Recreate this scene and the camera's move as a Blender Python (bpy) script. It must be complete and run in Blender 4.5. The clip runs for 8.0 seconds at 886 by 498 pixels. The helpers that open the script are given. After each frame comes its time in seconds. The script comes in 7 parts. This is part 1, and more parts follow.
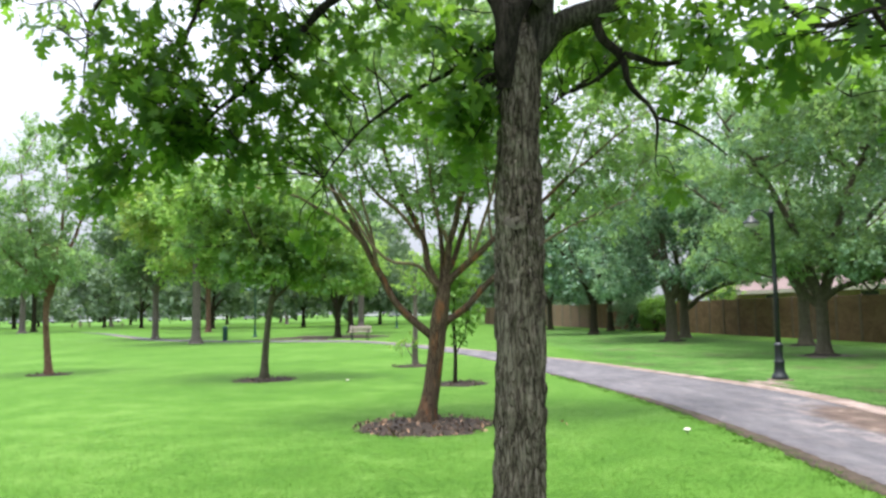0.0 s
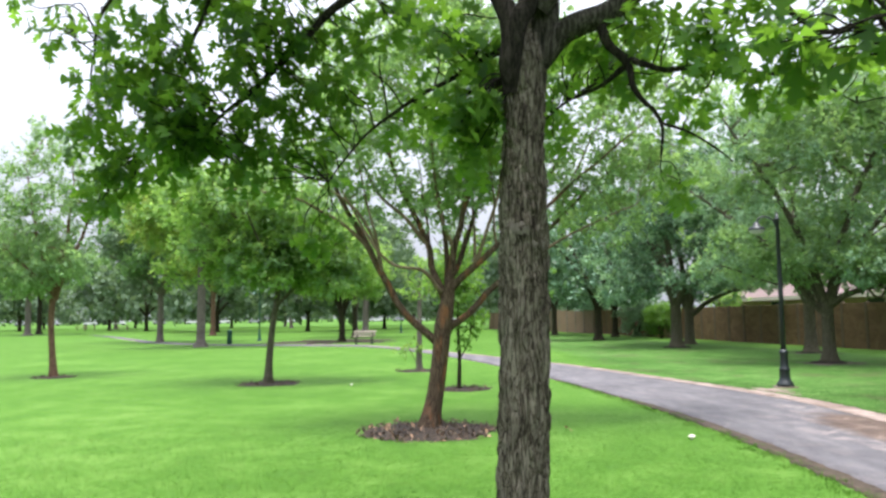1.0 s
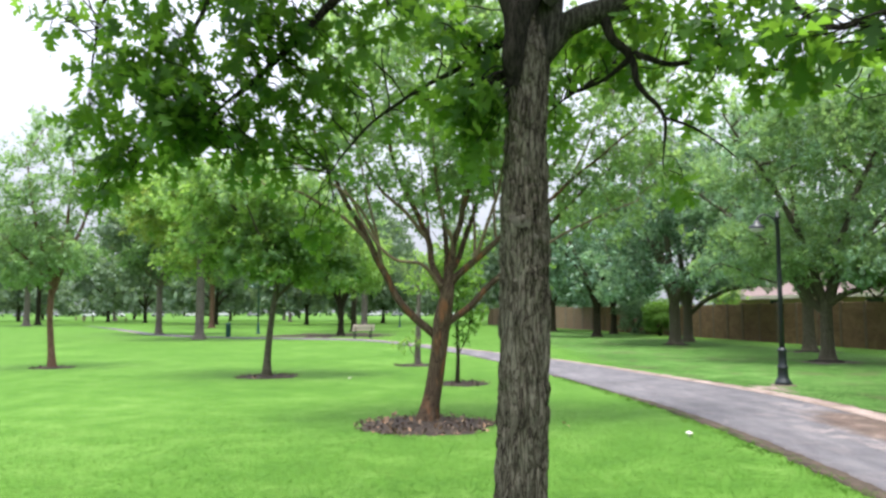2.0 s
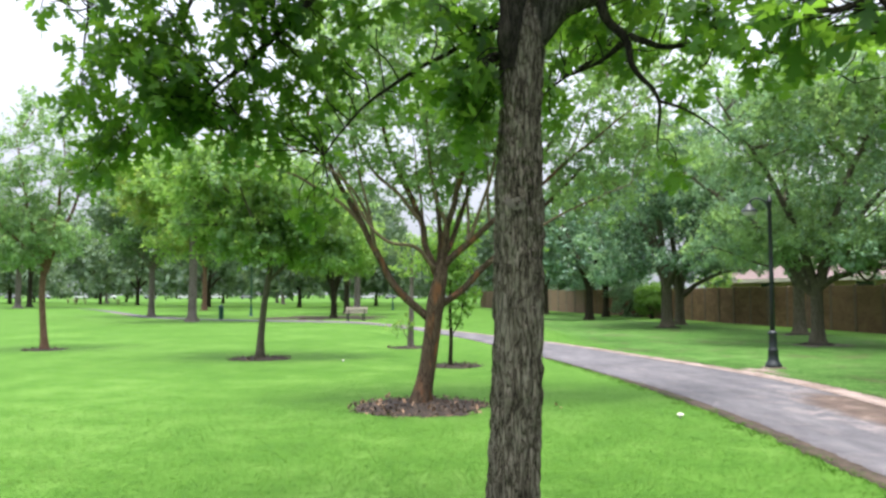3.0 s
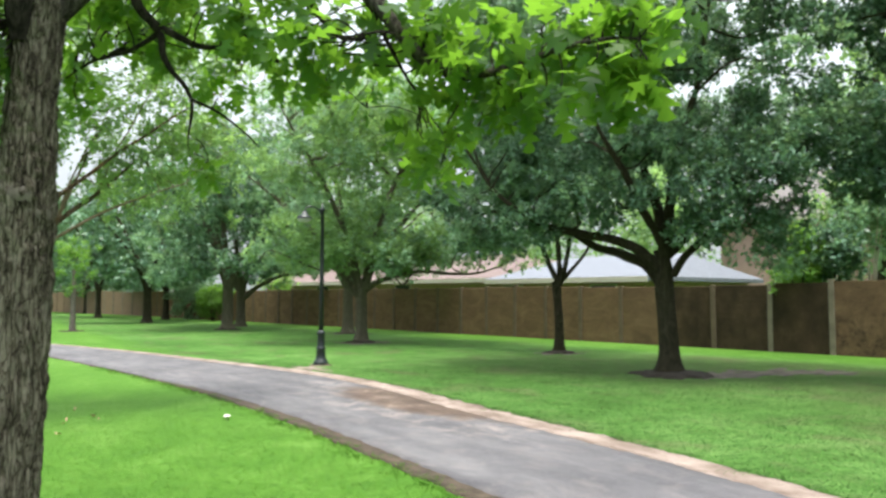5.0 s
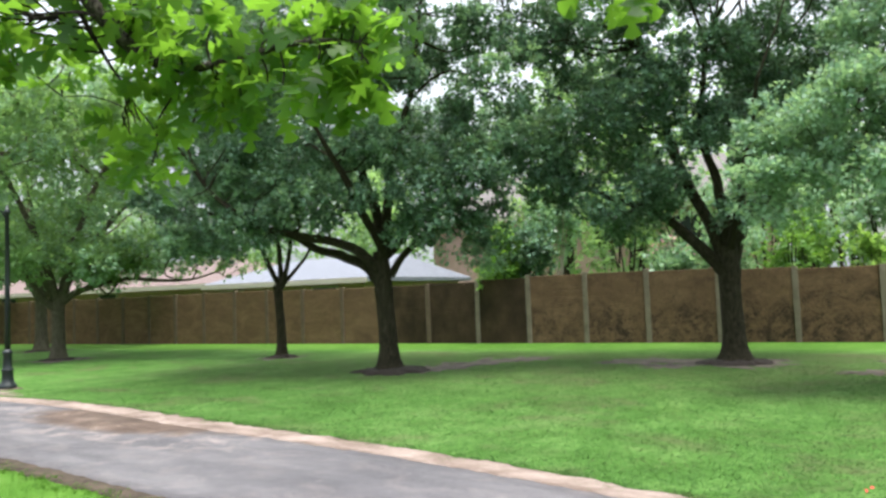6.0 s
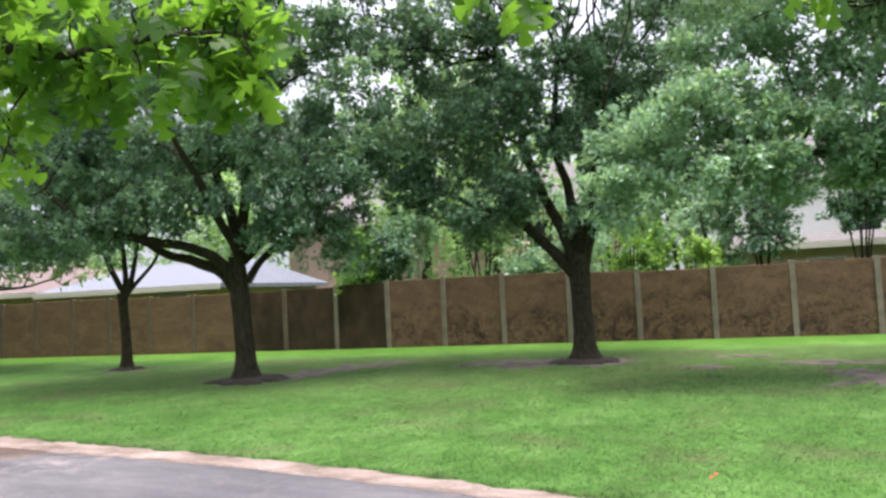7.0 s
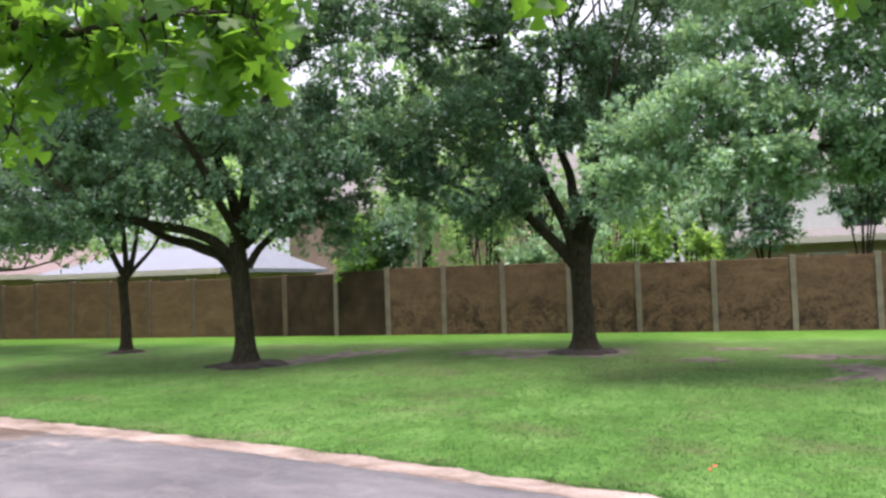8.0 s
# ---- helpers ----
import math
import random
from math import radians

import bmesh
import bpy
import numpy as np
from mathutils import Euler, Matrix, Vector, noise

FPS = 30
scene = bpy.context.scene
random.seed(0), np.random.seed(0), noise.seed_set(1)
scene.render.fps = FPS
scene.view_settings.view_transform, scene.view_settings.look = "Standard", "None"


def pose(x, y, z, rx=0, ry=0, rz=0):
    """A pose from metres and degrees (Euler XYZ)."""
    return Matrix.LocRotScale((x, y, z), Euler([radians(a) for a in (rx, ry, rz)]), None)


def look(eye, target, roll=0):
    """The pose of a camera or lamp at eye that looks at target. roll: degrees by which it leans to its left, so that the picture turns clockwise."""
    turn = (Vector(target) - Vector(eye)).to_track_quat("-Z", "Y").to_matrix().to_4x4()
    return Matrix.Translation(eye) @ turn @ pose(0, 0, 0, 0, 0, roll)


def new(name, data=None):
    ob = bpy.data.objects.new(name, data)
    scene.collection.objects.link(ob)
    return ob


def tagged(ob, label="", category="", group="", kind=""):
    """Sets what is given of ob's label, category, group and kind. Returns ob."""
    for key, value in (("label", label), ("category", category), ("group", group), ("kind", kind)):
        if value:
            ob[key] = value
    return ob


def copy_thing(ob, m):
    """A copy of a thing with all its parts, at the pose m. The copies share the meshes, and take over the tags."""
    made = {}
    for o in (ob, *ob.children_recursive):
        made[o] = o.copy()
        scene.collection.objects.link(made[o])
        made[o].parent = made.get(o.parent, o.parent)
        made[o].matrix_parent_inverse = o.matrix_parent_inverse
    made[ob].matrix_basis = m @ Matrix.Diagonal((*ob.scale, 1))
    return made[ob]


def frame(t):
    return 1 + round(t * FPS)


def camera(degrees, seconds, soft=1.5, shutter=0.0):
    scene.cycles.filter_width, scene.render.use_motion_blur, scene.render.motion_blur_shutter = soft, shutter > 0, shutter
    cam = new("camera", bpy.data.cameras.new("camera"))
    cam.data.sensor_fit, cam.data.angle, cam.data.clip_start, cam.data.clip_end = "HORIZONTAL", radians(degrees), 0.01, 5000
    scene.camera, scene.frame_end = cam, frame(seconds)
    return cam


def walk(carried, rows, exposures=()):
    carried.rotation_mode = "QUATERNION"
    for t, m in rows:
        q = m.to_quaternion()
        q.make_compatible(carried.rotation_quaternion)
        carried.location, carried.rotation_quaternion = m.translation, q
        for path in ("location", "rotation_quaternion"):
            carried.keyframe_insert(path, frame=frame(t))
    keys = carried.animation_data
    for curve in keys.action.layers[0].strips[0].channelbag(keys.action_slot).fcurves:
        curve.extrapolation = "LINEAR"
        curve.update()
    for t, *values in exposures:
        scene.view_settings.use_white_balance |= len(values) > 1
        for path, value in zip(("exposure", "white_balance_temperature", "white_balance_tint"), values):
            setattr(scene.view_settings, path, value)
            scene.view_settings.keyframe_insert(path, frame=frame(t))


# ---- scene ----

LENS = 60.13
PATH = [
    (0.0, pose(-0.000, -0.000, 1.500, 94.67, 1.09, -0.00)),
    (0.5, pose(0.001, -0.010, 1.496, 94.95, 0.97, 0.02)),
    (1.0, pose(0.002, 0.001, 1.499, 95.04, 0.74, 0.33)),
    (1.2, pose(0.004, 0.014, 1.501, 95.06, 0.78, 0.43)),
    (2.3, pose(-0.006, 0.003, 1.485, 94.38, -0.13, 0.15)),
    (2.5, pose(-0.005, -0.003, 1.491, 94.14, -0.20, 0.12)),
    (3.0, pose(-0.011, -0.000, 1.484, 93.40, 0.02, -0.30)),
    (3.5, pose(-0.011, -0.017, 1.478, 92.82, 0.38, -1.91)),
    (4.0, pose(0.004, -0.042, 1.475, 92.87, 0.10, -6.93)),
    (4.2, pose(0.037, -0.052, 1.468, 93.05, 0.04, -11.07)),
    (4.5, pose(0.094, -0.064, 1.481, 93.30, -0.22, -19.20)),
    (4.7, pose(0.134, -0.034, 1.472, 93.53, -0.18, -24.63)),
    (5.0, pose(0.152, -0.032, 1.485, 93.58, -0.13, -31.96)),
    (5.2, pose(0.150, -0.064, 1.487, 93.50, -0.10, -36.30)),
    (6.3, pose(0.172, 0.035, 1.485, 93.40, 2.84, -57.30)),
    (6.5, pose(0.174, 0.053, 1.485, 93.41, 3.00, -59.74)),
    (7.0, pose(0.141, 0.111, 1.491, 93.32, 2.86, -63.33)),
    (7.5, pose(0.158, 0.125, 1.484, 93.26, 2.42, -64.27)),
    (8.0, pose(0.148, 0.137, 1.486, 92.47, 1.89, -63.38)),
]
cam = camera(LENS, 8.0, soft=2.7, shutter=0.1)
# the picture turns slightly greener and darker in the pan, and more magenta at the end
TONE = [(0.0, 1.5, 6540, 14), (3.5, 1.5, 6570, 14), (4.5, 1.51, 6750, 7), (5.2, 1.53, 6820, 6), (6.3, 1.50, 6650, 12), (7.0, 1.54, 6620, 19), (7.5, 1.58, 6660, 22), (8.0, 1.51, 6660, 22)]
walk(cam, PATH, TONE)

# ---- world, sun and exposure: a bright overcast day ----
world = bpy.data.worlds.new("overcast_sky")
scene.world = world
world.use_nodes = True
wn, wl = world.node_tree.nodes, world.node_tree.links
wn.clear()
sky = wn.new("ShaderNodeTexSky")
sky.sky_type, sky.sun_disc = "NISHITA", False
sky.sun_elevation, sky.sun_rotation = radians(79), radians(193)
sky.air_density, sky.dust_density = 1.0, 4.0
veil = wn.new("ShaderNodeMix")
veil.data_type = "RGBA"
veil.inputs[0].default_value = 0.86
veil.inputs[7].default_value = (8.2, 8.9, 10.0, 1)
back = wn.new("ShaderNodeBackground")
wout = wn.new("ShaderNodeOutputWorld")
wl.new(sky.outputs[0], veil.inputs[6])
way = wn.new("ShaderNodeTexCoord")
apart = wn.new("ShaderNodeSeparateXYZ")
wl.new(way.outputs["Generated"], apart.inputs[0])
grade = wn.new("ShaderNodeMapRange")
grade.inputs["From Min"].default_value, grade.inputs["From Max"].default_value = 0.0, 1.0
grade.inputs["To Min"].default_value, grade.inputs["To Max"].default_value = 0.026, 0.138
wl.new(apart.outputs[2], grade.inputs["Value"])
wl.new(grade.outputs[0], back.inputs[1])
wl.new(veil.outputs[2], back.inputs[0])
wl.new(back.outputs[0], wout.inputs[0])

sun = new("sun", bpy.data.lights.new("sun", "SUN"))
sun.data.energy, sun.data.angle, sun.data.color = 2.6, radians(27), (1.0, 0.97, 0.92)
sun.matrix_world = look((0, 0, 50), (2, 9, 0))


# ---- materials ----
def nodes_of(name):
    m = bpy.data.materials.new(name)
    m.use_nodes = True
    nt = m.node_tree
    nt.nodes.clear()
    out = nt.nodes.new("ShaderNodeOutputMaterial")
    return m, nt, out


def add(nt, kind, **values):
    n = nt.nodes.new(kind)
    for key, value in values.items():
        if isinstance(key, str) and key.startswith("i_"):
            n.inputs[key[2:].replace("_", " ")].default_value = value
    return n


def ramp(nt, fac, stops):
    r = nt.nodes.new("ShaderNodeValToRGB")
    els = r.color_ramp.elements
    while len(els) < len(stops):
        els.new(0.5)
    for e, (p, c) in zip(els, stops):
        e.position, e.color = p, (*c, 1)
    nt.links.new(fac, r.inputs[0])
    return r.outputs[0]


def coords(nt, scale=(1, 1, 1), world_space=True):
    """Place in the world (geometry position) or in the object's own space, scaled."""
    if world_space:
        src = nt.nodes.new("ShaderNodeNewGeometry").outputs["Position"]
    else:
        src = nt.nodes.new("ShaderNodeTexCoord").outputs["Object"]
    mp = nt.nodes.new("ShaderNodeMapping")
    mp.inputs["Scale"].default_value = scale
    nt.links.new(src, mp.inputs["Vector"])
    return mp.outputs[0]


def noise_fac(nt, vec, scale, detail=5.0, rough=0.6, distort=0.0):
    n = nt.nodes.new("ShaderNodeTexNoise")
    n.inputs["Scale"].default_value, n.inputs["Detail"].default_value = scale, detail
    n.inputs["Roughness"].default_value, n.inputs["Distortion"].default_value = rough, distort
    nt.links.new(vec, n.inputs["Vector"])
    return n.outputs["Fac"]


def mix(nt, fac, a, b, blend="MIX"):
    m = nt.nodes.new("ShaderNodeMix")
    m.data_type, m.blend_type = "RGBA", blend
    for socket, value in ((0, fac), (6, a), (7, b)):
        if isinstance(value, (int, float)):
            m.inputs[socket].default_value = value
        elif isinstance(value, tuple):
            m.inputs[socket].default_value = (*value, 1)
        else:
            nt.links.new(value, m.inputs[socket])
    return m.outputs[2]


def math_node(nt, op, a, b=0.0, clamp=False):
    m = nt.nodes.new("ShaderNodeMath")
    m.operation, m.use_clamp = op, clamp
    for socket, value in ((0, a), (1, b)):
        if isinstance(value, (int, float)):
            m.inputs[socket].default_value = value
        else:
            nt.links.new(value, m.inputs[socket])
    return m.outputs[0]


def surface(nt, out, colour, rough=0.8, height=None, bump=0.3, dist=0.01, metal=0.0, spec=0.3):
    p = nt.nodes.new("ShaderNodeBsdfPrincipled")
    if isinstance(colour, tuple):
        p.inputs["Base Color"].default_value = (*colour, 1)
    else:
        nt.links.new(colour, p.inputs["Base Color"])
    if isinstance(rough, (int, float)):
        p.inputs["Roughness"].default_value = rough
    else:
        nt.links.new(rough, p.inputs["Roughness"])
    p.inputs["Metallic"].default_value = metal
    p.inputs["Specular IOR Level"].default_value = spec
    if height is not None:
        b = nt.nodes.new("ShaderNodeBump")
        b.inputs["Strength"].default_value, b.inputs["Distance"].default_value = bump, dist
        nt.links.new(height, b.inputs["Height"])
        nt.links.new(b.outputs[0], p.inputs["Normal"])
    nt.links.new(p.outputs[0], out.inputs[0])
    return p


def leaf_material(name, dark, mid, light, through_light=0.35, rough=0.5, glow=1.5, spec=0.35):
    m, nt, out = nodes_of(name)
    geo = nt.nodes.new("ShaderNodeNewGeometry")
    info = nt.nodes.new("ShaderNodeObjectInfo")
    r = math_node(nt, "FRACT", math_node(nt, "ADD", geo.outputs["Random Per Island"], info.outputs["Random"]))
    patch = noise_fac(nt, coords(nt), 1.9, 3.0)
    spray = noise_fac(nt, coords(nt), 6.5, 2.0)
    f = math_node(nt, "ADD", math_node(nt, "MULTIPLY", r, 0.30), math_node(nt, "ADD", math_node(nt, "MULTIPLY", patch, 0.40), math_node(nt, "MULTIPLY", spray, 0.36)))
    col = ramp(nt, f, [(0.36, dark), (0.54, mid), (0.78, light)])
    p = nt.nodes.new("ShaderNodeBsdfPrincipled")
    p.inputs["Roughness"].default_value = rough
    p.inputs["Specular IOR Level"].default_value = spec
    nt.links.new(col, p.inputs["Base Color"])
    tr = nt.nodes.new("ShaderNodeBsdfTranslucent")
    warm = mix(nt, 0.5, col, (light[0] * glow, light[1] * glow, light[2] * 0.45 * glow))
    nt.links.new(warm, tr.inputs["Color"])
    ms = nt.nodes.new("ShaderNodeMixShader")
    ms.inputs[0].default_value = through_light
    nt.links.new(p.outputs[0], ms.inputs[1])
    nt.links.new(tr.outputs[0], ms.inputs[2])
    nt.links.new(ms.outputs[0], out.inputs[0])
    return m


def furrowed_material(name, furrow, plate, light, peel=None, steps=(0.41, 0.49, 0.60)):
    """Bark in long narrow ridges, with greyer worn crests."""
    m, nt, out = nodes_of(name)
    ridge = noise_fac(nt, coords(nt, (1, 1, 0.13)), 58, 6, 0.66, 1.0)
    flake = noise_fac(nt, coords(nt, (1, 1, 0.55)), 110, 5, 0.7)
    big = noise_fac(nt, coords(nt), 5.0, 4)
    h = math_node(nt, "ADD", math_node(nt, "MULTIPLY", ridge, 0.72), math_node(nt, "MULTIPLY", flake, 0.28))
    col = ramp(nt, h, [(steps[0], furrow), (steps[1], plate), (steps[2], light)])
    col = mix(nt, math_node(nt, "MULTIPLY", big, 0.3), col, plate)
    if peel:
        pk = ramp(nt, noise_fac(nt, coords(nt, (1, 1, 0.3)), 7, 5), [(0.55, (0, 0, 0)), (0.66, (0.8, 0.8, 0.8))])
        col = mix(nt, pk, col, peel)
    surface(nt, out, col, 0.92, h, 1.0, 0.03, spec=0.12)
    return m


def plated_material(name, furrow, plate, crest):
    """Bark in long upright plates with dark furrows between them and weathered grey crests."""
    m, nt, out = nodes_of(name)
    v = coords(nt, (1, 1, 0.13), False)
    warp = nt.nodes.new("ShaderNodeTexNoise")
    warp.inputs["Scale"].default_value, warp.inputs["Detail"].default_value = 22, 5
    nt.links.new(v, warp.inputs["Vector"])
    bent = nt.nodes.new("ShaderNodeVectorMath")
    bent.operation = "MULTIPLY_ADD"
    bent.inputs[1].default_value = (0.07, 0.07, 0.07)
    nt.links.new(warp.outputs["Color"], bent.inputs[0])
    nt.links.new(v, bent.inputs[2])
    cells = nt.nodes.new("ShaderNodeTexVoronoi")
    cells.feature = "DISTANCE_TO_EDGE"
    cells.inputs["Scale"].default_value = 56
    nt.links.new(bent.outputs[0], cells.inputs["Vector"])
    flake = noise_fac(nt, coords(nt, (1, 1, 0.35), False), 120, 6, 0.75)
    ridge = noise_fac(nt, coords(nt, (1, 1, 0.10), False), 40, 6, 0.68, 0.8)
    big = noise_fac(nt, coords(nt, (1, 1, 0.6), False), 7, 4)
    h = math_node(nt, "MULTIPLY", math_node(nt, "MINIMUM", cells.outputs["Distance"], 0.16), 1.1)
    for part_of, weight in ((flake, 0.42), (ridge, 0.55), (big, 0.16)):
        h = math_node(nt, "ADD", h, math_node(nt, "MULTIPLY", part_of, weight))
    col = ramp(nt, h, [(0.53, furrow), (0.67, plate), (0.86, crest)])
    surface(nt, out, col, 0.92, h, 1.0, 0.02, spec=0.12)
    return m


def plain(name, colour, rough=0.7, vary=0.25, scale=6.0, metal=0.0, bump=0.15, spec=0.3):
    m, nt, out = nodes_of(name)
    a = noise_fac(nt, coords(nt), scale, 6)
    b = noise_fac(nt, coords(nt), scale * 9, 4)
    f = math_node(nt, "ADD", math_node(nt, "MULTIPLY", a, 0.7), math_node(nt, "MULTIPLY", b, 0.3))
    lo = tuple(c * (1 - vary) for c in colour)
    hi = tuple(min(1, c * (1 + vary)) for c in colour)
    surface(nt, out, ramp(nt, f, [(0.3, lo), (0.7, hi)]), rough, b, bump, 0.004, metal, spec)
    return m


def blade_material(name, dark, mid, light, thatch):
    """Grass blades: their own tint, broad drifts, and dry blades where the turf is thin."""
    m, nt, out = nodes_of(name)
    geo = nt.nodes.new("ShaderNodeNewGeometry")
    v = coords(nt)
    r = geo.outputs["Random Per Island"]
    f = math_node(nt, "ADD", math_node(nt, "MULTIPLY", r, 0.20), math_node(nt, "ADD", math_node(nt, "MULTIPLY", noise_fac(nt, coords(nt, (1, 1.6, 1)), 0.55, 6, 0.7), 0.50), math_node(nt, "MULTIPLY", noise_fac(nt, v, 4.5, 5, 0.7), 0.47)))
    col = ramp(nt, f, [(0.49, dark), (0.585, mid), (0.69, light)])
    dry = ramp(nt, math_node(nt, "ADD", noise_fac(nt, v, 1.3, 6, 0.7), math_node(nt, "MULTIPLY", r, 0.22)), [(0.64, (0, 0, 0)), (0.76, (1, 1, 1))])
    col = mix(nt, math_node(nt, "MULTIPLY", dry, 0.55), col, thatch)
    p = nt.nodes.new("ShaderNodeBsdfPrincipled")
    p.inputs["Roughness"].default_value, p.inputs["Specular IOR Level"].default_value = 0.6, 0.15
    tr = nt.nodes.new("ShaderNodeBsdfTranslucent")
    ms = nt.nodes.new("ShaderNodeMixShader")
    ms.inputs[0].default_value = 0.5
    nt.links.new(col, p.inputs["Base Color"])
    nt.links.new(col, tr.inputs["Color"])
    nt.links.new(p.outputs[0], ms.inputs[1])
    nt.links.new(tr.outputs[0], ms.inputs[2])
    nt.links.new(ms.outputs[0], out.inputs[0])
    return m


def lawn_material():
    m, nt, out = nodes_of("lawn")
    v = coords(nt)
    big = noise_fac(nt, v, 0.3, 5, 0.65)
    midn = noise_fac(nt, v, 1.7, 5, 0.65)
    fine = noise_fac(nt, v, 38, 6, 0.75)
    tuft = noise_fac(nt, v, 10, 5, 0.7)
    f = math_node(nt, "ADD", math_node(nt, "MULTIPLY", big, 0.30), math_node(nt, "ADD", math_node(nt, "MULTIPLY", midn, 0.30), math_node(nt, "ADD", math_node(nt, "MULTIPLY", tuft, 0.32), math_node(nt, "MULTIPLY", fine, 0.18))))
    col = ramp(nt, f, [(0.43, (0.022, 0.076, 0.005)), (0.54, (0.044, 0.122, 0.009)), (0.66, (0.106, 0.206, 0.038))])
    # coarser, greyer turf east of the path, oak shade mixed into its colour
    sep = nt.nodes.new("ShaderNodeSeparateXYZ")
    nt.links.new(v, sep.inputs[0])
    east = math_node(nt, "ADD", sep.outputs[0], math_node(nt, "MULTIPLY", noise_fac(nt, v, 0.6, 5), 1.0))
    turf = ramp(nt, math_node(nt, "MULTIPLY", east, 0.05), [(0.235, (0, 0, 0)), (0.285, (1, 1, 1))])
    # it stops short of the fence to leave a lit strip in the colour
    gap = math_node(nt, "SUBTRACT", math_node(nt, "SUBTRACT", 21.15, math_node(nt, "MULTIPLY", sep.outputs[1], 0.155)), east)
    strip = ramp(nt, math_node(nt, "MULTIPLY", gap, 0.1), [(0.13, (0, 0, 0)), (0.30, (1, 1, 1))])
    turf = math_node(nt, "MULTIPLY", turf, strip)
    shaded_turf = ramp(nt, f, [(0.45, (0.022, 0.062, 0.010)), (0.545, (0.050, 0.122, 0.024)), (0.65, (0.106, 0.200, 0.056))])
    col = mix(nt, turf, col, shaded_turf)
    # thin olive turf in a band under the oaks, standing in for their shade
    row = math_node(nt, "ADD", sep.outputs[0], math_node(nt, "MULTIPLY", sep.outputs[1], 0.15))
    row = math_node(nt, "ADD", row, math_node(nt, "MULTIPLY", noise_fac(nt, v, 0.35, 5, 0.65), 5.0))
    dimmed = ramp(nt, math_node(nt, "MULTIPLY", row, 0.04), [(0.50, (0, 0, 0)), (0.62, (1, 1, 1)), (0.80, (1, 1, 1)), (0.86, (0, 0, 0))])
    dimmed = math_node(nt, "MULTIPLY", dimmed, ramp(nt, noise_fac(nt, coords(nt, (1, 0.5, 1)), 2.6, 7, 0.75), [(0.38, (0.25, 0.25, 0.25)), (0.62, (1, 1, 1))]))
    dimmed = math_node(nt, "MULTIPLY", dimmed, ramp(nt, math_node(nt, "MULTIPLY", sep.outputs[1], 0.04), [(0.50, (1, 1, 1)), (0.70, (0, 0, 0))]))
    dimmed = math_node(nt, "MULTIPLY", dimmed, strip)
    col = mix(nt, math_node(nt, "MULTIPLY", dimmed, 0.75), col, (0.058, 0.072, 0.028))
    straw = ramp(nt, noise_fac(nt, v, 0.9, 6, 0.7), [(0.62, (0, 0, 0)), (0.78, (1, 1, 1))])
    col = mix(nt, math_node(nt, "MULTIPLY", straw, 0.35), col, (0.12, 0.150, 0.038))
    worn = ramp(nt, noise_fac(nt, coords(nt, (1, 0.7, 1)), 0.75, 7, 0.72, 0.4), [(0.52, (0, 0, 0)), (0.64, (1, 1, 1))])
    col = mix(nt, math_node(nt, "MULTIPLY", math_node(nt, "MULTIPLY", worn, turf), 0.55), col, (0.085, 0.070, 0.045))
    turfed = surface(nt, out, col, 0.9, fine, 0.35, 0.02, spec=0.05)
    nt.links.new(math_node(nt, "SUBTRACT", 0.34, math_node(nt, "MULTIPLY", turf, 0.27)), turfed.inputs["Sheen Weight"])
    turfed.inputs["Sheen Roughness"].default_value = 0.4
    turfed.inputs["Sheen Tint"].default_value = (0.58, 0.92, 0.34, 1)
    return m


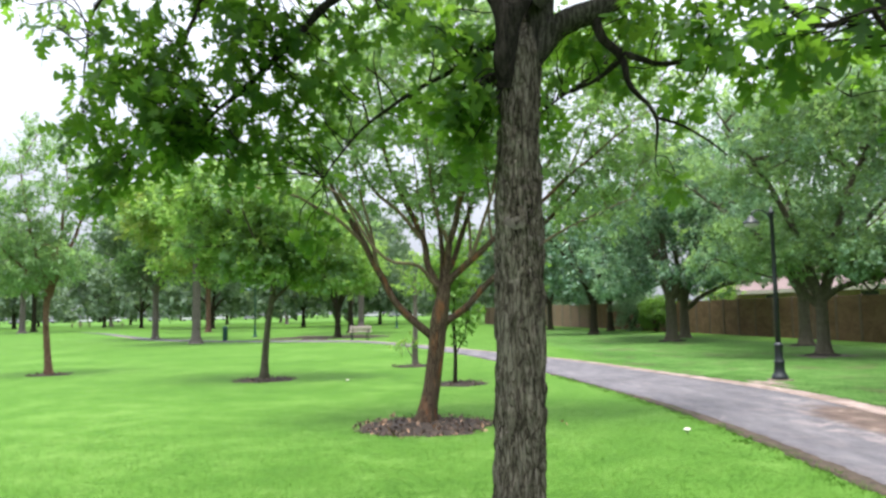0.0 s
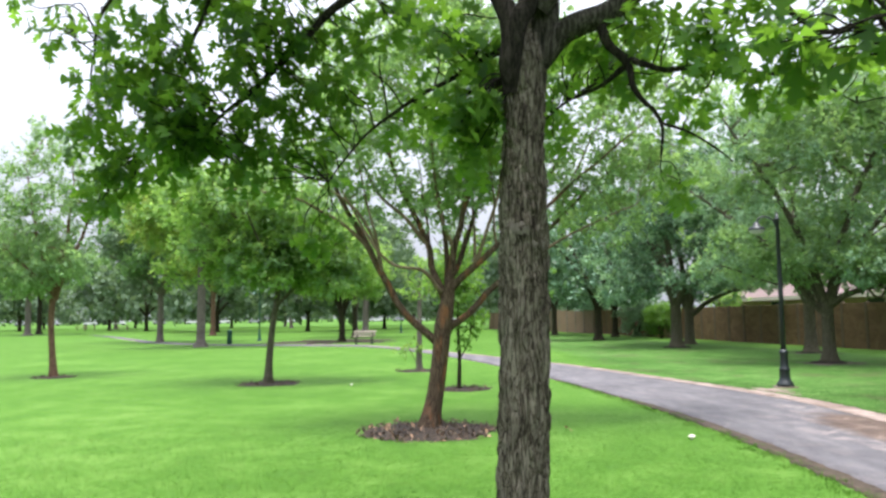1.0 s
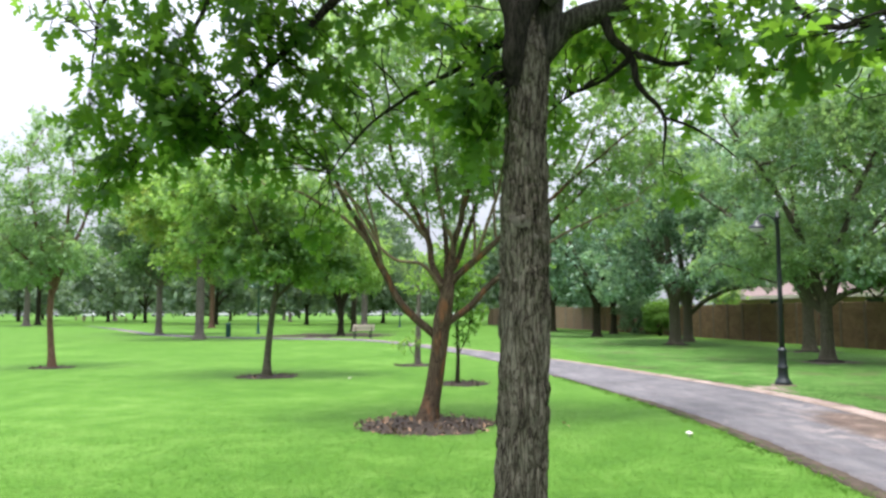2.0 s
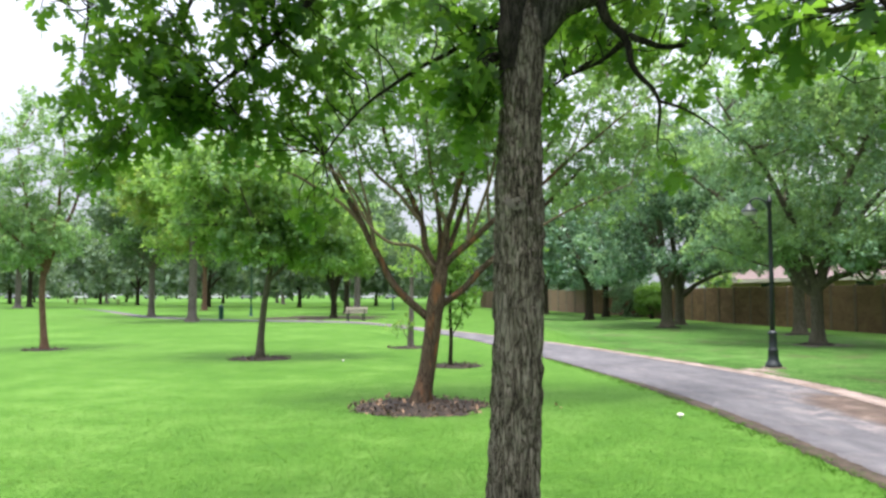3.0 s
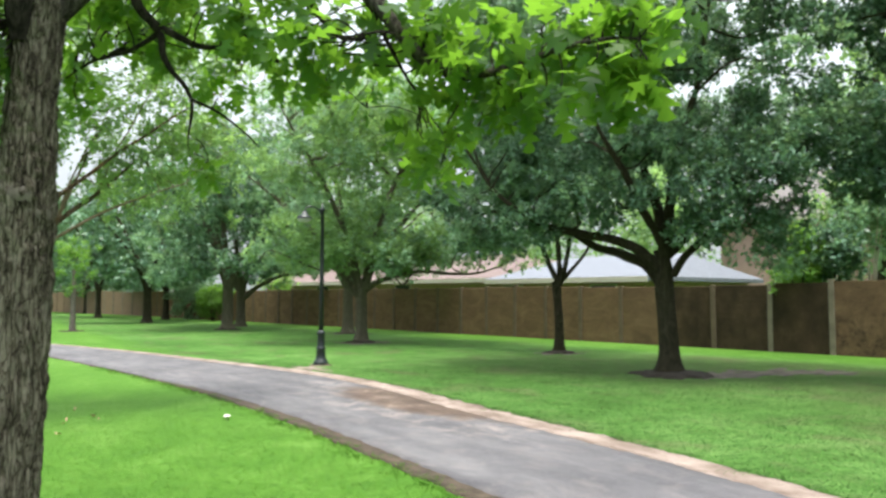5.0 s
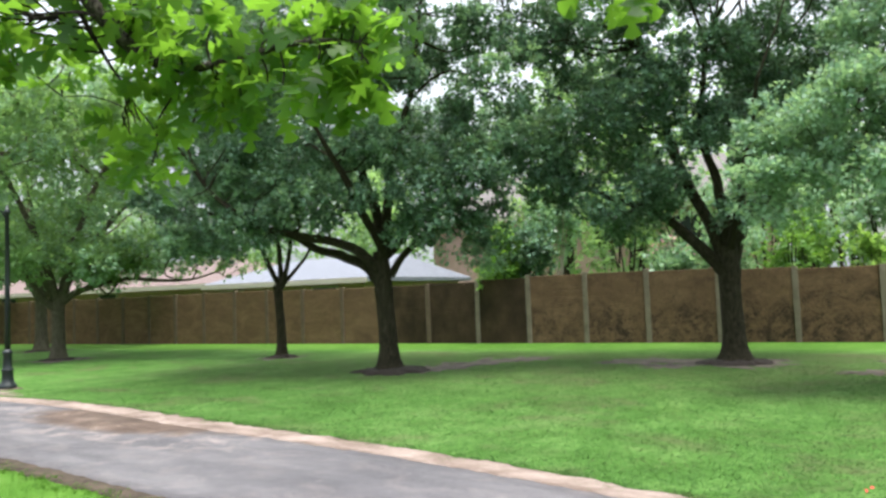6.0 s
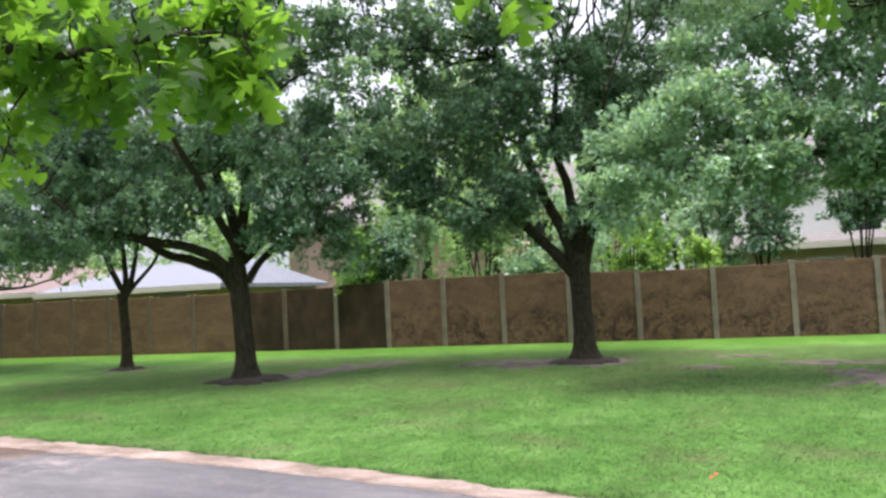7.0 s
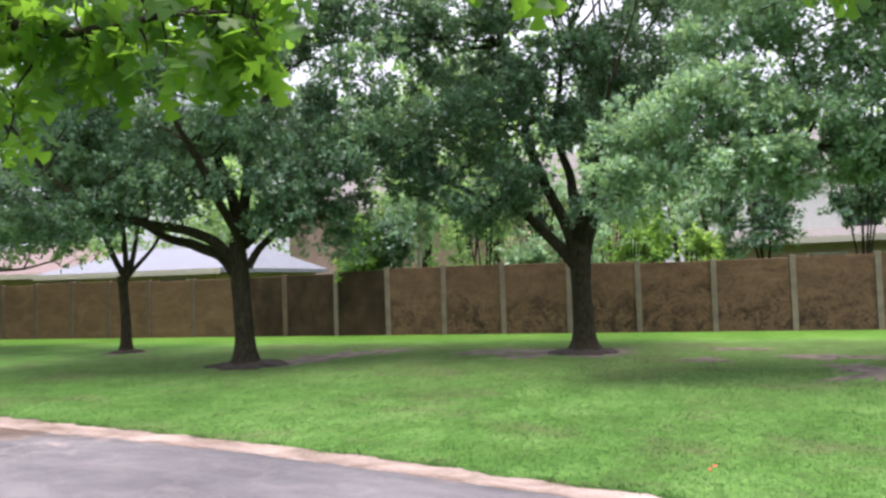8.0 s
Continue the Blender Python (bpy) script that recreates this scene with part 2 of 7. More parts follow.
def asphalt_material():
    m, nt, out = nodes_of("worn_asphalt")
    v = coords(nt)
    grit = noise_fac(nt, v, 160, 4, 0.8)
    streak = noise_fac(nt, coords(nt, (1.7, 0.42, 1)), 1.3, 9, 0.7, 0.35)
    blot = noise_fac(nt, v, 0.55, 5, 0.6)
    fleck = noise_fac(nt, v, 24, 6, 0.75)
    col = ramp(nt, streak, [(0.36, (0.058, 0.055, 0.063)), (0.52, (0.092, 0.087, 0.096)), (0.66, (0.138, 0.130, 0.138))])
    col = mix(nt, math_node(nt, "MULTIPLY", grit, 0.35), col, (0.10, 0.098, 0.108), "MIX")
    col = mix(nt, ramp(nt, fleck, [(0.50, (0, 0, 0)), (0.72, (0.35, 0.35, 0.35))]), col, (0.20, 0.19, 0.19))
    # silt washed over one stretch of the path
    sep = nt.nodes.new("ShaderNodeSeparateXYZ")
    nt.links.new(v, sep.inputs[0])
    dx = math_node(nt, "MULTIPLY", math_node(nt, "SUBTRACT", sep.outputs[0], 5.50), 1.25)
    dy = math_node(nt, "MULTIPLY", math_node(nt, "SUBTRACT", sep.outputs[1], 9.4), 0.40)
    rr = math_node(nt, "ADD", math_node(nt, "MULTIPLY", dx, dx), math_node(nt, "MULTIPLY", dy, dy))
    edge = math_node(nt, "ADD", rr, math_node(nt, "MULTIPLY", noise_fac(nt, v, 2.2, 6, 0.65), 1.3))
    silt = ramp(nt, math_node(nt, "MULTIPLY", edge, 0.5), [(0.52, (1, 1, 1)), (0.74, (0, 0, 0))])
    dust = ramp(nt, noise_fac(nt, coords(nt, (1.2, 0.9, 1)), 2.6, 8, 0.74, 0.6), [(0.5, (0, 0, 0)), (0.70, (1, 1, 1))])
    near_silt = ramp(nt, math_node(nt, "MULTIPLY", edge, 0.25), [(0.38, (1, 1, 1)), (0.85, (0.26, 0.26, 0.26))])
    col = mix(nt, math_node(nt, "MULTIPLY", math_node(nt, "MULTIPLY", dust, near_silt), 0.85), col, (0.30, 0.25, 0.235))
    siltc = ramp(nt, noise_fac(nt, coords(nt, (1, 0.6, 1)), 2.4, 8, 0.72, 0.5), [(0.40, (0.062, 0.042, 0.033)), (0.56, (0.112, 0.078, 0.062)), (0.70, (0.240, 0.188, 0.162))])
    col = mix(nt, silt, col, siltc)
    rough = ramp(nt, blot, [(0.35, (0.6, 0.6, 0.6)), (0.65, (0.9, 0.9, 0.9))])
    surface(nt, out, col, rough, grit, 0.5, 0.006, spec=0.3)
    return m


def verge_material():
    """Pale washed sand with trodden brown soil showing through it."""
    m, nt, out = nodes_of("sandy_verge")
    v = coords(nt)
    wash = noise_fac(nt, coords(nt, (1.0, 0.5, 1)), 2.4, 8, 0.72, 0.4)
    grain = noise_fac(nt, v, 55, 5, 0.75)
    f = math_node(nt, "ADD", math_node(nt, "MULTIPLY", wash, 0.75), math_node(nt, "MULTIPLY", grain, 0.25))
    col = ramp(nt, f, [(0.34, (0.085, 0.062, 0.050)), (0.46, (0.180, 0.138, 0.118)), (0.62, (0.320, 0.260, 0.232))])
    surface(nt, out, col, 0.95, grain, 0.6, 0.012, spec=0.15)
    return m


def fence_panel_material(name="fence_panel_concrete", darkened=0.0):
    m, nt, out = nodes_of(name)
    v = coords(nt)
    info = nt.nodes.new("ShaderNodeObjectInfo")
    wash = noise_fac(nt, coords(nt, (0.8, 0.8, 1.6)), 1.6, 7, 0.7, 0.6)
    grain = noise_fac(nt, coords(nt, (3, 3, 14)), 3.0, 6, 0.7)
    col = ramp(nt, wash, [(0.33, (0.092, 0.056, 0.033)), (0.5, (0.160, 0.100, 0.057)), (0.68, (0.230, 0.150, 0.088))])
    col = mix(nt, math_node(nt, "MULTIPLY", grain, 0.45), col, (0.11, 0.07, 0.045))
    col = mix(nt, math_node(nt, "MULTIPLY", info.outputs["Random"], 0.3), col, (0.12, 0.078, 0.05))
    # dark vine tracks and mildew low on the panels
    stain = ramp(nt, noise_fac(nt, v, 1.9, 8, 0.75, 1.5), [(0.46, (0, 0, 0)), (0.66, (1, 1, 1))])
    sep = nt.nodes.new("ShaderNodeSeparateXYZ")
    nt.links.new(v, sep.inputs[0])
    ivy = ramp(nt, math_node(nt, "MULTIPLY", sep.outputs[1], 0.05), [(0.45, (1, 1, 1)), (0.72, (0.12, 0.12, 0.12))])
    tracks = ramp(nt, noise_fac(nt, coords(nt, (1, 1, 0.8)), 7.0, 6, 0.7, 2.5), [(0.50, (0, 0, 0)), (0.57, (1, 1, 1))])
    low = ramp(nt, math_node(nt, "ADD", math_node(nt, "MULTIPLY", sep.outputs[2], 0.5), math_node(nt, "MULTIPLY", noise_fac(nt, v, 0.9, 4), 0.7)), [(0.55, (1, 1, 1)), (1.0, (0.40, 0.40, 0.40))])
    ivy = math_node(nt, "MULTIPLY", ivy, low)
    stain = math_node(nt, "MULTIPLY", math_node(nt, "ADD", math_node(nt, "MULTIPLY", stain, 1.0), math_node(nt, "MULTIPLY", math_node(nt, "MULTIPLY", tracks, noise_fac(nt, v, 1.1, 3)), 1.1)), ivy, True)
    col = mix(nt, math_node(nt, "MULTIPLY", stain, 0.95), col, (0.028, 0.020, 0.015))
    # shade on these panels is laid over the stains as a dark brown
    if darkened:
        patch = noise_fac(nt, coords(nt, (1, 1, 0.6)), 1.1, 5, 0.65)
        col = mix(nt, math_node(nt, "MULTIPLY", ramp(nt, patch, [(0.25, (0.45, 0.45, 0.45)), (0.6, (1, 1, 1))]), darkened), col, (0.026, 0.019, 0.012))
    # shallow courses across each panel
    course = nt.nodes.new("ShaderNodeTexWave")
    course.bands_direction = "Z"
    course.inputs["Scale"].default_value, course.inputs["Distortion"].default_value = 1.9, 2.2
    course.inputs["Detail"].default_value, course.inputs["Detail Scale"].default_value = 4.0, 1.6
    nt.links.new(v, course.inputs["Vector"])
    lift = math_node(nt, "ADD", math_node(nt, "MULTIPLY", grain, 0.9), math_node(nt, "MULTIPLY", course.outputs["Fac"], 0.10))
    surface(nt, out, col, 0.92, lift, 0.7, 0.02, spec=0.15)
    return m


def shingle_material(name, a, b):
    m, nt, out = nodes_of(name)
    br = nt.nodes.new("ShaderNodeTexBrick")
    br.inputs["Scale"].default_value = 5.0
    br.inputs["Color1"].default_value, br.inputs["Color2"].default_value = (*a, 1), (*b, 1)
    br.inputs["Mortar"].default_value = (*(0.6 * c for c in a), 1)
    br.inputs["Mortar Size"].default_value = 0.012
    nt.links.new(coords(nt, (1, 1, 2)), br.inputs["Vector"])
    col = mix(nt, math_node(nt, "MULTIPLY", noise_fac(nt, coords(nt), 1.2, 5), 0.5), br.outputs["Color"], tuple(0.8 * c for c in b))
    surface(nt, out, col, 0.9, noise_fac(nt, coords(nt), 40, 3), 0.4, 0.01, spec=0.2)
    return m


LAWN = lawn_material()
BLADE = blade_material("grass_blade", (0.026, 0.086, 0.005), (0.052, 0.146, 0.009), (0.112, 0.234, 0.030), (0.140, 0.180, 0.046))
# duller copy of the blades above, shaded by colour for the oaks
BLADE_SHADE = blade_material("shaded_grass_blade", (0.030, 0.084, 0.016), (0.064, 0.150, 0.036), (0.126, 0.236, 0.074), (0.118, 0.118, 0.056))
ASPHALT = asphalt_material()
SOIL = plain("damp_soil", (0.052, 0.039, 0.028), 0.95, 0.8, 7.0, bump=1.0)
WORN = plain("worn_dry_soil", (0.092, 0.074, 0.060), 0.95, 0.95, 3.0, bump=0.8)
SAND = verge_material()
MULCH = plain("bark_mulch", (0.030, 0.022, 0.017), 0.95, 0.55, 12.0, bump=1.0)
CHIP = plain("mulch_chip", (0.105, 0.076, 0.055), 0.9, 0.7, 8.0)
DRY_LEAF = plain("dry_leaf", (0.33, 0.21, 0.13), 0.8, 0.4, 20.0)
RED_LEAF = plain("red_leaf", (0.36, 0.07, 0.035), 0.7, 0.2, 20.0)
PALE_PETAL = plain("pale_petal", (0.60, 0.60, 0.50), 0.7, 0.1, 20.0)
BARK_NEAR = plated_material("oak_bark_near", (0.013, 0.010, 0.0075), (0.092, 0.077, 0.059), (0.250, 0.225, 0.184))
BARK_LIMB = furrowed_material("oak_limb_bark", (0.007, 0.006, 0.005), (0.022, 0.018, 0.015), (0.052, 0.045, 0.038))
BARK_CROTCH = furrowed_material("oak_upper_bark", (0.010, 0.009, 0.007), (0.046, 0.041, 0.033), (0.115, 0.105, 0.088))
BARK_LIVE = furrowed_material("live_oak_bark", (0.008, 0.0072, 0.0045), (0.029, 0.0260, 0.0155), (0.074, 0.0660, 0.0430))
BARK_GREY = furrowed_material("grey_oak_bark", (0.028, 0.025, 0.017), (0.092, 0.083, 0.058), (0.170, 0.155, 0.116))
BARK_RED = furrowed_material("peeling_red_bark", (0.018, 0.012, 0.009), (0.080, 0.054, 0.036), (0.175, 0.130, 0.092), (0.235, 0.105, 0.048))
BARK_PINE = furrowed_material("pine_bark", (0.052, 0.043, 0.038), (0.145, 0.122, 0.108), (0.220, 0.195, 0.177))
BARK_ORANGE = furrowed_material("orange_brown_bark", (0.052, 0.029, 0.020), (0.158, 0.090, 0.060), (0.235, 0.150, 0.108))
BARK_TWIG = plain("tan_twig_bark", (0.150, 0.110, 0.072), 0.85, 0.4, 12.0)
BARK_PALE = plain("pale_smooth_bark", (0.42, 0.36, 0.29), 0.7, 0.3, 6.0)
LEAF_NEAR = leaf_material("red_oak_leaf", (0.012, 0.040, 0.014), (0.040, 0.110, 0.024), (0.128, 0.252, 0.036), 0.66, 0.44, 2.2, 0.30)
LEAF_LIVE = leaf_material("live_oak_leaf", (0.012, 0.032, 0.020), (0.068, 0.147, 0.096), (0.236, 0.412, 0.272), 0.30, 0.40, 1.4, 0.42)
LEAF_LIVE_LIGHT = leaf_material("live_oak_young_leaf", (0.044, 0.100, 0.060), (0.154, 0.284, 0.182), (0.345, 0.520, 0.370), 0.44, 0.40, 1.4, 0.42)
LEAF_FEATHER = leaf_material("feathery_elm_leaf", (0.066, 0.126, 0.066), (0.145, 0.258, 0.122), (0.265, 0.410, 0.200), 0.52, 0.45, 1.8)
LEAF_ELM = leaf_material("narrow_elm_leaf", (0.078, 0.142, 0.070), (0.165, 0.288, 0.125), (0.280, 0.420, 0.190), 0.62, 0.45, 2.1)
LEAF_LIME = leaf_material("lime_green_leaf", (0.066, 0.140, 0.040), (0.148, 0.285, 0.084), (0.27, 0.41, 0.14), 0.60, 0.5, 1.8)
LEAF_YELLOW = leaf_material("yellow_green_leaf", (0.090, 0.145, 0.040), (0.190, 0.270, 0.072), (0.320, 0.400, 0.120), 0.52, 0.5)
LEAF_BRIGHT = leaf_material("bright_shrub_leaf", (0.048, 0.128, 0.024), (0.106, 0.240, 0.046), (0.205, 0.360, 0.085), 0.50, 0.5)
# paled and blued so that distance haze is part of the leaf colour
LEAF_WOOD = leaf_material("far_wood_leaf", (0.046, 0.086, 0.056), (0.094, 0.155, 0.096), (0.165, 0.245, 0.150), 0.38, 0.55)
FLOWER = plain("pink_blossom", (0.72, 0.22, 0.38), 0.7, 0.15, 20.0)
PANEL = fence_panel_material()
# panels under the hanging foliage, their shade mixed into the colour
PANEL_SHADED = fence_panel_material("shaded_fence_panel", 0.96)
POST = plain("fence_post_concrete", (0.175, 0.150, 0.115), 0.9, 0.35, 2.5, bump=0.5)
# darker copy for posts further along, their shaded sides put into the colour
POST_BROWN = plain("shaded_fence_post", (0.115, 0.085, 0.060), 0.9, 0.35, 2.5, bump=0.5)
IRON = plain("dark_green_iron", (0.013, 0.019, 0.021), 0.45, 0.3, 9.0, 0.2, 0.1, 0.5)
GREEN_IRON = plain("green_painted_iron", (0.009, 0.070, 0.050), 0.45, 0.2, 9.0, 0.0, 0.1, 0.5)
SCAR_WOOD = plain("branch_scar_wood", (0.125, 0.108, 0.092), 0.9, 0.4, 30.0, bump=0.8)
LENS_WHITE = plain("lamp_lens", (0.50, 0.50, 0.50), 0.4, 0.05)
BENCH_SLAT = plain("pale_bench_slat", (0.46, 0.385, 0.335), 0.7, 0.12, 6.0)
ROOF_PINK = shingle_material("pinkish_shingle", (0.155, 0.112, 0.108), (0.200, 0.150, 0.145))
ROOF_BLUE = shingle_material("blue_grey_shingle", (0.150, 0.160, 0.195), (0.195, 0.208, 0.245))
ROOF_GREY = shingle_material("grey_shingle", (0.13, 0.12, 0.12), (0.18, 0.165, 0.16))
WALL_SALMON = plain("salmon_brick_wall", (0.36, 0.245, 0.205), 0.9, 0.15, 4.0)
WALL_WHITE = plain("white_siding", (0.74, 0.725, 0.70), 0.8, 0.08, 4.0)
WALL_TAN = plain("tan_wall", (0.205, 0.135, 0.092), 0.9, 0.15, 3.0)
TRIM = plain("cream_fascia", (0.46, 0.42, 0.36), 0.6, 0.08)
GLASS_DARK = plain("dark_window_glass", (0.03, 0.035, 0.04), 0.12, 0.1, spec=0.6)
CAR_WHITE = plain("white_car_paint", (0.50, 0.51, 0.53), 0.3, 0.05, spec=0.6)
CAR_DARK = plain("dark_car_paint", (0.22, 0.23, 0.25), 0.3, 0.1, spec=0.6)
RUBBER = plain("tyre_rubber", (0.02, 0.02, 0.02), 0.9, 0.2)
WOOD_GREY = plain("weathered_table_wood", (0.24, 0.18, 0.14), 0.85, 0.3, 6.0)


# ---- builders ----
def holder(name, at=(0, 0, 0), label="", category="", group="", kind=""):
    ob = new(name)
    ob.empty_display_size = 0.2
    ob.location = at
    return tagged(ob, label, category, group, kind)


def link(name, me, material, parent=None, label="", smooth=True):
    ob = new(name, me)
    if material is not None and not me.materials:
        me.materials.append(material)
    if smooth:
        me.polygons.foreach_set("use_smooth", [True] * len(me.polygons))
    if parent is not None:
        ob.parent = parent
    return tagged(ob, label)


def part(name, bm, material, parent=None, label="", smooth=False):
    me = bpy.data.meshes.new(name)
    bm.to_mesh(me)
    bm.free()
    return link(name, me, material, parent, label, smooth)


def mesh_arrays(name, verts, faces):
    """A mesh from an (n, 3) array and an (m, k) array of corner indices."""
    me = bpy.data.meshes.new(name)
    n, (m, k) = len(verts), faces.shape
    me.vertices.add(n)
    me.vertices.foreach_set("co", np.asarray(verts, np.float32).ravel())
    me.loops.add(m * k)
    me.loops.foreach_set("vertex_index", np.asarray(faces, np.int32).ravel())
    me.polygons.add(m)
    me.polygons.foreach_set("loop_start", np.arange(0, m * k, k, dtype=np.int32))
    me.update(calc_edges=True)
    return me


def box(bm, x0, x1, y0, y1, z0, z1, bevel=0.0):
    made = bmesh.ops.create_cube(bm, size=1.0)["verts"]
    for v in made:
        v.co = Vector((x0 + (v.co.x + 0.5) * (x1 - x0), y0 + (v.co.y + 0.5) * (y1 - y0), z0 + (v.co.z + 0.5) * (z1 - z0)))
    if bevel:
        edges = list({e for v in made for e in v.link_edges})
        bmesh.ops.bevel(bm, geom=edges, offset=bevel, segments=2, affect="EDGES", profile=0.6)


def smooth_line(pts, steps=5):
    """Catmull-Rom through the points."""
    p = [Vector(q) for q in pts]
    p = [p[0] * 2 - p[1]] + p + [p[-1] * 2 - p[-2]]
    out = []
    for i in range(1, len(p) - 2):
        for k in range(steps):
            t = k / steps
            a, b, c, d = p[i - 1], p[i], p[i + 1], p[i + 2]
            out.append(0.5 * (2 * b + (c - a) * t + (2 * a - 5 * b + 4 * c - d) * t * t + (3 * b - a - 3 * c + d) * t ** 3))
    out.append(p[-2])
    return out


def tube_arrays(pts, radii, seg=8):
    """Rings of a tapering tube along a line, closed at both ends."""
    pts = np.array([tuple(p) for p in pts])
    n = len(pts)
    tang = np.gradient(pts, axis=0)
    tang /= np.linalg.norm(tang, axis=1)[:, None] + 1e-9
    side = np.cross(tang[0], (0.31, 0.95, 0.05))
    if np.linalg.norm(side) < 0.1:
        side = np.cross(tang[0], (1, 0, 0))
    verts = []
    ang = np.linspace(0, 2 * np.pi, seg, endpoint=False)
    for i in range(n):
        side = side - tang[i] * (side @ tang[i])
        side /= np.linalg.norm(side)
        other = np.cross(tang[i], side)
        verts.append(pts[i] + radii[i] * (np.cos(ang)[:, None] * side + np.sin(ang)[:, None] * other))
    verts = np.concatenate(verts)
    i, j = np.meshgrid(np.arange(n - 1), np.arange(seg), indexing="ij")
    a = i * seg + j
    b = i * seg + (j + 1) % seg
    faces = np.stack([a, b, b + seg, a + seg], -1).reshape(-1, 4)
    return verts, faces


def join_arrays(chunks):
    vs, fs, o = [], [], 0
    for v, f in chunks:
        vs.append(v)
        fs.append(f + o)
        o += len(v)
    return np.concatenate(vs), np.concatenate(fs)


def taper(r0, r1, n, power=0.8):
    t = np.linspace(0, 1, n)
    return r0 + (r1 - r0) * t ** power


def rhomb():
    """A small leaf, folded along its midrib: two corners at the ends, two at the sides."""
    return np.array([(0, 0, 0), (0.27, 0.45, 0.06), (0, 1, -0.06), (-0.27, 0.45, 0.06)]), np.array([(0, 1, 2, 3)])


def lobed(curl=0.14, fold=0.10):
    """A lobed oak leaf of unit length: strips between midrib and edge."""
    edge = [(0.012, 0.0), (0.02, 0.16), (0.30, 0.33), (0.07, 0.38), (0.44, 0.66), (0.08, 0.66), (0.26, 0.93), (0.0, 1.0)]
    mids = [0.0, 0.16, 0.27, 0.38, 0.54, 0.64, 0.82, 1.0]
    v, f = [], []
    for y in mids:
        v.append((0, y, -curl * y * y))
    for sgn in (1, -1):
        o = len(v)
        for x, y in edge:
            v.append((sgn * x, y, fold * x - curl * y * y - 0.35 * x * x))
        for i in range(7):
            q = (i, i + 1, o + i + 1, o + i) if sgn < 0 else (i, o + i, o + i + 1, i + 1)
            f.append(q)
    return np.array(v, float), np.array(f)


def set_leaves(template, pos, size, axis, nor):
    """A leaf of the template at each place, along its axis, its face towards nor."""
    tv, tf = template
    n = len(pos)
    axis = axis / (np.linalg.norm(axis, axis=1)[:, None] + 1e-9)
    nor = nor - axis * (nor * axis).sum(1)[:, None]
    nor /= np.linalg.norm(nor, axis=1)[:, None] + 1e-9
    side = np.cross(axis, nor)
    v = pos[:, None] + size[:, None, None] * (tv[None, :, :1] * side[:, None] + tv[None, :, 1:2] * axis[:, None] + tv[None, :, 2:] * nor[:, None])
    f = tf[None] + (np.arange(n) * len(tv))[:, None, None]
    return v.reshape(-1, 3), f.reshape(-1, tf.shape[1])


def scatter(template, pos, size, out_dir, rng, up=0.9, droop=0.25, face=0.0):
    """Leaves of a template at the places: each points outward and turns its face mostly upward."""
    tv, tf = template
    n = len(pos)
    axis = out_dir * (1 - 0.6 * face) + rng.normal(0, 0.75, (n, 3))
    axis[:, 2] -= droop
    axis /= np.linalg.norm(axis, axis=1)[:, None] + 1e-9
    nor = rng.normal(0, 0.7, (n, 3))
    nor[:, 2] += up
    nor += 1.1 * face * out_dir
    nor -= axis * (nor * axis).sum(1)[:, None]
    nor /= np.linalg.norm(nor, axis=1)[:, None] + 1e-9
    side = np.cross(axis, nor)
    v = pos[:, None] + size[:, None, None] * (tv[None, :, :1] * side[:, None] + tv[None, :, 1:2] * axis[:, None] + tv[None, :, 2:] * nor[:, None])
    f = tf[None] + (np.arange(n) * len(tv))[:, None, None]
    return v.reshape(-1, 3), f.reshape(-1, tf.shape[1])


def in_blobs(blobs, n, rng, shell=0.45):
    """n places in a union of ellipsoids (cx, cy, cz, rx, ry, rz), denser towards their skins."""
    w = np.array([b[3] * b[4] * b[5] for b in blobs]) ** 0.6
    which = rng.choice(len(blobs), n, p=w / w.sum())
    d = rng.normal(0, 1, (n, 3))
    d /= np.linalg.norm(d, axis=1)[:, None]
    r = (shell + (1 - shell) * rng.random(n)) ** 0.8
    b = np.array(blobs)[which]
    return b[:, :3] + d * r[:, None] * b[:, 3:], d


def grow_twigs(ends, nodes, node_r, rng, sag=0.1, thick=0.012, sides=3, steps=2):
    """Thin branches from the nearest nodes of the limbs to the ends."""
    chunks = []
    for e in ends:
        d = np.linalg.norm(nodes - e, axis=1)
        k = int(np.argmin(d + 0.35 * np.maximum(0, nodes[:, 2] - e[2])))
        s = nodes[k]
        length = d[k]
        if length < 0.05:
            continue
        mid1 = s + (e - s) * 0.35 + rng.normal(0, 0.07 * length, 3) + np.array((0, 0, sag * length))
        mid2 = s + (e - s) * 0.7 + rng.normal(0, 0.06 * length, 3) + np.array((0, 0, sag * length * 0.7))
        line = smooth_line([s, mid1, mid2, e], steps)
        r0 = min(node_r[k] * 0.7, thick * (0.6 + 0.5 * length))
        chunks.append(tube_arrays(line, taper(r0, max(0.003, 0.25 * r0), len(line)), sides))
    return join_arrays(chunks)


def bough_lines(ends, nodes, node_r, rng, thick):
    """Middle-sized branches from the limbs to some of the clumps, as (points, radii)."""
    out = []
    for e in ends:
        dist = np.linalg.norm(nodes - e, axis=1)
        k = int(np.argmin(dist + 0.8 * np.maximum(0, nodes[:, 2] - e[2])))
        s, length = nodes[k], dist[k]
        if length < 0.15:
            continue
        bend = rng.normal(0, 0.10 * length, (2, 3))
        line = np.array([tuple(p) for p in smooth_line([s, s + (e - s) * 0.35 + bend[0], s + (e - s) * 0.7 + bend[1] + (0, 0, 0.05 * length), e], 3)])
        r0 = min(node_r[k] * 0.8, thick * (0.5 + 0.35 * length))
        out.append((line, taper(r0, max(0.006, 0.3 * r0), len(line))))
    return out


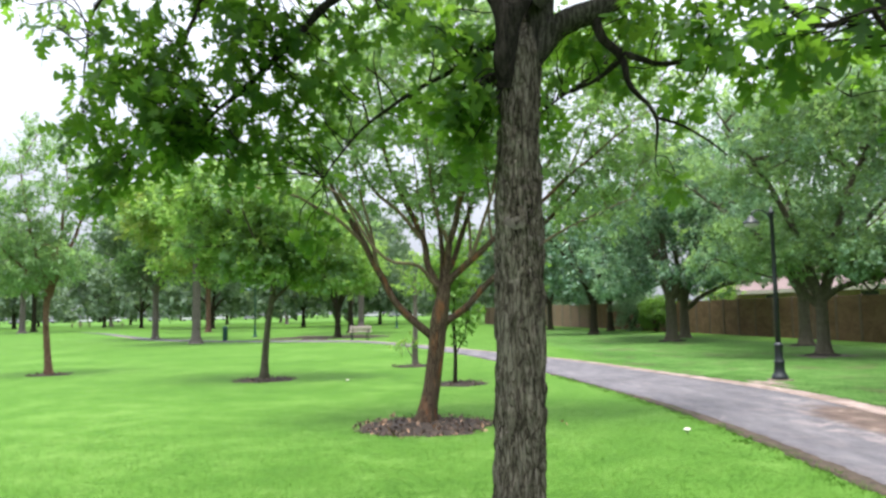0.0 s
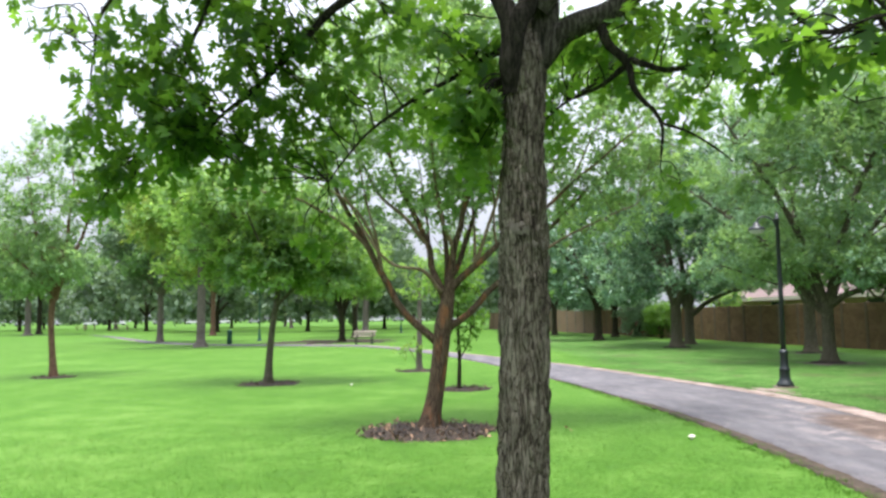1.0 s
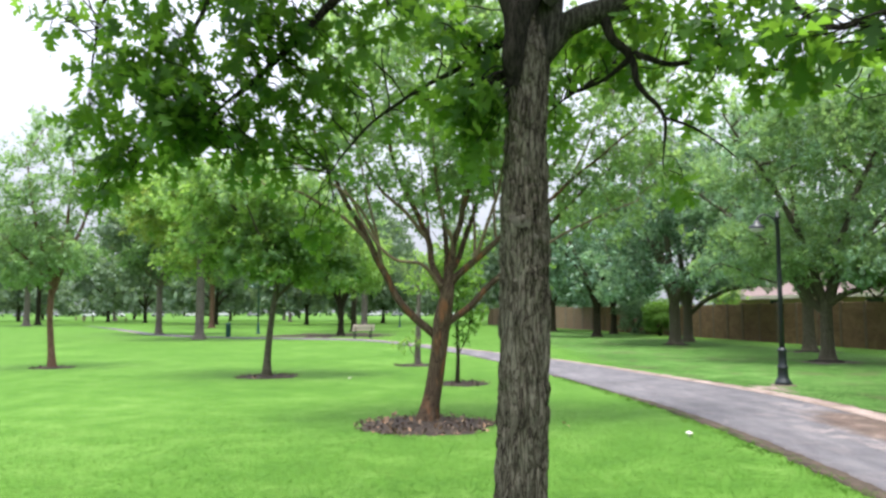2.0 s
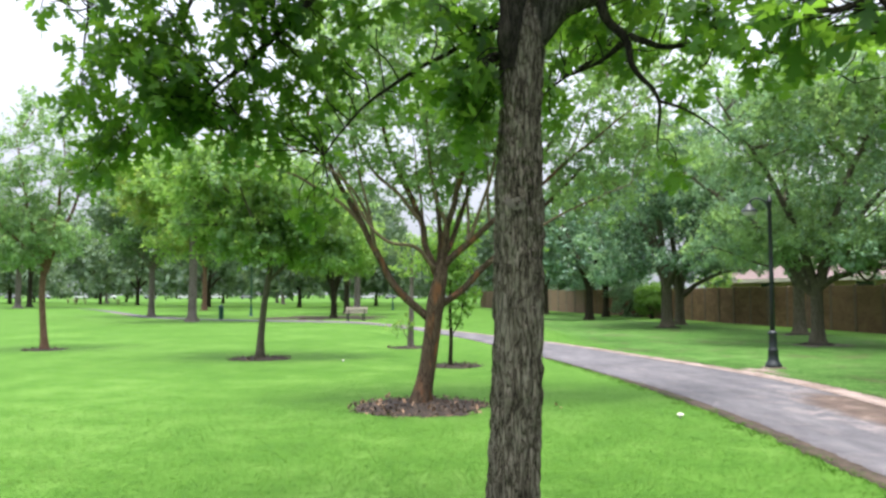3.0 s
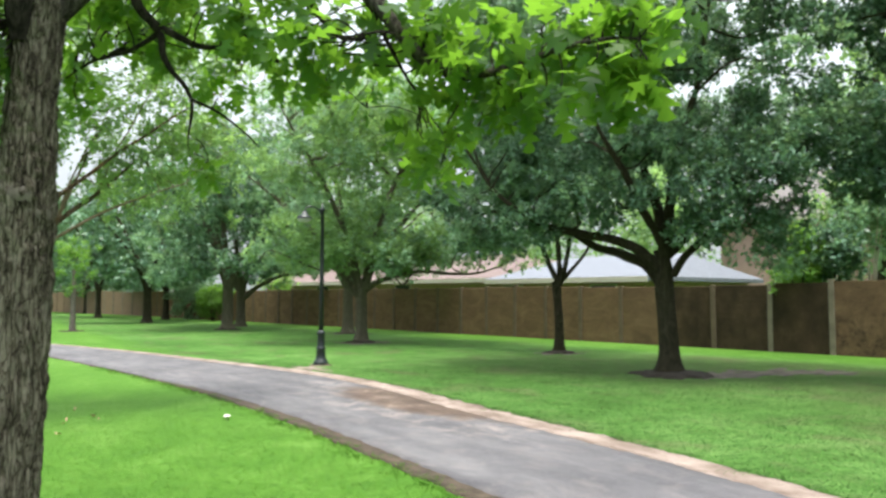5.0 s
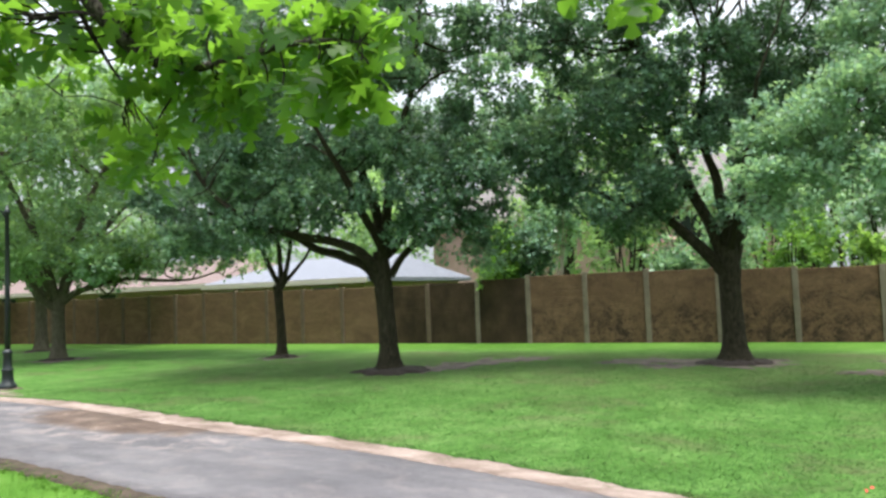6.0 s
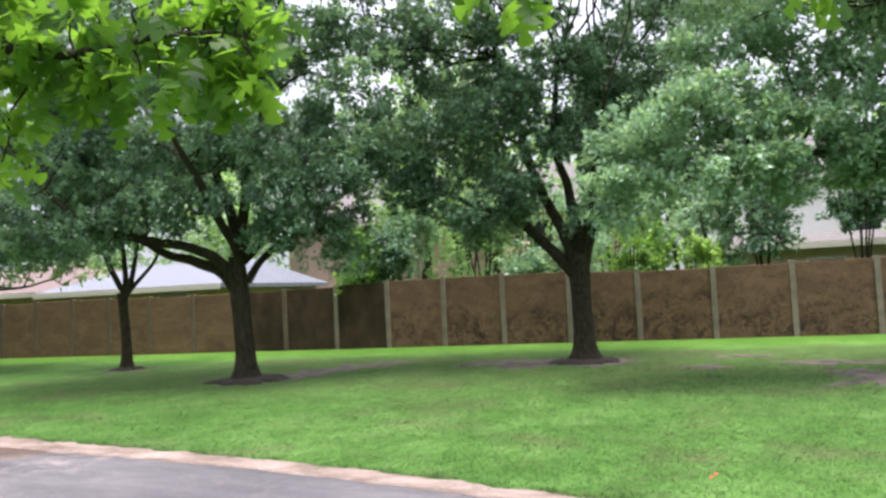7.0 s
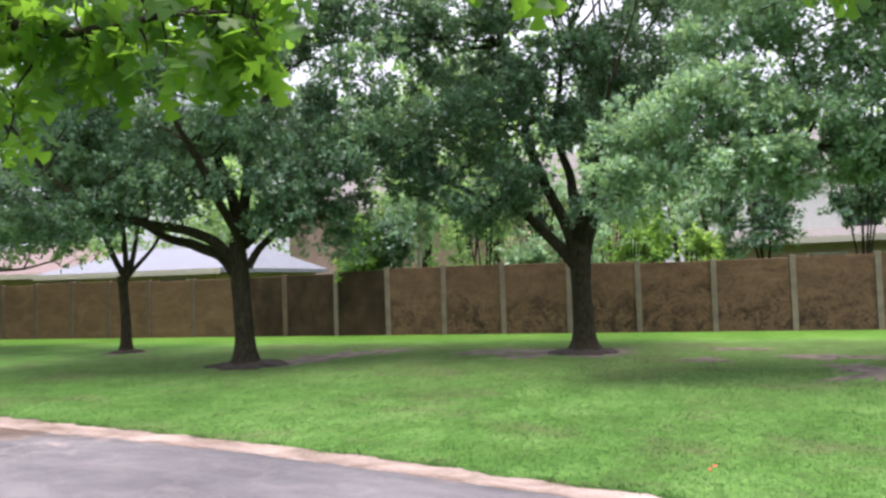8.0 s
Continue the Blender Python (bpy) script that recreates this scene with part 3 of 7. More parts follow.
def make_tree(name, base, trunk, limbs, blobs, label, category="tree", group="", puffs=120, per=250, puff_r=0.55, leaf=0.10,
              bark=None, leaves=None, seed=1, twig=0.014, flare=1.5, shell=0.45, template=None, up=0.55, droop=0.1, flat=0.7, second=None, twigs=True, bough=0.035, rise=0.5, twig_bark=None):
    """A tree at base: its trunk as ((x, y, z, r), ...), limbs as such lines from the trunk, and leaves in clumps within the blobs."""
    rng = np.random.default_rng(seed)
    top = holder(name, base, label, category, group)
    # trunk, with a root flare
    line = smooth_line([q[:3] for q in trunk], 6)
    rad = np.interp(np.linspace(0, len(trunk) - 1, len(line)), range(len(trunk)), [q[3] for q in trunk])
    zz = np.array([p.z for p in line])
    rad = rad * (1 + (flare - 1) * np.exp(-zz / 0.16))
    v, f = tube_arrays(line, rad, 20)
    ang = np.arctan2(v[:, 1], v[:, 0])
    low = np.exp(-np.maximum(v[:, 2], 0) / 0.25)
    v[:, :2] *= (1 + 0.14 * low * np.sin(5 * ang + seed))[:, None] if flare > 1.2 else 1.0
    wob = np.array([noise.noise(Vector(p) * 4.0 + Vector((seed, 0, 0))) for p in v])
    v[:, :2] += 0.018 * wob[:, None] * (v[:, :2] - np.mean(v[:, :2], 0))
    link("trunk", mesh_arrays("trunk", v, f), bark, top)
    nodes, node_r = [], []
    for q in limbs:
        pts = smooth_line([a[:3] for a in q], 6)
        pts = [p + Vector(noise.noise_vector(p * 1.7 + Vector((seed, 3, 1)))) * 0.05 for p in pts]
        pts[0] = Vector(q[0][:3])
        r = np.interp(np.linspace(0, len(q) - 1, len(pts)), range(len(q)), [a[3] for a in q])
        lv, lf = tube_arrays(pts, r, 10)
        link("limb", mesh_arrays("limb", lv, lf), twig_bark if twig_bark and q[0][3] < 0.034 else bark, top)
        k = max(1, len(pts) // 4)
        nodes += [tuple(p) for p in pts[k:]]
        node_r += list(r[k:])
    if not limbs:
        nodes, node_r = [tuple(p) for p in line[-4:]], list(rad[-4:])
    nodes, node_r = np.array(nodes), np.array(node_r)
    ends, d = in_blobs(blobs, puffs, rng, shell)
    if twigs and leaf < 0.24:
        # boughs first, then the twigs that leave the boughs and limbs
        first = ends[rng.permutation(puffs)[:max(4, puffs // 9)]]
        lines = bough_lines(first, nodes, node_r, rng, bough)
        chunks = [tube_arrays(p, r, 5) for p, r in lines]
        nodes = np.concatenate([nodes] + [p[2:] for p, r in lines])
        node_r = np.concatenate([node_r] + [r[2:] for p, r in lines])
        v, f = join_arrays(chunks + [grow_twigs(ends, nodes, node_r, rng, thick=twig)])
        tagged(link("twig_mass", mesh_arrays("twig_mass", v, f), twig_bark or bark, top), kind="stuff")
    each = 14
    sprigs = max(2, per // each)
    own = np.repeat(np.arange(puffs), sprigs)
    way = rng.normal(0, 1, (len(own), 3)) + 0.45 * d[own]
    way[:, 2] += rise
    way /= np.linalg.norm(way, axis=1)[:, None]
    mid = way * (0.35 + 0.65 * rng.random(len(own)) ** 0.6)[:, None] * puff_r * (0.55 + 0.9 * rng.random(puffs))[own][:, None]
    mid[:, 2] *= flat
    which, lead = np.repeat(own, each), np.repeat(way, each, 0)
    big = (0.75 + 0.5 * rng.random(len(own)))[:, None]
    out = 0.75 * lead + rng.normal(0, 0.62, (len(which), 3))
    out[:, 2] -= droop
    pos = ends[which] + np.repeat(mid, each, 0) + rng.normal(0, 1, out.shape) * (leaf * 0.45 * np.repeat(big, each, 0))
    size = leaf * (0.6 + 0.6 * rng.random(len(which)))
    nor = 0.6 * lead + rng.normal(0, 0.45, out.shape)
    nor[:, 2] += up
    tpl = template or rhomb()
    mats = [(leaves, np.ones(len(pos), bool))]
    if second:
        pick = rng.random(puffs) < 0.3
        mats = [(leaves, ~pick[which]), (second, pick[which])]
    for m, sel in mats:
        lv, lf = set_leaves(tpl, pos[sel], size[sel], out[sel], nor[sel])
        ob = link("crown", mesh_arrays("crown", lv, lf), m, top, smooth=False)
        tagged(ob, kind="stuff")
    return top


# ---- ground, path and soil ----
def sheet(name, rim_near, rim_far, z0, z1, material, cols=6, crown=0.0, rough_near=0.0, rough_far=0.0, seed=0, steps=84, **tags):
    """A ribbon of ground between two lines, its edges ragged, its rims turned down."""
    a, b = smooth_line(rim_near, steps), smooth_line(rim_far, steps)
    n = min(len(a), len(b))
    rows = []
    for i in range(n):
        p, q = a[i].copy(), b[i].copy()
        d = (q - p).normalized()
        p += d * rough_near * (noise.fractal(p * 3.4 + Vector((seed, 0, 0)), 0.8, 2.1, 6))
        q += d * rough_far * (noise.fractal(q * 3.4 + Vector((0, seed, 0)), 0.8, 2.1, 6))
        row = [(p.x, p.y, z0)]
        for k in range(cols + 1):
            t = k / cols
            m = p.lerp(q, 0.01 + 0.98 * t)
            lift = z1 + crown * 4 * t * (1 - t) + 0.004 * noise.noise(m * 2.3)
            row.append((m.x, m.y, lift))
        row.append((q.x, q.y, z0))
        rows.append(row)
    w = cols + 3
    v = np.array(rows).reshape(-1, 3)
    i, j = np.meshgrid(np.arange(n - 1), np.arange(w - 1), indexing="ij")
    s = i * w + j
    f = np.stack([s, s + 1, s + w + 1, s + w], -1).reshape(-1, 4)
    ob = link(name, mesh_arrays(name, v, f), material)
    return tagged(ob, kind="structure", **tags)


ground_me = bpy.data.meshes.new("ground")
gb = bmesh.new()
rings = [0, 4, 8, 14, 22, 34, 50, 80, 140, 260, 500, 1200]
prev = None
for r in rings:
    if r == 0:
        ring = [gb.verts.new((0, 0, 0))]
    else:
        ring = [gb.verts.new((r * math.cos(2 * math.pi * k / 64), r * math.sin(2 * math.pi * k / 64), 0.0)) for k in range(64)]
    if prev:
        for k in range(64):
            if len(prev) == 1:
                gb.faces.new((prev[0], ring[k], ring[(k + 1) % 64]))
            else:
                gb.faces.new((prev[k], ring[k], ring[(k + 1) % 64], prev[(k + 1) % 64]))
    prev = ring
gb.to_mesh(ground_me)
gb.free()
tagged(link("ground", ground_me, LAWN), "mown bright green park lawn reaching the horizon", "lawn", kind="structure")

NEAR_EDGE = [(2.3, -9), (3.0, -4), (3.33, -0.5), (3.54, 4.6), (3.61, 6.5), (3.64, 8.9), (3.48, 11.8), (2.98, 15), (2.25, 19.4), (0.7, 26.5), (-1.9, 34.5), (-4.4, 39.3), (-8, 41.4), (-13, 44.0), (-20, 51), (-30, 70), (-44, 90)]
FAR_EDGE = [(3.7, -9), (4.5, -4), (4.95, 0.2), (5.44, 3.9), (5.58, 6), (5.66, 8.2), (5.85, 11), (5.72, 13.7), (4.92, 17.2), (3.4, 23.1), (1.0, 29.4), (-2.4, 37.4), (-4.8, 41.6), (-8.2, 43.6), (-13.6, 46.0), (-20.8, 53), (-32, 72), (-46, 92)]
n_edge = min(len(NEAR_EDGE), len(FAR_EDGE))
near3 = [Vector((x, y, 0)) for x, y in NEAR_EDGE[:n_edge]]
far3 = [Vector((x, y, 0)) for x, y in FAR_EDGE[:n_edge]]
sheet("path", near3, far3, -0.03, 0.022, ASPHALT, 8, 0.015, 0.03, 0.04, 3, label="worn grey asphalt park path with dusty streaks", category="path")


def soil_width(y):
    return np.interp(y, [2, 11, 13, 15, 17], [0.22, 0.20, 0.17, 0.06, 0.04])


def sand_width(y):
    return np.interp(y, [0, 3, 5, 9.5, 12, 16, 20], [0.22, 0.27, 0.32, 0.40, 0.38, 0.36, 0.22])


out_near = [p + Vector((-float(soil_width(p.y)), 0, 0)) for p in near3]
in_near = [p + Vector((0.12, 0.0, 0)) for p in near3]
sheet("soil_edge", out_near, in_near, -0.03, 0.007, SOIL, 3, 0.0, 0.06, 0.0, 8, label="bare damp brown soil along the asphalt", category="soil")
in_far = [p + Vector((-0.03, 0, 0)) for p in far3]
out_far = [p + Vector((float(sand_width(p.y)), 0, 0)) for p in far3]
sheet("sand_edge", in_far, out_far, -0.03, 0.027, SAND, 4, 0.0, 0.05, 0.07, 5, label="pale sandy verge washed out along the path", category="soil")

def path_span(y):
    """The path's west and east limits, soil and sand included, at a place along it."""
    a = np.interp(y, [p.y for p in near3[:12]], [p.x for p in near3[:12]]) - soil_width(y)
    b = np.interp(y, [p.y for p in far3[:12]], [p.x for p in far3[:12]]) + sand_width(y)
    return a, b


def blot(name, at, rx, ry, material, z, seed, label, category, mound=0.0, turn=0.0, rough=0.35):
    """A ragged flat patch or low mound."""
    bm = bmesh.new()
    n, rows = 96, 7
    c = bm.verts.new((0, 0, z + mound))
    prev = None
    rim = [1 + rough * noise.fractal(Vector((math.cos(6.283 * k / n) * 1.9, math.sin(6.283 * k / n) * 1.9, seed)), 0.6, 2.1, 6) for k in range(n)]
    for r in range(1, rows + 1):
        t = r / rows
        ring = []
        for k in range(n):
            a = 6.283 * k / n
            q = t * (1 + (rim[k] - 1) * t)
            h = z + mound * (1 - t * t) + (mound * 0.25 + 0.002) * noise.noise(Vector((q * math.cos(a) * 6, q * math.sin(a) * 6, seed)))
            ring.append(bm.verts.new((rx * q * math.cos(a), ry * q * math.sin(a), max(h, 0.003) if r < rows else -0.01)))
        for k in range(n):
            if prev is None:
                bm.faces.new((c, ring[k], ring[(k + 1) % n]))
            else:
                bm.faces.new((prev[k], ring[k], ring[(k + 1) % n], prev[(k + 1) % n]))
        prev = ring
    ob = part(name, bm, material, None, label, True)
    ob.location, ob.rotation_euler = (at[0], at[1], 0), (0, 0, turn)
    return tagged(ob, category=category, kind="structure")


BARE = [((12.5, 9.75), 1.1, 0.7), ((13.7, 9.5), 1.3, 0.6), ((14.7, 8.9), 0.7, 0.5), ((14.9, 4.9), 0.9, 1.5), ((14.0, 2.05), 0.45, 0.5), ((16.0, 1.7), 0.35, 0.6), ((14.8, 0.1), 0.5, 0.8), ((14.1, 5.55), 0.6, 0.4), ((15.65, 4.1), 0.5, 0.5), ((13.3, -0.1), 0.4, 0.4), ((12.6, -0.5), 0.9, 0.8), ((13.5, 15.6), 0.7, 0.7),
        ((11.1, 22.4), 0.9, 0.8), ((13.3, 28.2), 0.9, 0.8), ((14.6, 6.6), 0.4, 0.7)]
for i, ((x, y), rx, ry) in enumerate(BARE):
    blot("bare_soil", (x, y), rx * 0.8, ry * 0.8, WORN, 0.005, 20 + i, "worn bare brown soil under an oak", "soil", 0.005, rough=1.3)

for i, (x, y, r) in enumerate([(11.75, 10.2, 0.78), (15.05, 4.5, 0.72), (13.62, 15.7, 0.42), (11.15, 22.6, 0.5), (13.3, 28.3, 0.5), (10.15, 34.2, 0.6), (13.5, -2.6, 0.6)]):
    blot("root_mound", (x, y), r, r, MULCH, 0.02, 70 + i, "dark soil and leaf litter heaped round oak roots", "soil", 0.07, rough=0.3)


blot("bare_soil", (6.25, 14.95), 0.34, 0.6, SAND, 0.002, 63, "pale washed sand round the foot of a lamp", "soil", 0.003, rough=1.1)
blot("bare_soil", (-7.3, 49.2), 3.6, 4.4, SOIL, 0.012, 61, "bare shaded soil beside the bench", "soil", 0.01, rough=0.7)

# ---- mulch beds ----
def mulch_bed(at, r, seed, label, chips=260, dry=14):
    bed = blot("mulch_bed", at, r, r, MULCH, 0.008, seed, label, "mulch bed", 0.018, rough=0.16)
    bed["kind"] = ""
    rng = np.random.default_rng(seed)
    def litter(name, n, size, mat):
        a, q = rng.random(n) * 6.283, r * 1.06 * np.sqrt(rng.random(n))
        pos = np.stack([q * np.cos(a), q * np.sin(a), 0.010 + 0.018 * (1 - (q / r) ** 2)], -1)
        v, f = scatter(rhomb(), pos, size * (0.5 + rng.random(n)), np.zeros((n, 3)), rng, up=2.6, droop=0.0)
        ob = link(name, mesh_arrays(name, v, f), mat, bed, smooth=False)
        tagged(ob, kind="stuff")
    litter("chip_litter", 2 * chips, 0.05, CHIP)
    if dry:
        litter("leaf_litter", dry, 0.065, DRY_LEAF)
    return bed


mulch_bed((-0.25, 10.25), 0.93, 41, "round bed of dark bark mulch with fallen leaves", 620, 130)
mulch_bed((-4.15, 17.85), 0.72, 42, "round bed of dark bark mulch round a young tree")
mulch_bed((-10.6, 20.75), 0.55, 43, "small ring of dark bark mulch round a tree", 160, 4)
mulch_bed((0.3, 16.0), 0.62, 44, "small ring of dark mulch round a sapling", 160, 5)
mulch_bed((-0.85, 21.5), 0.6, 45, "small ring of dark mulch round a sapling stub", 140, 4)
mulch_bed((4.05, 35.7), 0.5, 46, "small ring of dark mulch round a sapling", 80, 2)

# ---- lamp posts ----
def lathe(bm, profile, seg=20):
    """A turned solid from (radius, height) pairs."""
    rows = []
    for r, z in profile:
        rows.append([bm.verts.new((r * math.cos(2 * math.pi * k / seg), r * math.sin(2 * math.pi * k / seg), z)) for k in range(seg)])
    for a, b in zip(rows, rows[1:]):
        for k in range(seg):
            bm.faces.new((a[k], a[(k + 1) % seg], b[(k + 1) % seg], b[k]))
    bm.faces.new(rows[-1])
    bm.faces.new(list(reversed(rows[0])))


def street_lamp(at, turn, material, label):
    top = holder("street_lamp", (*at, 0), label, "street lamp", "park lamps")
    top.rotation_euler = (0, 0, turn)
    bm = bmesh.new()
    box(bm, -0.19, 0.19, -0.19, 0.19, -0.05, 0.02, 0.008)
    part("footing", bm, SAND, top, "small concrete footing")
    bm = bmesh.new()
    lathe(bm, [(0.165, 0.02), (0.165, 0.06), (0.145, 0.10), (0.115, 0.14), (0.102, 0.20), (0.098, 0.34), (0.11, 0.36), (0.098, 0.38), (0.082, 0.42), (0.078, 0.66), (0.09, 0.68), (0.09, 0.71), (0.072, 0.73), (0.052, 0.76)], 24)
    part("base", bm, material, top, "", True)
    bm = bmesh.new()
    lathe(bm, [(0.052, 0.70), (0.046, 2.0), (0.040, 3.35), (0.058, 3.36), (0.058, 3.40), (0.03, 3.43), (0.012, 3.52)], 18)
    part("pole", bm, material, top, "", True)
    line = smooth_line([(0, 0, 3.18), (-0.08, 0, 3.36), (-0.24, 0, 3.44), (-0.38, 0, 3.40), (-0.42, 0, 3.30)], 5)
    v, f = tube_arrays(line, [0.018] * len(line), 10)
    link("arm", mesh_arrays("arm", v, f), material, top)
    bm = bmesh.new()
    lathe(bm, [(0.02, 3.33), (0.05, 3.32), (0.07, 3.26), (0.16, 3.20), (0.17, 3.17), (0.165, 3.165)][::-1], 24)
    head = part("lamp_head", bm, material, top, "", True)
    head.location = (-0.42, 0, 0)
    bm = bmesh.new()
    lathe(bm, [(0.05, 3.09), (0.12, 3.11), (0.15, 3.168), (0.02, 3.17)], 24)
    part("lens", bm, LENS_WHITE, head, "white lamp lens", True)
    return top


street_lamp((6.74, 15.52), 0.0, IRON, "black iron park lamp post with curved arm")
street_lamp((-12.85, 52.5), 0.4, GREEN_IRON, "green iron park lamp post beside the path")
street_lamp((-4.45, 73.6), 0.3, GREEN_IRON, "green iron park lamp post on the lawn")

# ---- bench, bin, tables ----
def park_bench(at, turn):
    top = holder("park_bench", (*at, 0), "park bench with pale slats and black legs by the path", "bench")
    top.rotation_euler = (0, 0, turn)
    for k in range(4):
        bm = bmesh.new()
        box(bm, -0.62, 0.62, -0.20 + 0.11 * k, -0.11 + 0.11 * k, 0.43, 0.46, 0.008)
        part("seat_slat", bm, BENCH_SLAT, top)
    for k in range(3):
        bm = bmesh.new()
        box(bm, -0.62, 0.62, 0.24 + 0.03 * k, 0.27 + 0.03 * k, 0.47 + 0.105 * k, 0.57 + 0.105 * k, 0.008)
        part("back_slat", bm, BENCH_SLAT, top)
    for s in (-0.45, 0.45):
        bm = bmesh.new()
        box(bm, s - 0.025, s + 0.025, -0.20, -0.15, 0, 0.43, 0.006)
        box(bm, s - 0.025, s + 0.025, 0.20, 0.25, 0, 0.52, 0.006)
        box(bm, s - 0.025, s + 0.025, -0.20, 0.25, 0.39, 0.43, 0.006)
        box(bm, s - 0.025, s + 0.025, 0.27, 0.30, 0.42, 0.76, 0.006)
        part("leg_frame", bm, IRON, top)


park_bench((-4.68, 43.0), math.pi * 0.9 + 0.65)

bin_top = holder("litter_bin", (-13.1, 46.2, 0), "slim dark green litter bin beside the path", "litter bin")
bm = bmesh.new()
lathe(bm, [(0.13, 0.0), (0.14, 0.04), (0.14, 0.66), (0.15, 0.68), (0.15, 0.72)], 18)
part("body", bm, GREEN_IRON, bin_top, "", True)
bm = bmesh.new()
lathe(bm, [(0.16, 0.72), (0.16, 0.76), (0.10, 0.86), (0.02, 0.90)], 18)
part("lid", bm, GREEN_IRON, bin_top, "", True)
for k in range(8):
    bm = bmesh.new()
    a = 6.283 * k / 8
    box(bm, 0.138 * math.cos(a) - 0.012, 0.138 * math.cos(a) + 0.012, 0.138 * math.sin(a) - 0.012, 0.138 * math.sin(a) + 0.012, 0.06, 0.65, 0.003)
    part("slat", bm, GREEN_IRON, bin_top)


def picnic_table(at, turn):
    top = holder("picnic_table", (*at, 0), "weathered wooden picnic table far across the lawn", "picnic table", "picnic tables")
    top.rotation_euler = (0, 0, turn)
    bm = bmesh.new()
    box(bm, -0.95, 0.95, -0.38, 0.38, 0.70, 0.75, 0.01)
    part("tabletop", bm, WOOD_GREY, top)
    for s in (-0.72, 0.72):
        bm = bmesh.new()
        box(bm, -0.95, 0.95, s - 0.13, s + 0.13, 0.42, 0.46, 0.01)
        part("seat", bm, WOOD_GREY, top)
    for s in (-0.7, 0.7):
        bm = bmesh.new()
        box(bm, s - 0.04, s + 0.04, -0.72, 0.72, 0.36, 0.42, 0.005)
        box(bm, s - 0.04, s + 0.04, -0.30, -0.22, 0.0, 0.70, 0.005)
        box(bm, s - 0.04, s + 0.04, 0.22, 0.30, 0.0, 0.70, 0.005)
        part("trestle", bm, WOOD_GREY, top)
    return top


first_table = picnic_table((-56, 120), 0.3)
copy_thing(first_table, pose(-50, 118, 0, 0, 0, 40))
copy_thing(first_table, pose(-62, 130, 0, 0, 0, 12))

# ---- far cars along the park's edge ----
def parked_car(at, turn, paint, label):
    top = holder("parked_car", (*at, 0), label, "car", "parked cars")
    top.rotation_euler = (0, 0, turn)
    bm = bmesh.new()
    prof = [(-2.1, 0.35), (-2.15, 0.75), (-1.3, 0.92), (-0.7, 1.4), (0.9, 1.42), (1.6, 0.95), (2.1, 0.85), (2.15, 0.35)]
    sides = []
    for y in (-0.82, 0.82):
        sides.append([bm.verts.new((x, y * (0.86 if z > 1.2 else 1.0), z)) for x, z in prof])
    bm.faces.new(sides[0])
    bm.faces.new(list(reversed(sides[1])))
    for k in range(8):
        bm.faces.new((sides[0][k], sides[1][k], sides[1][(k + 1) % 8], sides[0][(k + 1) % 8]))
    part("body", bm, paint, top)
    bm = bmesh.new()
    box(bm, -0.95, 1.15, -0.80, 0.80, 0.98, 1.33, 0.1)
    part("windows", bm, GLASS_DARK, top)
    for x in (-1.35, 1.35):
        for y in (-0.72, 0.72):
            bm = bmesh.new()
            bmesh.ops.create_cone(bm, cap_ends=True, segments=16, radius1=0.33, radius2=0.33, depth=0.22, matrix=pose(x, y, 0.33, 90))
            part("wheel", bm, RUBBER, top)
    return top


white_car = parked_car((-24, 262), 0.1, CAR_WHITE, "white car parked far across the lawn")
dark_car = parked_car((-30, 262), 0.1, CAR_DARK, "dark car parked far across the lawn")
for i, x in enumerate((-96, -88, -80, -71, -62, -55, -47, -39, -18, -12, -6, 2, -104, -112)):
    copy_thing(white_car if i % 3 else dark_car, pose(1.4 * x, 262 + (i % 2) * 2.5, 0, 0, 0, 8 if i % 2 else 186))

# ---- fence of concrete posts and panels ----
U = Vector((-0.1532, 0.9882, 0))
N = Vector((0.9882, 0.1532, 0))
F0 = Vector((21.15, 0, 0))
fence_turn = math.atan2(U.y, U.x)
STEP = 1.765


def along(s, d=0.0, z=0.0):
    p = F0 + U * s + N * d
    return Vector((p.x, p.y, z))


def tall(at):
    """The fence's height along its length, where it rises and falls with the ground."""
    return float(np.interp(at, [-1.0, 0.9, 2.7, 4.6, 8.2, 10.0, 11.65, 13.3, 15.0, 18.3, 20.0, 23.0, 26.0], [1.88, 1.88, 1.83, 1.87, 1.98, 1.97, 1.97, 1.90, 1.86, 1.85, 1.86, 1.92, 1.87]))


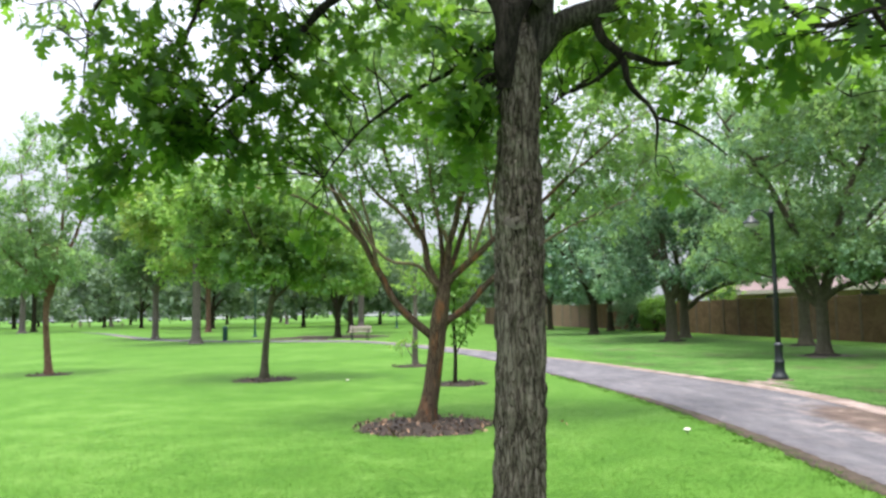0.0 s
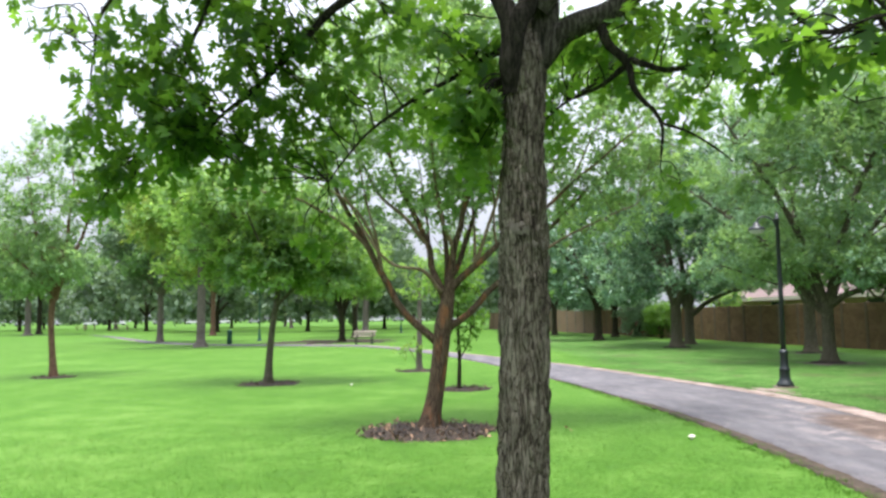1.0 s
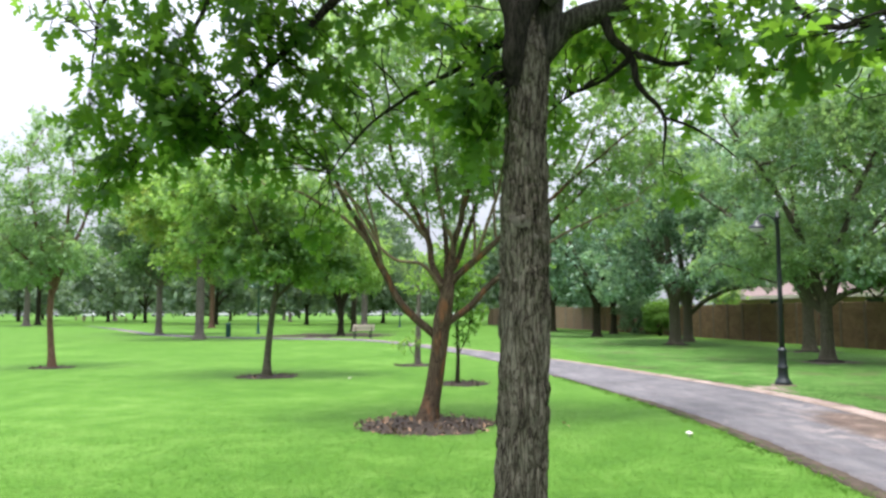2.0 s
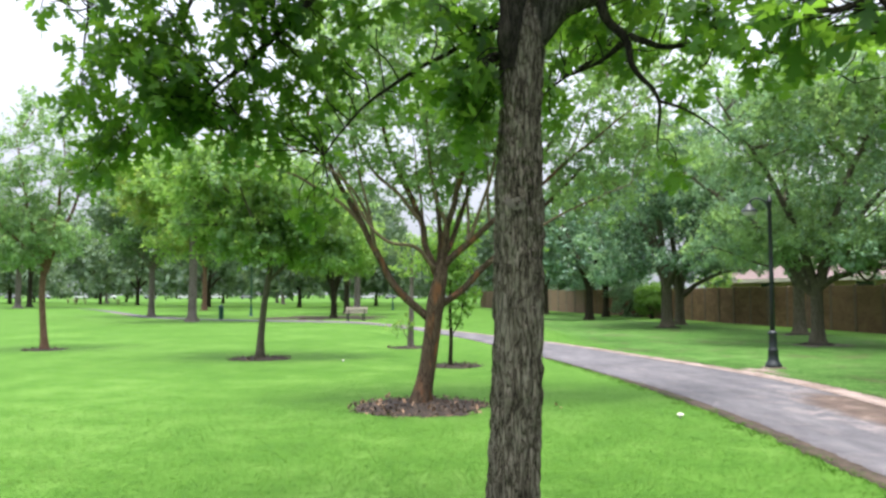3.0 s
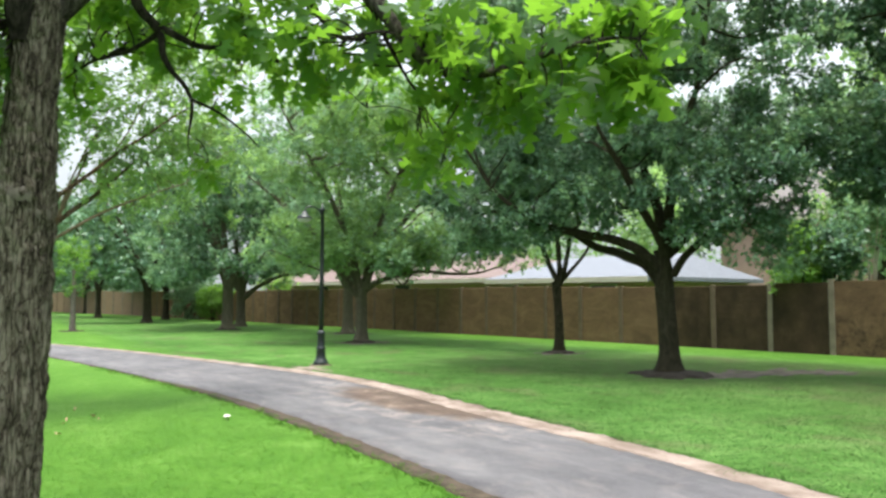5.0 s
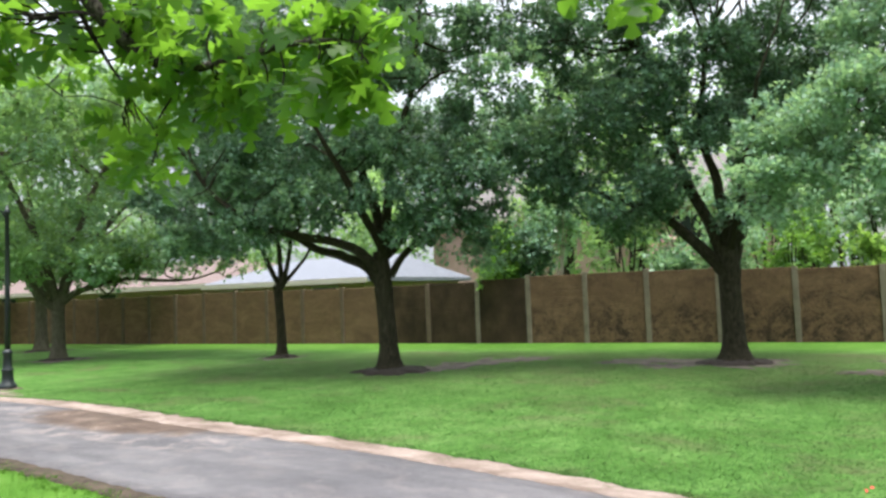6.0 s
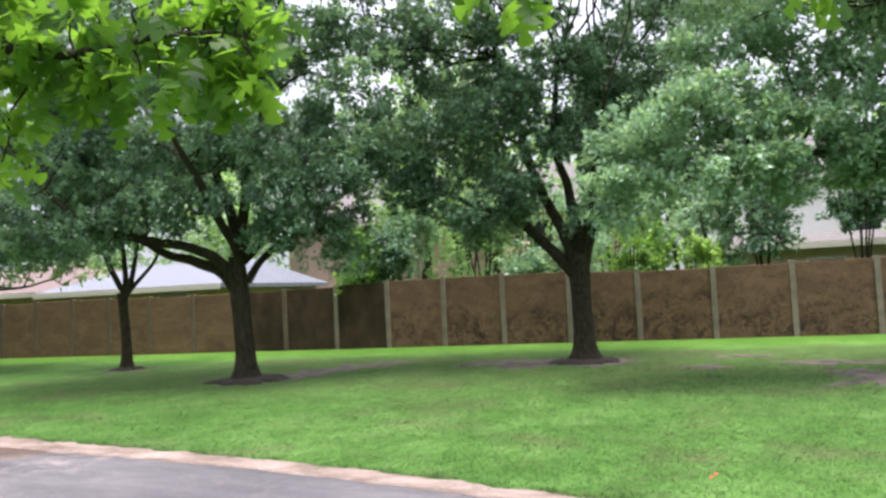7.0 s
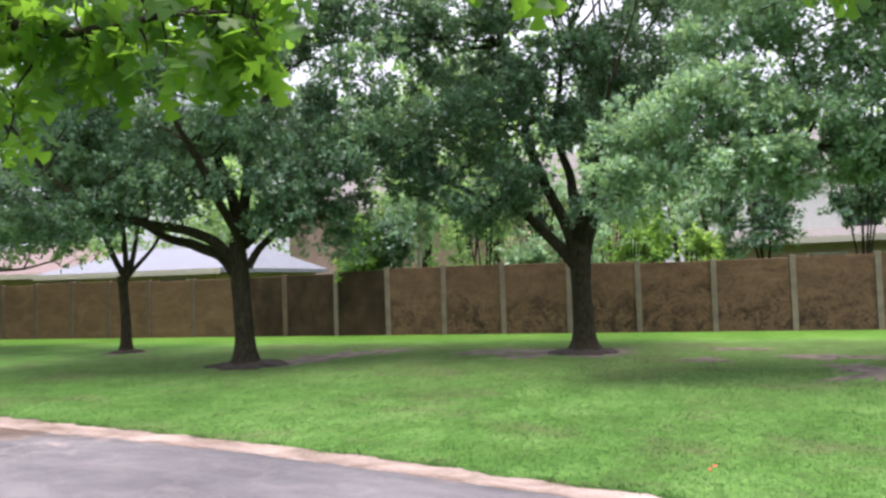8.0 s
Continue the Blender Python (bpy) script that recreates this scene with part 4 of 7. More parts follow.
def fence_run(label, stations, turn, origin, panel_mat, post_mat):
    top = holder("fence", origin, label, "fence")
    top.rotation_euler = (0, 0, turn)
    bm = bmesh.new()
    box(bm, 0.055, STEP - 0.055, -0.035, 0.035, -0.05, 1.82, 0.012)
    pm = bpy.data.meshes.new("panel")
    bm.to_mesh(pm)
    bm.free()
    pm_shaded = pm.copy()
    bm = bmesh.new()
    box(bm, -0.068, 0.068, -0.075, 0.075, -0.05, 1.865, 0.014)
    qm = bpy.data.meshes.new("post")
    bm.to_mesh(qm)
    qm_far = qm.copy()
    bm.free()
    for k in range(len(stations)):
        wob = 0.012 * math.sin(k * 2.7)
        if k + 1 < len(stations):
            darkened = panel_mat is PANEL and 11.5 < stations[k] < 15.5
            ob = link("panel", pm_shaded if darkened else pm, PANEL_SHADED if darkened else panel_mat, top, "dark-stained concrete panel with foliage shade in its colour" if darkened else "", smooth=False)
            ob.location, ob.rotation_euler = (stations[k], 0.5 * wob, 0), (0.004 * math.sin(k * 1.3), 0, 0)
            mid = 0.5 * (stations[k] + stations[k + 1])
            ob.scale = ((stations[k + 1] - stations[k]) / STEP, 1, tall(mid) / 1.865)
        ob = link("post", qm if stations[k] < 14 else qm_far, post_mat if stations[k] < 14 else POST_BROWN, top, smooth=False)
        ob.location, ob.rotation_euler = (stations[k], wob, 0), (0.008 * math.sin(k * 1.9), 0.008 * math.sin(k * 3.1), 0)
        ob.scale = (1, 1, tall(stations[k]) / 1.865)
    return top


FENCE_POSTS = [-0.98 - 1.87 * k for k in range(10, 0, -1)] + [-0.98, 0.89, 2.76, 4.63, 6.45, 8.27, 10.0, 11.7, 13.36, 15.05, 16.7, 18.33, 20.0, 21.58, 23.1, 24.62, 26.1, 27.54]
FENCE_POSTS += [27.54 + 1.5 * k for k in range(1, 24)]
fence_run("brown precast concrete panel fence with pale posts and dark stains", FENCE_POSTS, fence_turn, along(0), PANEL, POST)
end = along(FENCE_POSTS[-1])
fence_run("far tan panel fence running on past the corner", [STEP * k for k in range(17)], math.atan2(0.97, -0.24), end, WALL_TAN, POST)

# ---- houses behind the fence ----
def house(s0, s1, d0, d1, eave, ridge, wall_mat, roof_mat, label, windows=(), hip=0.0, over=0.45):
    """A house behind the fence, from s0 to s1 along it and d0 to d1 back from it; its ridge runs along the fence."""
    c = along((s0 + s1) / 2, (d0 + d1) / 2)
    top = holder("house", c, label, "house")
    top.rotation_euler = (0, 0, fence_turn)
    L, W = (s1 - s0) / 2, (d1 - d0) / 2
    bm = bmesh.new()
    box(bm, -L, L, -W, W, -0.1, eave, 0.02)
    part("wall", bm, wall_mat, top)
    bm = bmesh.new()
    o, th = over, 0.14
    low = [(-L - o, -W - o), (L + o, -W - o), (L + o, W + o), (-L - o, W + o)]
    h = hip * L
    b = [bm.verts.new((x, y, eave - 0.02)) for x, y in low]
    t = [bm.verts.new((x, y, eave + th)) for x, y in low]
    r = [bm.verts.new((-L - o + h, 0, ridge)), bm.verts.new((L + o - h, 0, ridge))]
    bm.faces.new(b[::-1])
    for k in range(4):
        bm.faces.new((b[k], b[(k + 1) % 4], t[(k + 1) % 4], t[k]))
    bm.faces.new((t[0], t[1], r[1], r[0]))
    bm.faces.new((t[2], t[3], r[0], r[1]))
    bm.faces.new((t[1], t[2], r[1]))
    bm.faces.new((t[3], t[0], r[0]))
    bmesh.ops.recalc_face_normals(bm, faces=bm.faces)
    roof = part("roof", bm, roof_mat, top)
    bm = bmesh.new()
    box(bm, -L - o, L + o, W + o - 0.02, W + o + 0.03, eave - 0.08, eave + 0.12, 0.008)
    part("fascia", bm, TRIM, roof, "cream eaves board")
    for x, z, w, hh in windows:
        bm = bmesh.new()
        box(bm, x - w / 2 - 0.06, x + w / 2 + 0.06, W, W + 0.05, z - hh / 2 - 0.06, z + hh / 2 + 0.06, 0.006)
        win = part("window", bm, TRIM, top)
        bm = bmesh.new()
        box(bm, x - w / 2, x + w / 2, W + 0.03, W + 0.058, z - hh / 2, z + hh / 2, 0.004)
        part("pane", bm, GLASS_DARK, win)
    return top


# the wall that faces the fence is at +y of the house's own axes
house(28.5, 51, 4.5, 15.5, 2.25, 3.9, WALL_SALMON, ROOF_PINK, "low house with a pinkish shingle roof behind the fence", ((-4, 1.5, 1.2, 1.2), (4, 1.5, 1.2, 1.2)), 0.35)
house(20.2, 28.0, 4.0, 12.0, 2.15, 3.35, WALL_SALMON, ROOF_BLUE, "low house with a pale blue-grey shingle roof behind the fence", ((-2, 1.4, 1.2, 1.1), (3, 1.4, 1.2, 1.1)), 0.3)
house(6.5, 23.5, 15.5, 25.0, 5.2, 8.2, WALL_SALMON, ROOF_GREY, "two-storey salmon brick house behind the fence", ((-5, 1.5, 1.3, 1.4), (-5, 4.1, 1.3, 1.3), (-1, 4.1, 1.3, 1.3), (4, 4.1, 1.3, 1.3)), 0.25)
house(-9.5, 3.0, 10.5, 21, 5.0, 7.6, WALL_WHITE, ROOF_GREY, "two-storey white house with brick base behind the fence", ((3.6, 3.7, 1.2, 1.4), (0.5, 3.7, 1.2, 1.4), (-3, 3.7, 1.2, 1.4)), 0.2)
house(-8.5, 2.4, 7.4, 10.2, 2.45, 2.95, WALL_SALMON, ROOF_GREY, "salmon brick porch with a grey roof behind the fence", ((2, 1.4, 1.1, 1.2),), 0.1)


# ---- trees ----
RIGHT = Vector((0.438, -0.899, 0))
AHEAD = Vector((0.899, 0.438, 0))


def spread(rows):
    """Limb points (across, height, depth, radius) turned into the place's axes, for the oaks along the fence."""
    return [tuple(RIGHT * a + AHEAD * d + Vector((0, 0, z))) + (r,) for a, z, d, r in rows]


def blobs_of(rows):
    """Crown ellipsoids (across, depth, height, radius across, radius deep, radius high)."""
    out = []
    for a, d, z, ra, rd, rz in rows:
        c = RIGHT * a + AHEAD * d
        out.append((c.x, c.y, z, rd * 0.7 + ra * 0.3, ra * 0.7 + rd * 0.3, rz))
    return out


make_tree("live_oak", (11.7, 10.25, 0), [(0, 0, -0.1, 0.21), (0.0, 0, 0.6, 0.185), (-0.03, 0.03, 1.3, 0.175), (-0.06, 0.06, 1.95, 0.19), (-0.08, 0.08, 2.4, 0.15)],
          [spread([(-0.12, 1.75, 0, 0.12), (-0.45, 2.15, 0.05, 0.11), (-0.95, 2.36, 0.1, 0.10), (-1.5, 2.52, 0.2, 0.085), (-2.25, 2.9, 0.3, 0.07), (-3.5, 3.2, 0.4, 0.05), (-4.4, 3.6, 0.3, 0.03)]),
           spread([(-0.1, 2.0, -0.1, 0.12), (-0.6, 2.5, -0.3, 0.10), (-1.5, 2.72, -0.5, 0.085), (-2.3, 2.95, -0.9, 0.065), (-3.2, 3.7, -1.2, 0.04)]),
           spread([(0.1, 1.9, 0, 0.08), (0.45, 2.4, 0.1, 0.07), (1.0, 2.95, 0.2, 0.055), (1.7, 3.4, 0.3, 0.04), (2.6, 3.9, 0.3, 0.02)]),
           spread([(-0.05, 2.3, 0, 0.13), (-0.15, 3.0, 0.1, 0.11), (-0.5, 4.0, 0.3, 0.08), (-0.9, 5.4, 0.4, 0.05), (-1.0, 6.6, 0.3, 0.03)]),
           spread([(0.0, 2.3, 0, 0.12), (0.1, 3.2, -0.1, 0.10), (0.35, 4.2, -0.4, 0.075), (0.8, 5.5, -0.6, 0.05), (1.0, 7.0, -0.5, 0.03)]),
           spread([(0.0, 2.3, 0.05, 0.09), (0.3, 2.9, 0.8, 0.08), (0.6, 3.7, 1.6, 0.06), (0.7, 4.4, 2.4, 0.03)]),
           spread([(0.0, 2.3, -0.05, 0.09), (-0.2, 3.1, -0.8, 0.08), (-0.4, 3.9, -1.6, 0.06), (-0.6, 4.6, -2.3, 0.03)])],
          blobs_of([(2.44, -0.3, 5.43, 0.8, 0.7, 0.6), (2.92, 0.1, 4.4, 0.77, 0.7, 0.62), (1.85, -0.4, 3.4, 0.8, 0.7, 0.5), (1.35, 0.2, 4.7, 0.89, 0.9, 0.66), (2.2, 0.3, 2.7, 0.5, 0.5, 0.5), (0.35, -1.2, 3.47, 0.7, 0.6, 0.42), (-0.78, -0.8, 4.35, 0.78, 0.8, 0.5),
                    (0.18, 0.9, 4.88, 0.68, 0.8, 0.55), (-2.77, -0.6, 4.36, 0.94, 0.9, 0.52), (-3.53, -0.4, 3.39, 0.9, 0.8, 0.42), (-2.24, -0.2, 5.35, 0.86, 0.9, 0.52), (-4.08, -0.2, 2.75, 0.59, 0.6, 0.26), (-2.02, -0.9, 3.44, 0.72, 0.7, 0.36), (1.06, 0.2, 6.52, 0.89, 0.9, 0.5), (2.16, 0.4, 6.78, 0.9, 0.9, 0.5),
                    (-0.34, 1.2, 7.15, 0.95, 1.0, 0.6), (-1.5, 0.4, 6.57, 0.9, 1.0, 0.5), (-3.63, 0.5, 5.98, 0.9, 1.0, 0.56), (1.3, -1.0, 2.85, 0.55, 0.5, 0.26), (-0.66, -1.2, 3.35, 0.5, 0.5, 0.26), (-2.54, -0.7, 2.9, 0.6, 0.6, 0.22), (0.6, -0.6, 8.2, 1.6, 1.6, 0.7), (-1.6, 0.0, 8.0, 1.4, 1.6, 0.7), (-1.6, -2.4, 7.1, 1.6, 1.3, 0.5), (1.1, -2.4, 7.1, 1.6, 1.3, 0.5), (-3.4, -1.7, 6.9, 1.2, 1.2, 0.5), (-3.2, 0.2, 7.1, 1.3, 1.4, 0.6), (-4.3, 0.2, 5.2, 0.9, 1.1, 0.5), (-0.9, -0.6, 5.6, 0.8, 0.8, 0.45), (0.4, -0.6, 5.9, 0.8, 0.8, 0.45),
                    (0.0, 2.9, 5.3, 1.6, 1.3, 0.8), (-2.4, 2.6, 4.9, 1.4, 1.2, 0.7), (2.2, 2.8, 5.0, 1.3, 1.2, 0.7), (-3.2, 1.4, 4.6, 1.1, 1.0, 0.5), (-1.05, -1.0, 3.2, 0.61, 0.6, 0.28), (0.75, -0.8, 2.75, 0.5, 0.5, 0.2), (-2.29, -0.5, 3.82, 0.63, 0.7, 0.34), (-3.01, -0.6, 2.87, 0.63, 0.6, 0.24), (1.53, -0.5, 2.7, 0.48, 0.5, 0.28), (0.07, -1.2, 4.35, 0.7, 0.7, 0.4), (-0.54, 0.5, 5.9, 0.78, 0.8, 0.45), (0.98, -0.8, 3.77, 0.62, 0.6, 0.36), (2.11, -0.6, 3.97, 0.63, 0.6, 0.42), (1.9, 0.3, 2.5, 0.45, 0.45, 0.4)]),
          "spreading live oak with dark trunk and dense small leaves", group="oaks along the fence", puffs=700, per=210, puff_r=0.42, leaf=0.104, bark=BARK_LIVE, leaves=LEAF_LIVE, second=LEAF_LIVE_LIGHT, seed=11, flare=1.7)

make_tree("live_oak", (15.05, 4.5, 0), [(0, 0, -0.1, 0.23), (-0.01, 0, 0.6, 0.205), (-0.02, 0.02, 1.3, 0.195), (-0.02, 0.02, 1.8, 0.215), (-0.02, 0.05, 2.2, 0.2)],
          [spread([(-0.1, 1.7, 0, 0.13), (-0.35, 2.05, 0, 0.12), (-0.83, 2.54, 0.1, 0.10), (-1.3, 2.94, 0.2, 0.08), (-2.0, 3.25, 0.3, 0.06), (-3.0, 3.8, 0.4, 0.03)]),
           spread([(-0.1, 2.0, 0, 0.13), (-0.28, 2.5, 0, 0.12), (-0.62, 3.35, 0.1, 0.10), (-0.95, 4.27, 0.2, 0.085), (-1.12, 5.3, 0.3, 0.065), (-1.5, 6.6, 0.3, 0.04)]),
           spread([(0.0, 2.1, 0, 0.12), (-0.08, 2.9, -0.1, 0.11), (-0.2, 3.6, -0.2, 0.09), (-0.45, 4.4, -0.4, 0.07), (-0.3, 6.0, -0.6, 0.04)]),
           spread([(0.08, 1.9, 0, 0.12), (0.25, 2.4, 0.1, 0.105), (0.48, 2.85, 0.1, 0.09), (1.0, 3.3, 0.2, 0.07), (2.1, 3.9, 0.3, 0.045), (3.0, 4.6, 0.3, 0.03)]),
           spread([(0.05, 2.1, 0, 0.10), (0.3, 3.1, 0.1, 0.09), (0.5, 4.4, 0.1, 0.07), (0.6, 6.0, 0.1, 0.04)]),
           spread([(0.0, 2.1, 0.05, 0.09), (-0.3, 3.0, 0.9, 0.08), (-0.5, 3.9, 1.9, 0.05), (-0.6, 4.7, 2.7, 0.03)]),
           spread([(0.0, 2.1, -0.05, 0.09), (0.1, 3.0, -0.8, 0.08), (0.2, 4.0, -1.6, 0.05), (0.2, 4.8, -2.3, 0.03)])],
          blobs_of([(-2.61, -0.3, 4.49, 0.94, 0.9, 0.46), (-3.15, -0.2, 3.5, 0.67, 0.7, 0.4), (-1.94, -0.3, 3.0, 0.78, 0.7, 0.32), (-1.6, -0.6, 5.11, 0.92, 0.8, 0.48), (-0.28, -0.7, 5.64, 0.86, 0.8, 0.42), (0.71, -0.2, 6.09, 0.84, 0.8, 0.45), (-2.19, 0.0, 6.67, 1.24, 1.0, 0.4), (-0.56, 0.2, 7.0, 1.03, 1.0, 0.36),
                    (1.06, 0.3, 4.95, 0.63, 0.8, 0.5), (-3.58, 0.2, 6.73, 0.86, 0.9, 0.5), (1.38, 0.6, 4.05, 0.7, 0.7, 0.5), (0.35, -0.8, 2.8, 0.43, 0.4, 0.24), (-1.67, 0.8, 4.19, 0.65, 0.7, 0.36), (0.4, 2.2, 4.9, 0.76, 0.8, 0.45), (-2.69, 0.6, 5.75, 0.82, 0.8, 0.4), (2.1, 0.8, 5.75, 0.83, 0.9, 0.5),
                    (-0.4, 0.0, 8.4, 2.2, 2.0, 0.7), (-1.5, -2.3, 7.4, 1.6, 1.3, 0.5), (1.1, -2.3, 7.4, 1.6, 1.3, 0.5), (-3.2, 0.2, 8.2, 1.4, 1.5, 0.7), (2.2, 0.2, 7.4, 1.3, 1.4, 0.7), (-1.6, 2.4, 6.2, 1.4, 1.2, 0.6), (1.6, 2.4, 5.8, 1.2, 1.2, 0.6), (-1.44, -0.6, 3.4, 0.54, 0.6, 0.3), (0.9, 0.6, 3.71, 0.59, 0.6, 0.36), (-1.63, 0.4, 2.75, 0.58, 0.6, 0.22), (-0.75, -0.9, 4.35, 0.6, 0.5, 0.4), (0.2, -0.8, 4.5, 0.5, 0.5, 0.45)]),
          "tall spreading live oak with forked dark trunk", group="oaks along the fence", puffs=590, per=216, puff_r=0.42, leaf=0.105, bark=BARK_LIVE, leaves=LEAF_LIVE, second=None, seed=12, flare=1.8)

make_tree("live_oak", (13.5, -2.6, 0), [(0, 0, -0.1, 0.22), (0, 0, 0.8, 0.19), (0, 0.03, 1.6, 0.18), (0, 0.05, 2.0, 0.17)],
          [[(0, 0.05, 1.8, 0.13), (-0.3, 0.8, 2.5, 0.11), (-0.8, 1.8, 3.0, 0.08), (-1.5, 3.2, 3.3, 0.055), (-2.1, 4.5, 3.2, 0.035), (-2.5, 5.1, 2.9, 0.015)],
           [(0, 0.05, 1.9, 0.13), (-0.5, 0.3, 2.9, 0.10), (-1.0, 0.9, 4.0, 0.07), (-1.4, 1.6, 5.2, 0.03)],
           [(0, 0.05, 1.9, 0.12), (0.5, 0.7, 3.0, 0.10), (0.8, 1.4, 4.4, 0.07), (0.9, 2.0, 6.0, 0.03)],
           [(0, 0.05, 1.9, 0.12), (0.1, -0.8, 2.9, 0.10), (0.1, -1.9, 4.0, 0.06), (0.2, -2.8, 5.0, 0.03)]],
          blobs_of([(-5.1, 0.0, 3.66, 0.76, 0.8, 0.44), (-5.9, -0.2, 2.7, 0.5, 0.55, 0.3), (-4.13, 0.2, 4.03, 0.77, 0.8, 0.45), (-3.44, 0.0, 3.48, 0.72, 0.8, 0.42), (-4.8, -0.3, 2.85, 0.58, 0.6, 0.3), (-2.49, 0.2, 4.22, 0.73, 0.8, 0.45), (-2.85, 0.4, 5.01, 0.74, 0.9, 0.4), (-2.39, 0.2, 3.2, 0.49, 0.7, 0.32), (-4.14, -0.3, 2.97, 0.54, 0.6, 0.24),
                    (-4.02, 0.6, 5.07, 0.67, 0.9, 0.4), (-5.52, 0.3, 3.44, 0.49, 0.6, 0.3), (-3.18, 0.3, 2.85, 0.41, 0.6, 0.2), (-1.4, 0.2, 3.6, 0.9, 0.9, 0.5), (-0.8, 0.0, 5.4, 1.5, 1.5, 0.8), (0.6, 0.2, 4.4, 1.5, 1.4, 0.8), (-3.2, 0.8, 6.2, 1.3, 1.3, 0.6), (0.4, 0.4, 6.4, 1.7, 1.7, 0.8), (-2.2, -0.9, 5.7, 1.2, 1.0, 0.45)]),
          "live oak with low light-tipped branches beside the path", group="oaks along the fence", puffs=500, per=200, puff_r=0.37, leaf=0.10, bark=BARK_LIVE, leaves=LEAF_LIVE_LIGHT, second=None, seed=13, flare=1.7)

make_tree("live_oak", (13.62, 15.7, 0), [(0, 0, -0.1, 0.135), (0.0, 0, 0.7, 0.12), (-0.03, 0.03, 1.4, 0.11), (-0.05, 0.05, 1.9, 0.125)],
          [spread([(0, 1.8, 0, 0.08), (-0.3, 2.4, 0, 0.07), (-0.6, 3.1, 0.1, 0.055), (-1.1, 4.4, 0.2, 0.03)]),
           spread([(0, 1.8, 0, 0.08), (-0.05, 2.6, 0.1, 0.065), (-0.15, 3.4, 0.1, 0.05), (-0.3, 4.8, 0.1, 0.03)]),
           spread([(0, 1.8, 0, 0.08), (0.2, 2.4, 0, 0.065), (0.4, 3.2, -0.1, 0.05), (0.9, 4.6, -0.2, 0.03)]),
           spread([(0, 1.85, 0, 0.06), (0.35, 2.3, 0.2, 0.05), (0.8, 3.0, 0.4, 0.035), (1.5, 4.0, 0.6, 0.02)])],
          blobs_of([(-0.99, 0.0, 4.17, 0.98, 0.8, 0.5), (-1.83, 0.0, 5.19, 0.98, 1.0, 0.6), (0.07, 0.2, 4.59, 0.99, 1.0, 0.6), (-2.38, 0.2, 3.96, 0.85, 0.8, 0.5), (-3.01, 0.3, 3.27, 0.6, 0.7, 0.4), (0.48, 0.2, 3.4, 0.71, 0.6, 0.32), (-0.81, -0.4, 3.0, 0.82, 0.6, 0.24), (0.2, 0, 6.4, 1.6, 1.6, 0.9), (1.4, 0.2, 4.6, 1.0, 1.1, 0.6), (-1.6, 0.2, 6.6, 1.2, 1.3, 0.7), (-3.4, 0.1, 4.4, 0.8, 0.9, 0.5), (-0.9, 0.4, 7.6, 2.0, 1.8, 0.7), (-2.9, 0.2, 5.9, 1.2, 1.2, 0.6), (-0.5, -0.2, 5.5, 1.3, 1.1, 0.5)]),
          "slender live oak with a narrow forked trunk", group="oaks along the fence", puffs=310, per=196, puff_r=0.42, leaf=0.105, bark=BARK_LIVE, leaves=LEAF_LIVE, seed=14, flare=1.5)


def auto_limbs(rng, k, fork, r, reach, z1, lean=(0, 0)):
    limbs = []
    for i in range(k):
        a = 6.283 * (i + 0.6 * rng.random()) / k
        q = reach * (0.55 + 0.4 * rng.random())
        zt = fork + (z1 - fork) * (0.35 + 0.5 * rng.random())
        x, y = math.cos(a), math.sin(a)
        limbs.append([(lean[0], lean[1], fork - 0.15, r * 0.62), (lean[0] + x * q * 0.18, lean[1] + y * q * 0.18, fork + (zt - fork) * 0.28, r * 0.5),
                      (lean[0] + x * q * 0.5, lean[1] + y * q * 0.5, fork + (zt - fork) * 0.62, r * 0.34), (lean[0] + x * q, lean[1] + y * q, zt, r * 0.13)])
    return limbs


def round_tree(name, base, seed, fork, r, reach, z0, z1, label, bark, leaves, puffs, per, leaf, puff_r=0.6, group="", k=5, second=None, extra=(), limbs=(), lean=(0, 0), shell=0.45, flat=0.7, twigs=True, skirt=0.0):
    rng = np.random.default_rng(seed)
    zc, rz = (z0 + z1) / 2, (z1 - z0) / 2
    blobs = [(lean[0], lean[1], zc, reach * 0.72, reach * 0.72, rz * 0.85)]
    for i in range(6):
        a = 6.283 * (i + 0.5 * rng.random()) / 6
        q = reach * (0.45 + 0.2 * rng.random())
        blobs.append((lean[0] + q * math.cos(a), lean[1] + q * math.sin(a), zc + rz * (0.9 * rng.random() - 0.55), reach * (0.34 + 0.16 * rng.random()), reach * (0.34 + 0.16 * rng.random()), rz * (0.35 + 0.2 * rng.random())))
    # low pads of foliage that hang round the fork
    for i in range(7 if skirt else 0):
        a, q = 6.283 * (i + 0.4 * rng.random()) / 7, reach * (0.30 + 0.35 * rng.random())
        blobs.append((q * math.cos(a), q * math.sin(a), skirt + 0.5 * rng.random(), reach * 0.24, reach * 0.24, 0.34))
    trunk = [(0, 0, -0.1, r), (0.02 * rng.random(), 0.03 * rng.random(), fork * 0.5, r * 0.88), (lean[0], lean[1], fork, r * 0.85), (lean[0], lean[1], fork + 0.3, r * 0.6)]
    return make_tree(name, base, trunk, auto_limbs(rng, k, fork, r, reach, z1, lean) + list(limbs), blobs + list(extra), label, group=group, puffs=puffs, per=per, puff_r=puff_r, leaf=leaf, bark=bark, leaves=leaves, second=second, seed=seed, shell=shell, flat=flat, twigs=twigs)


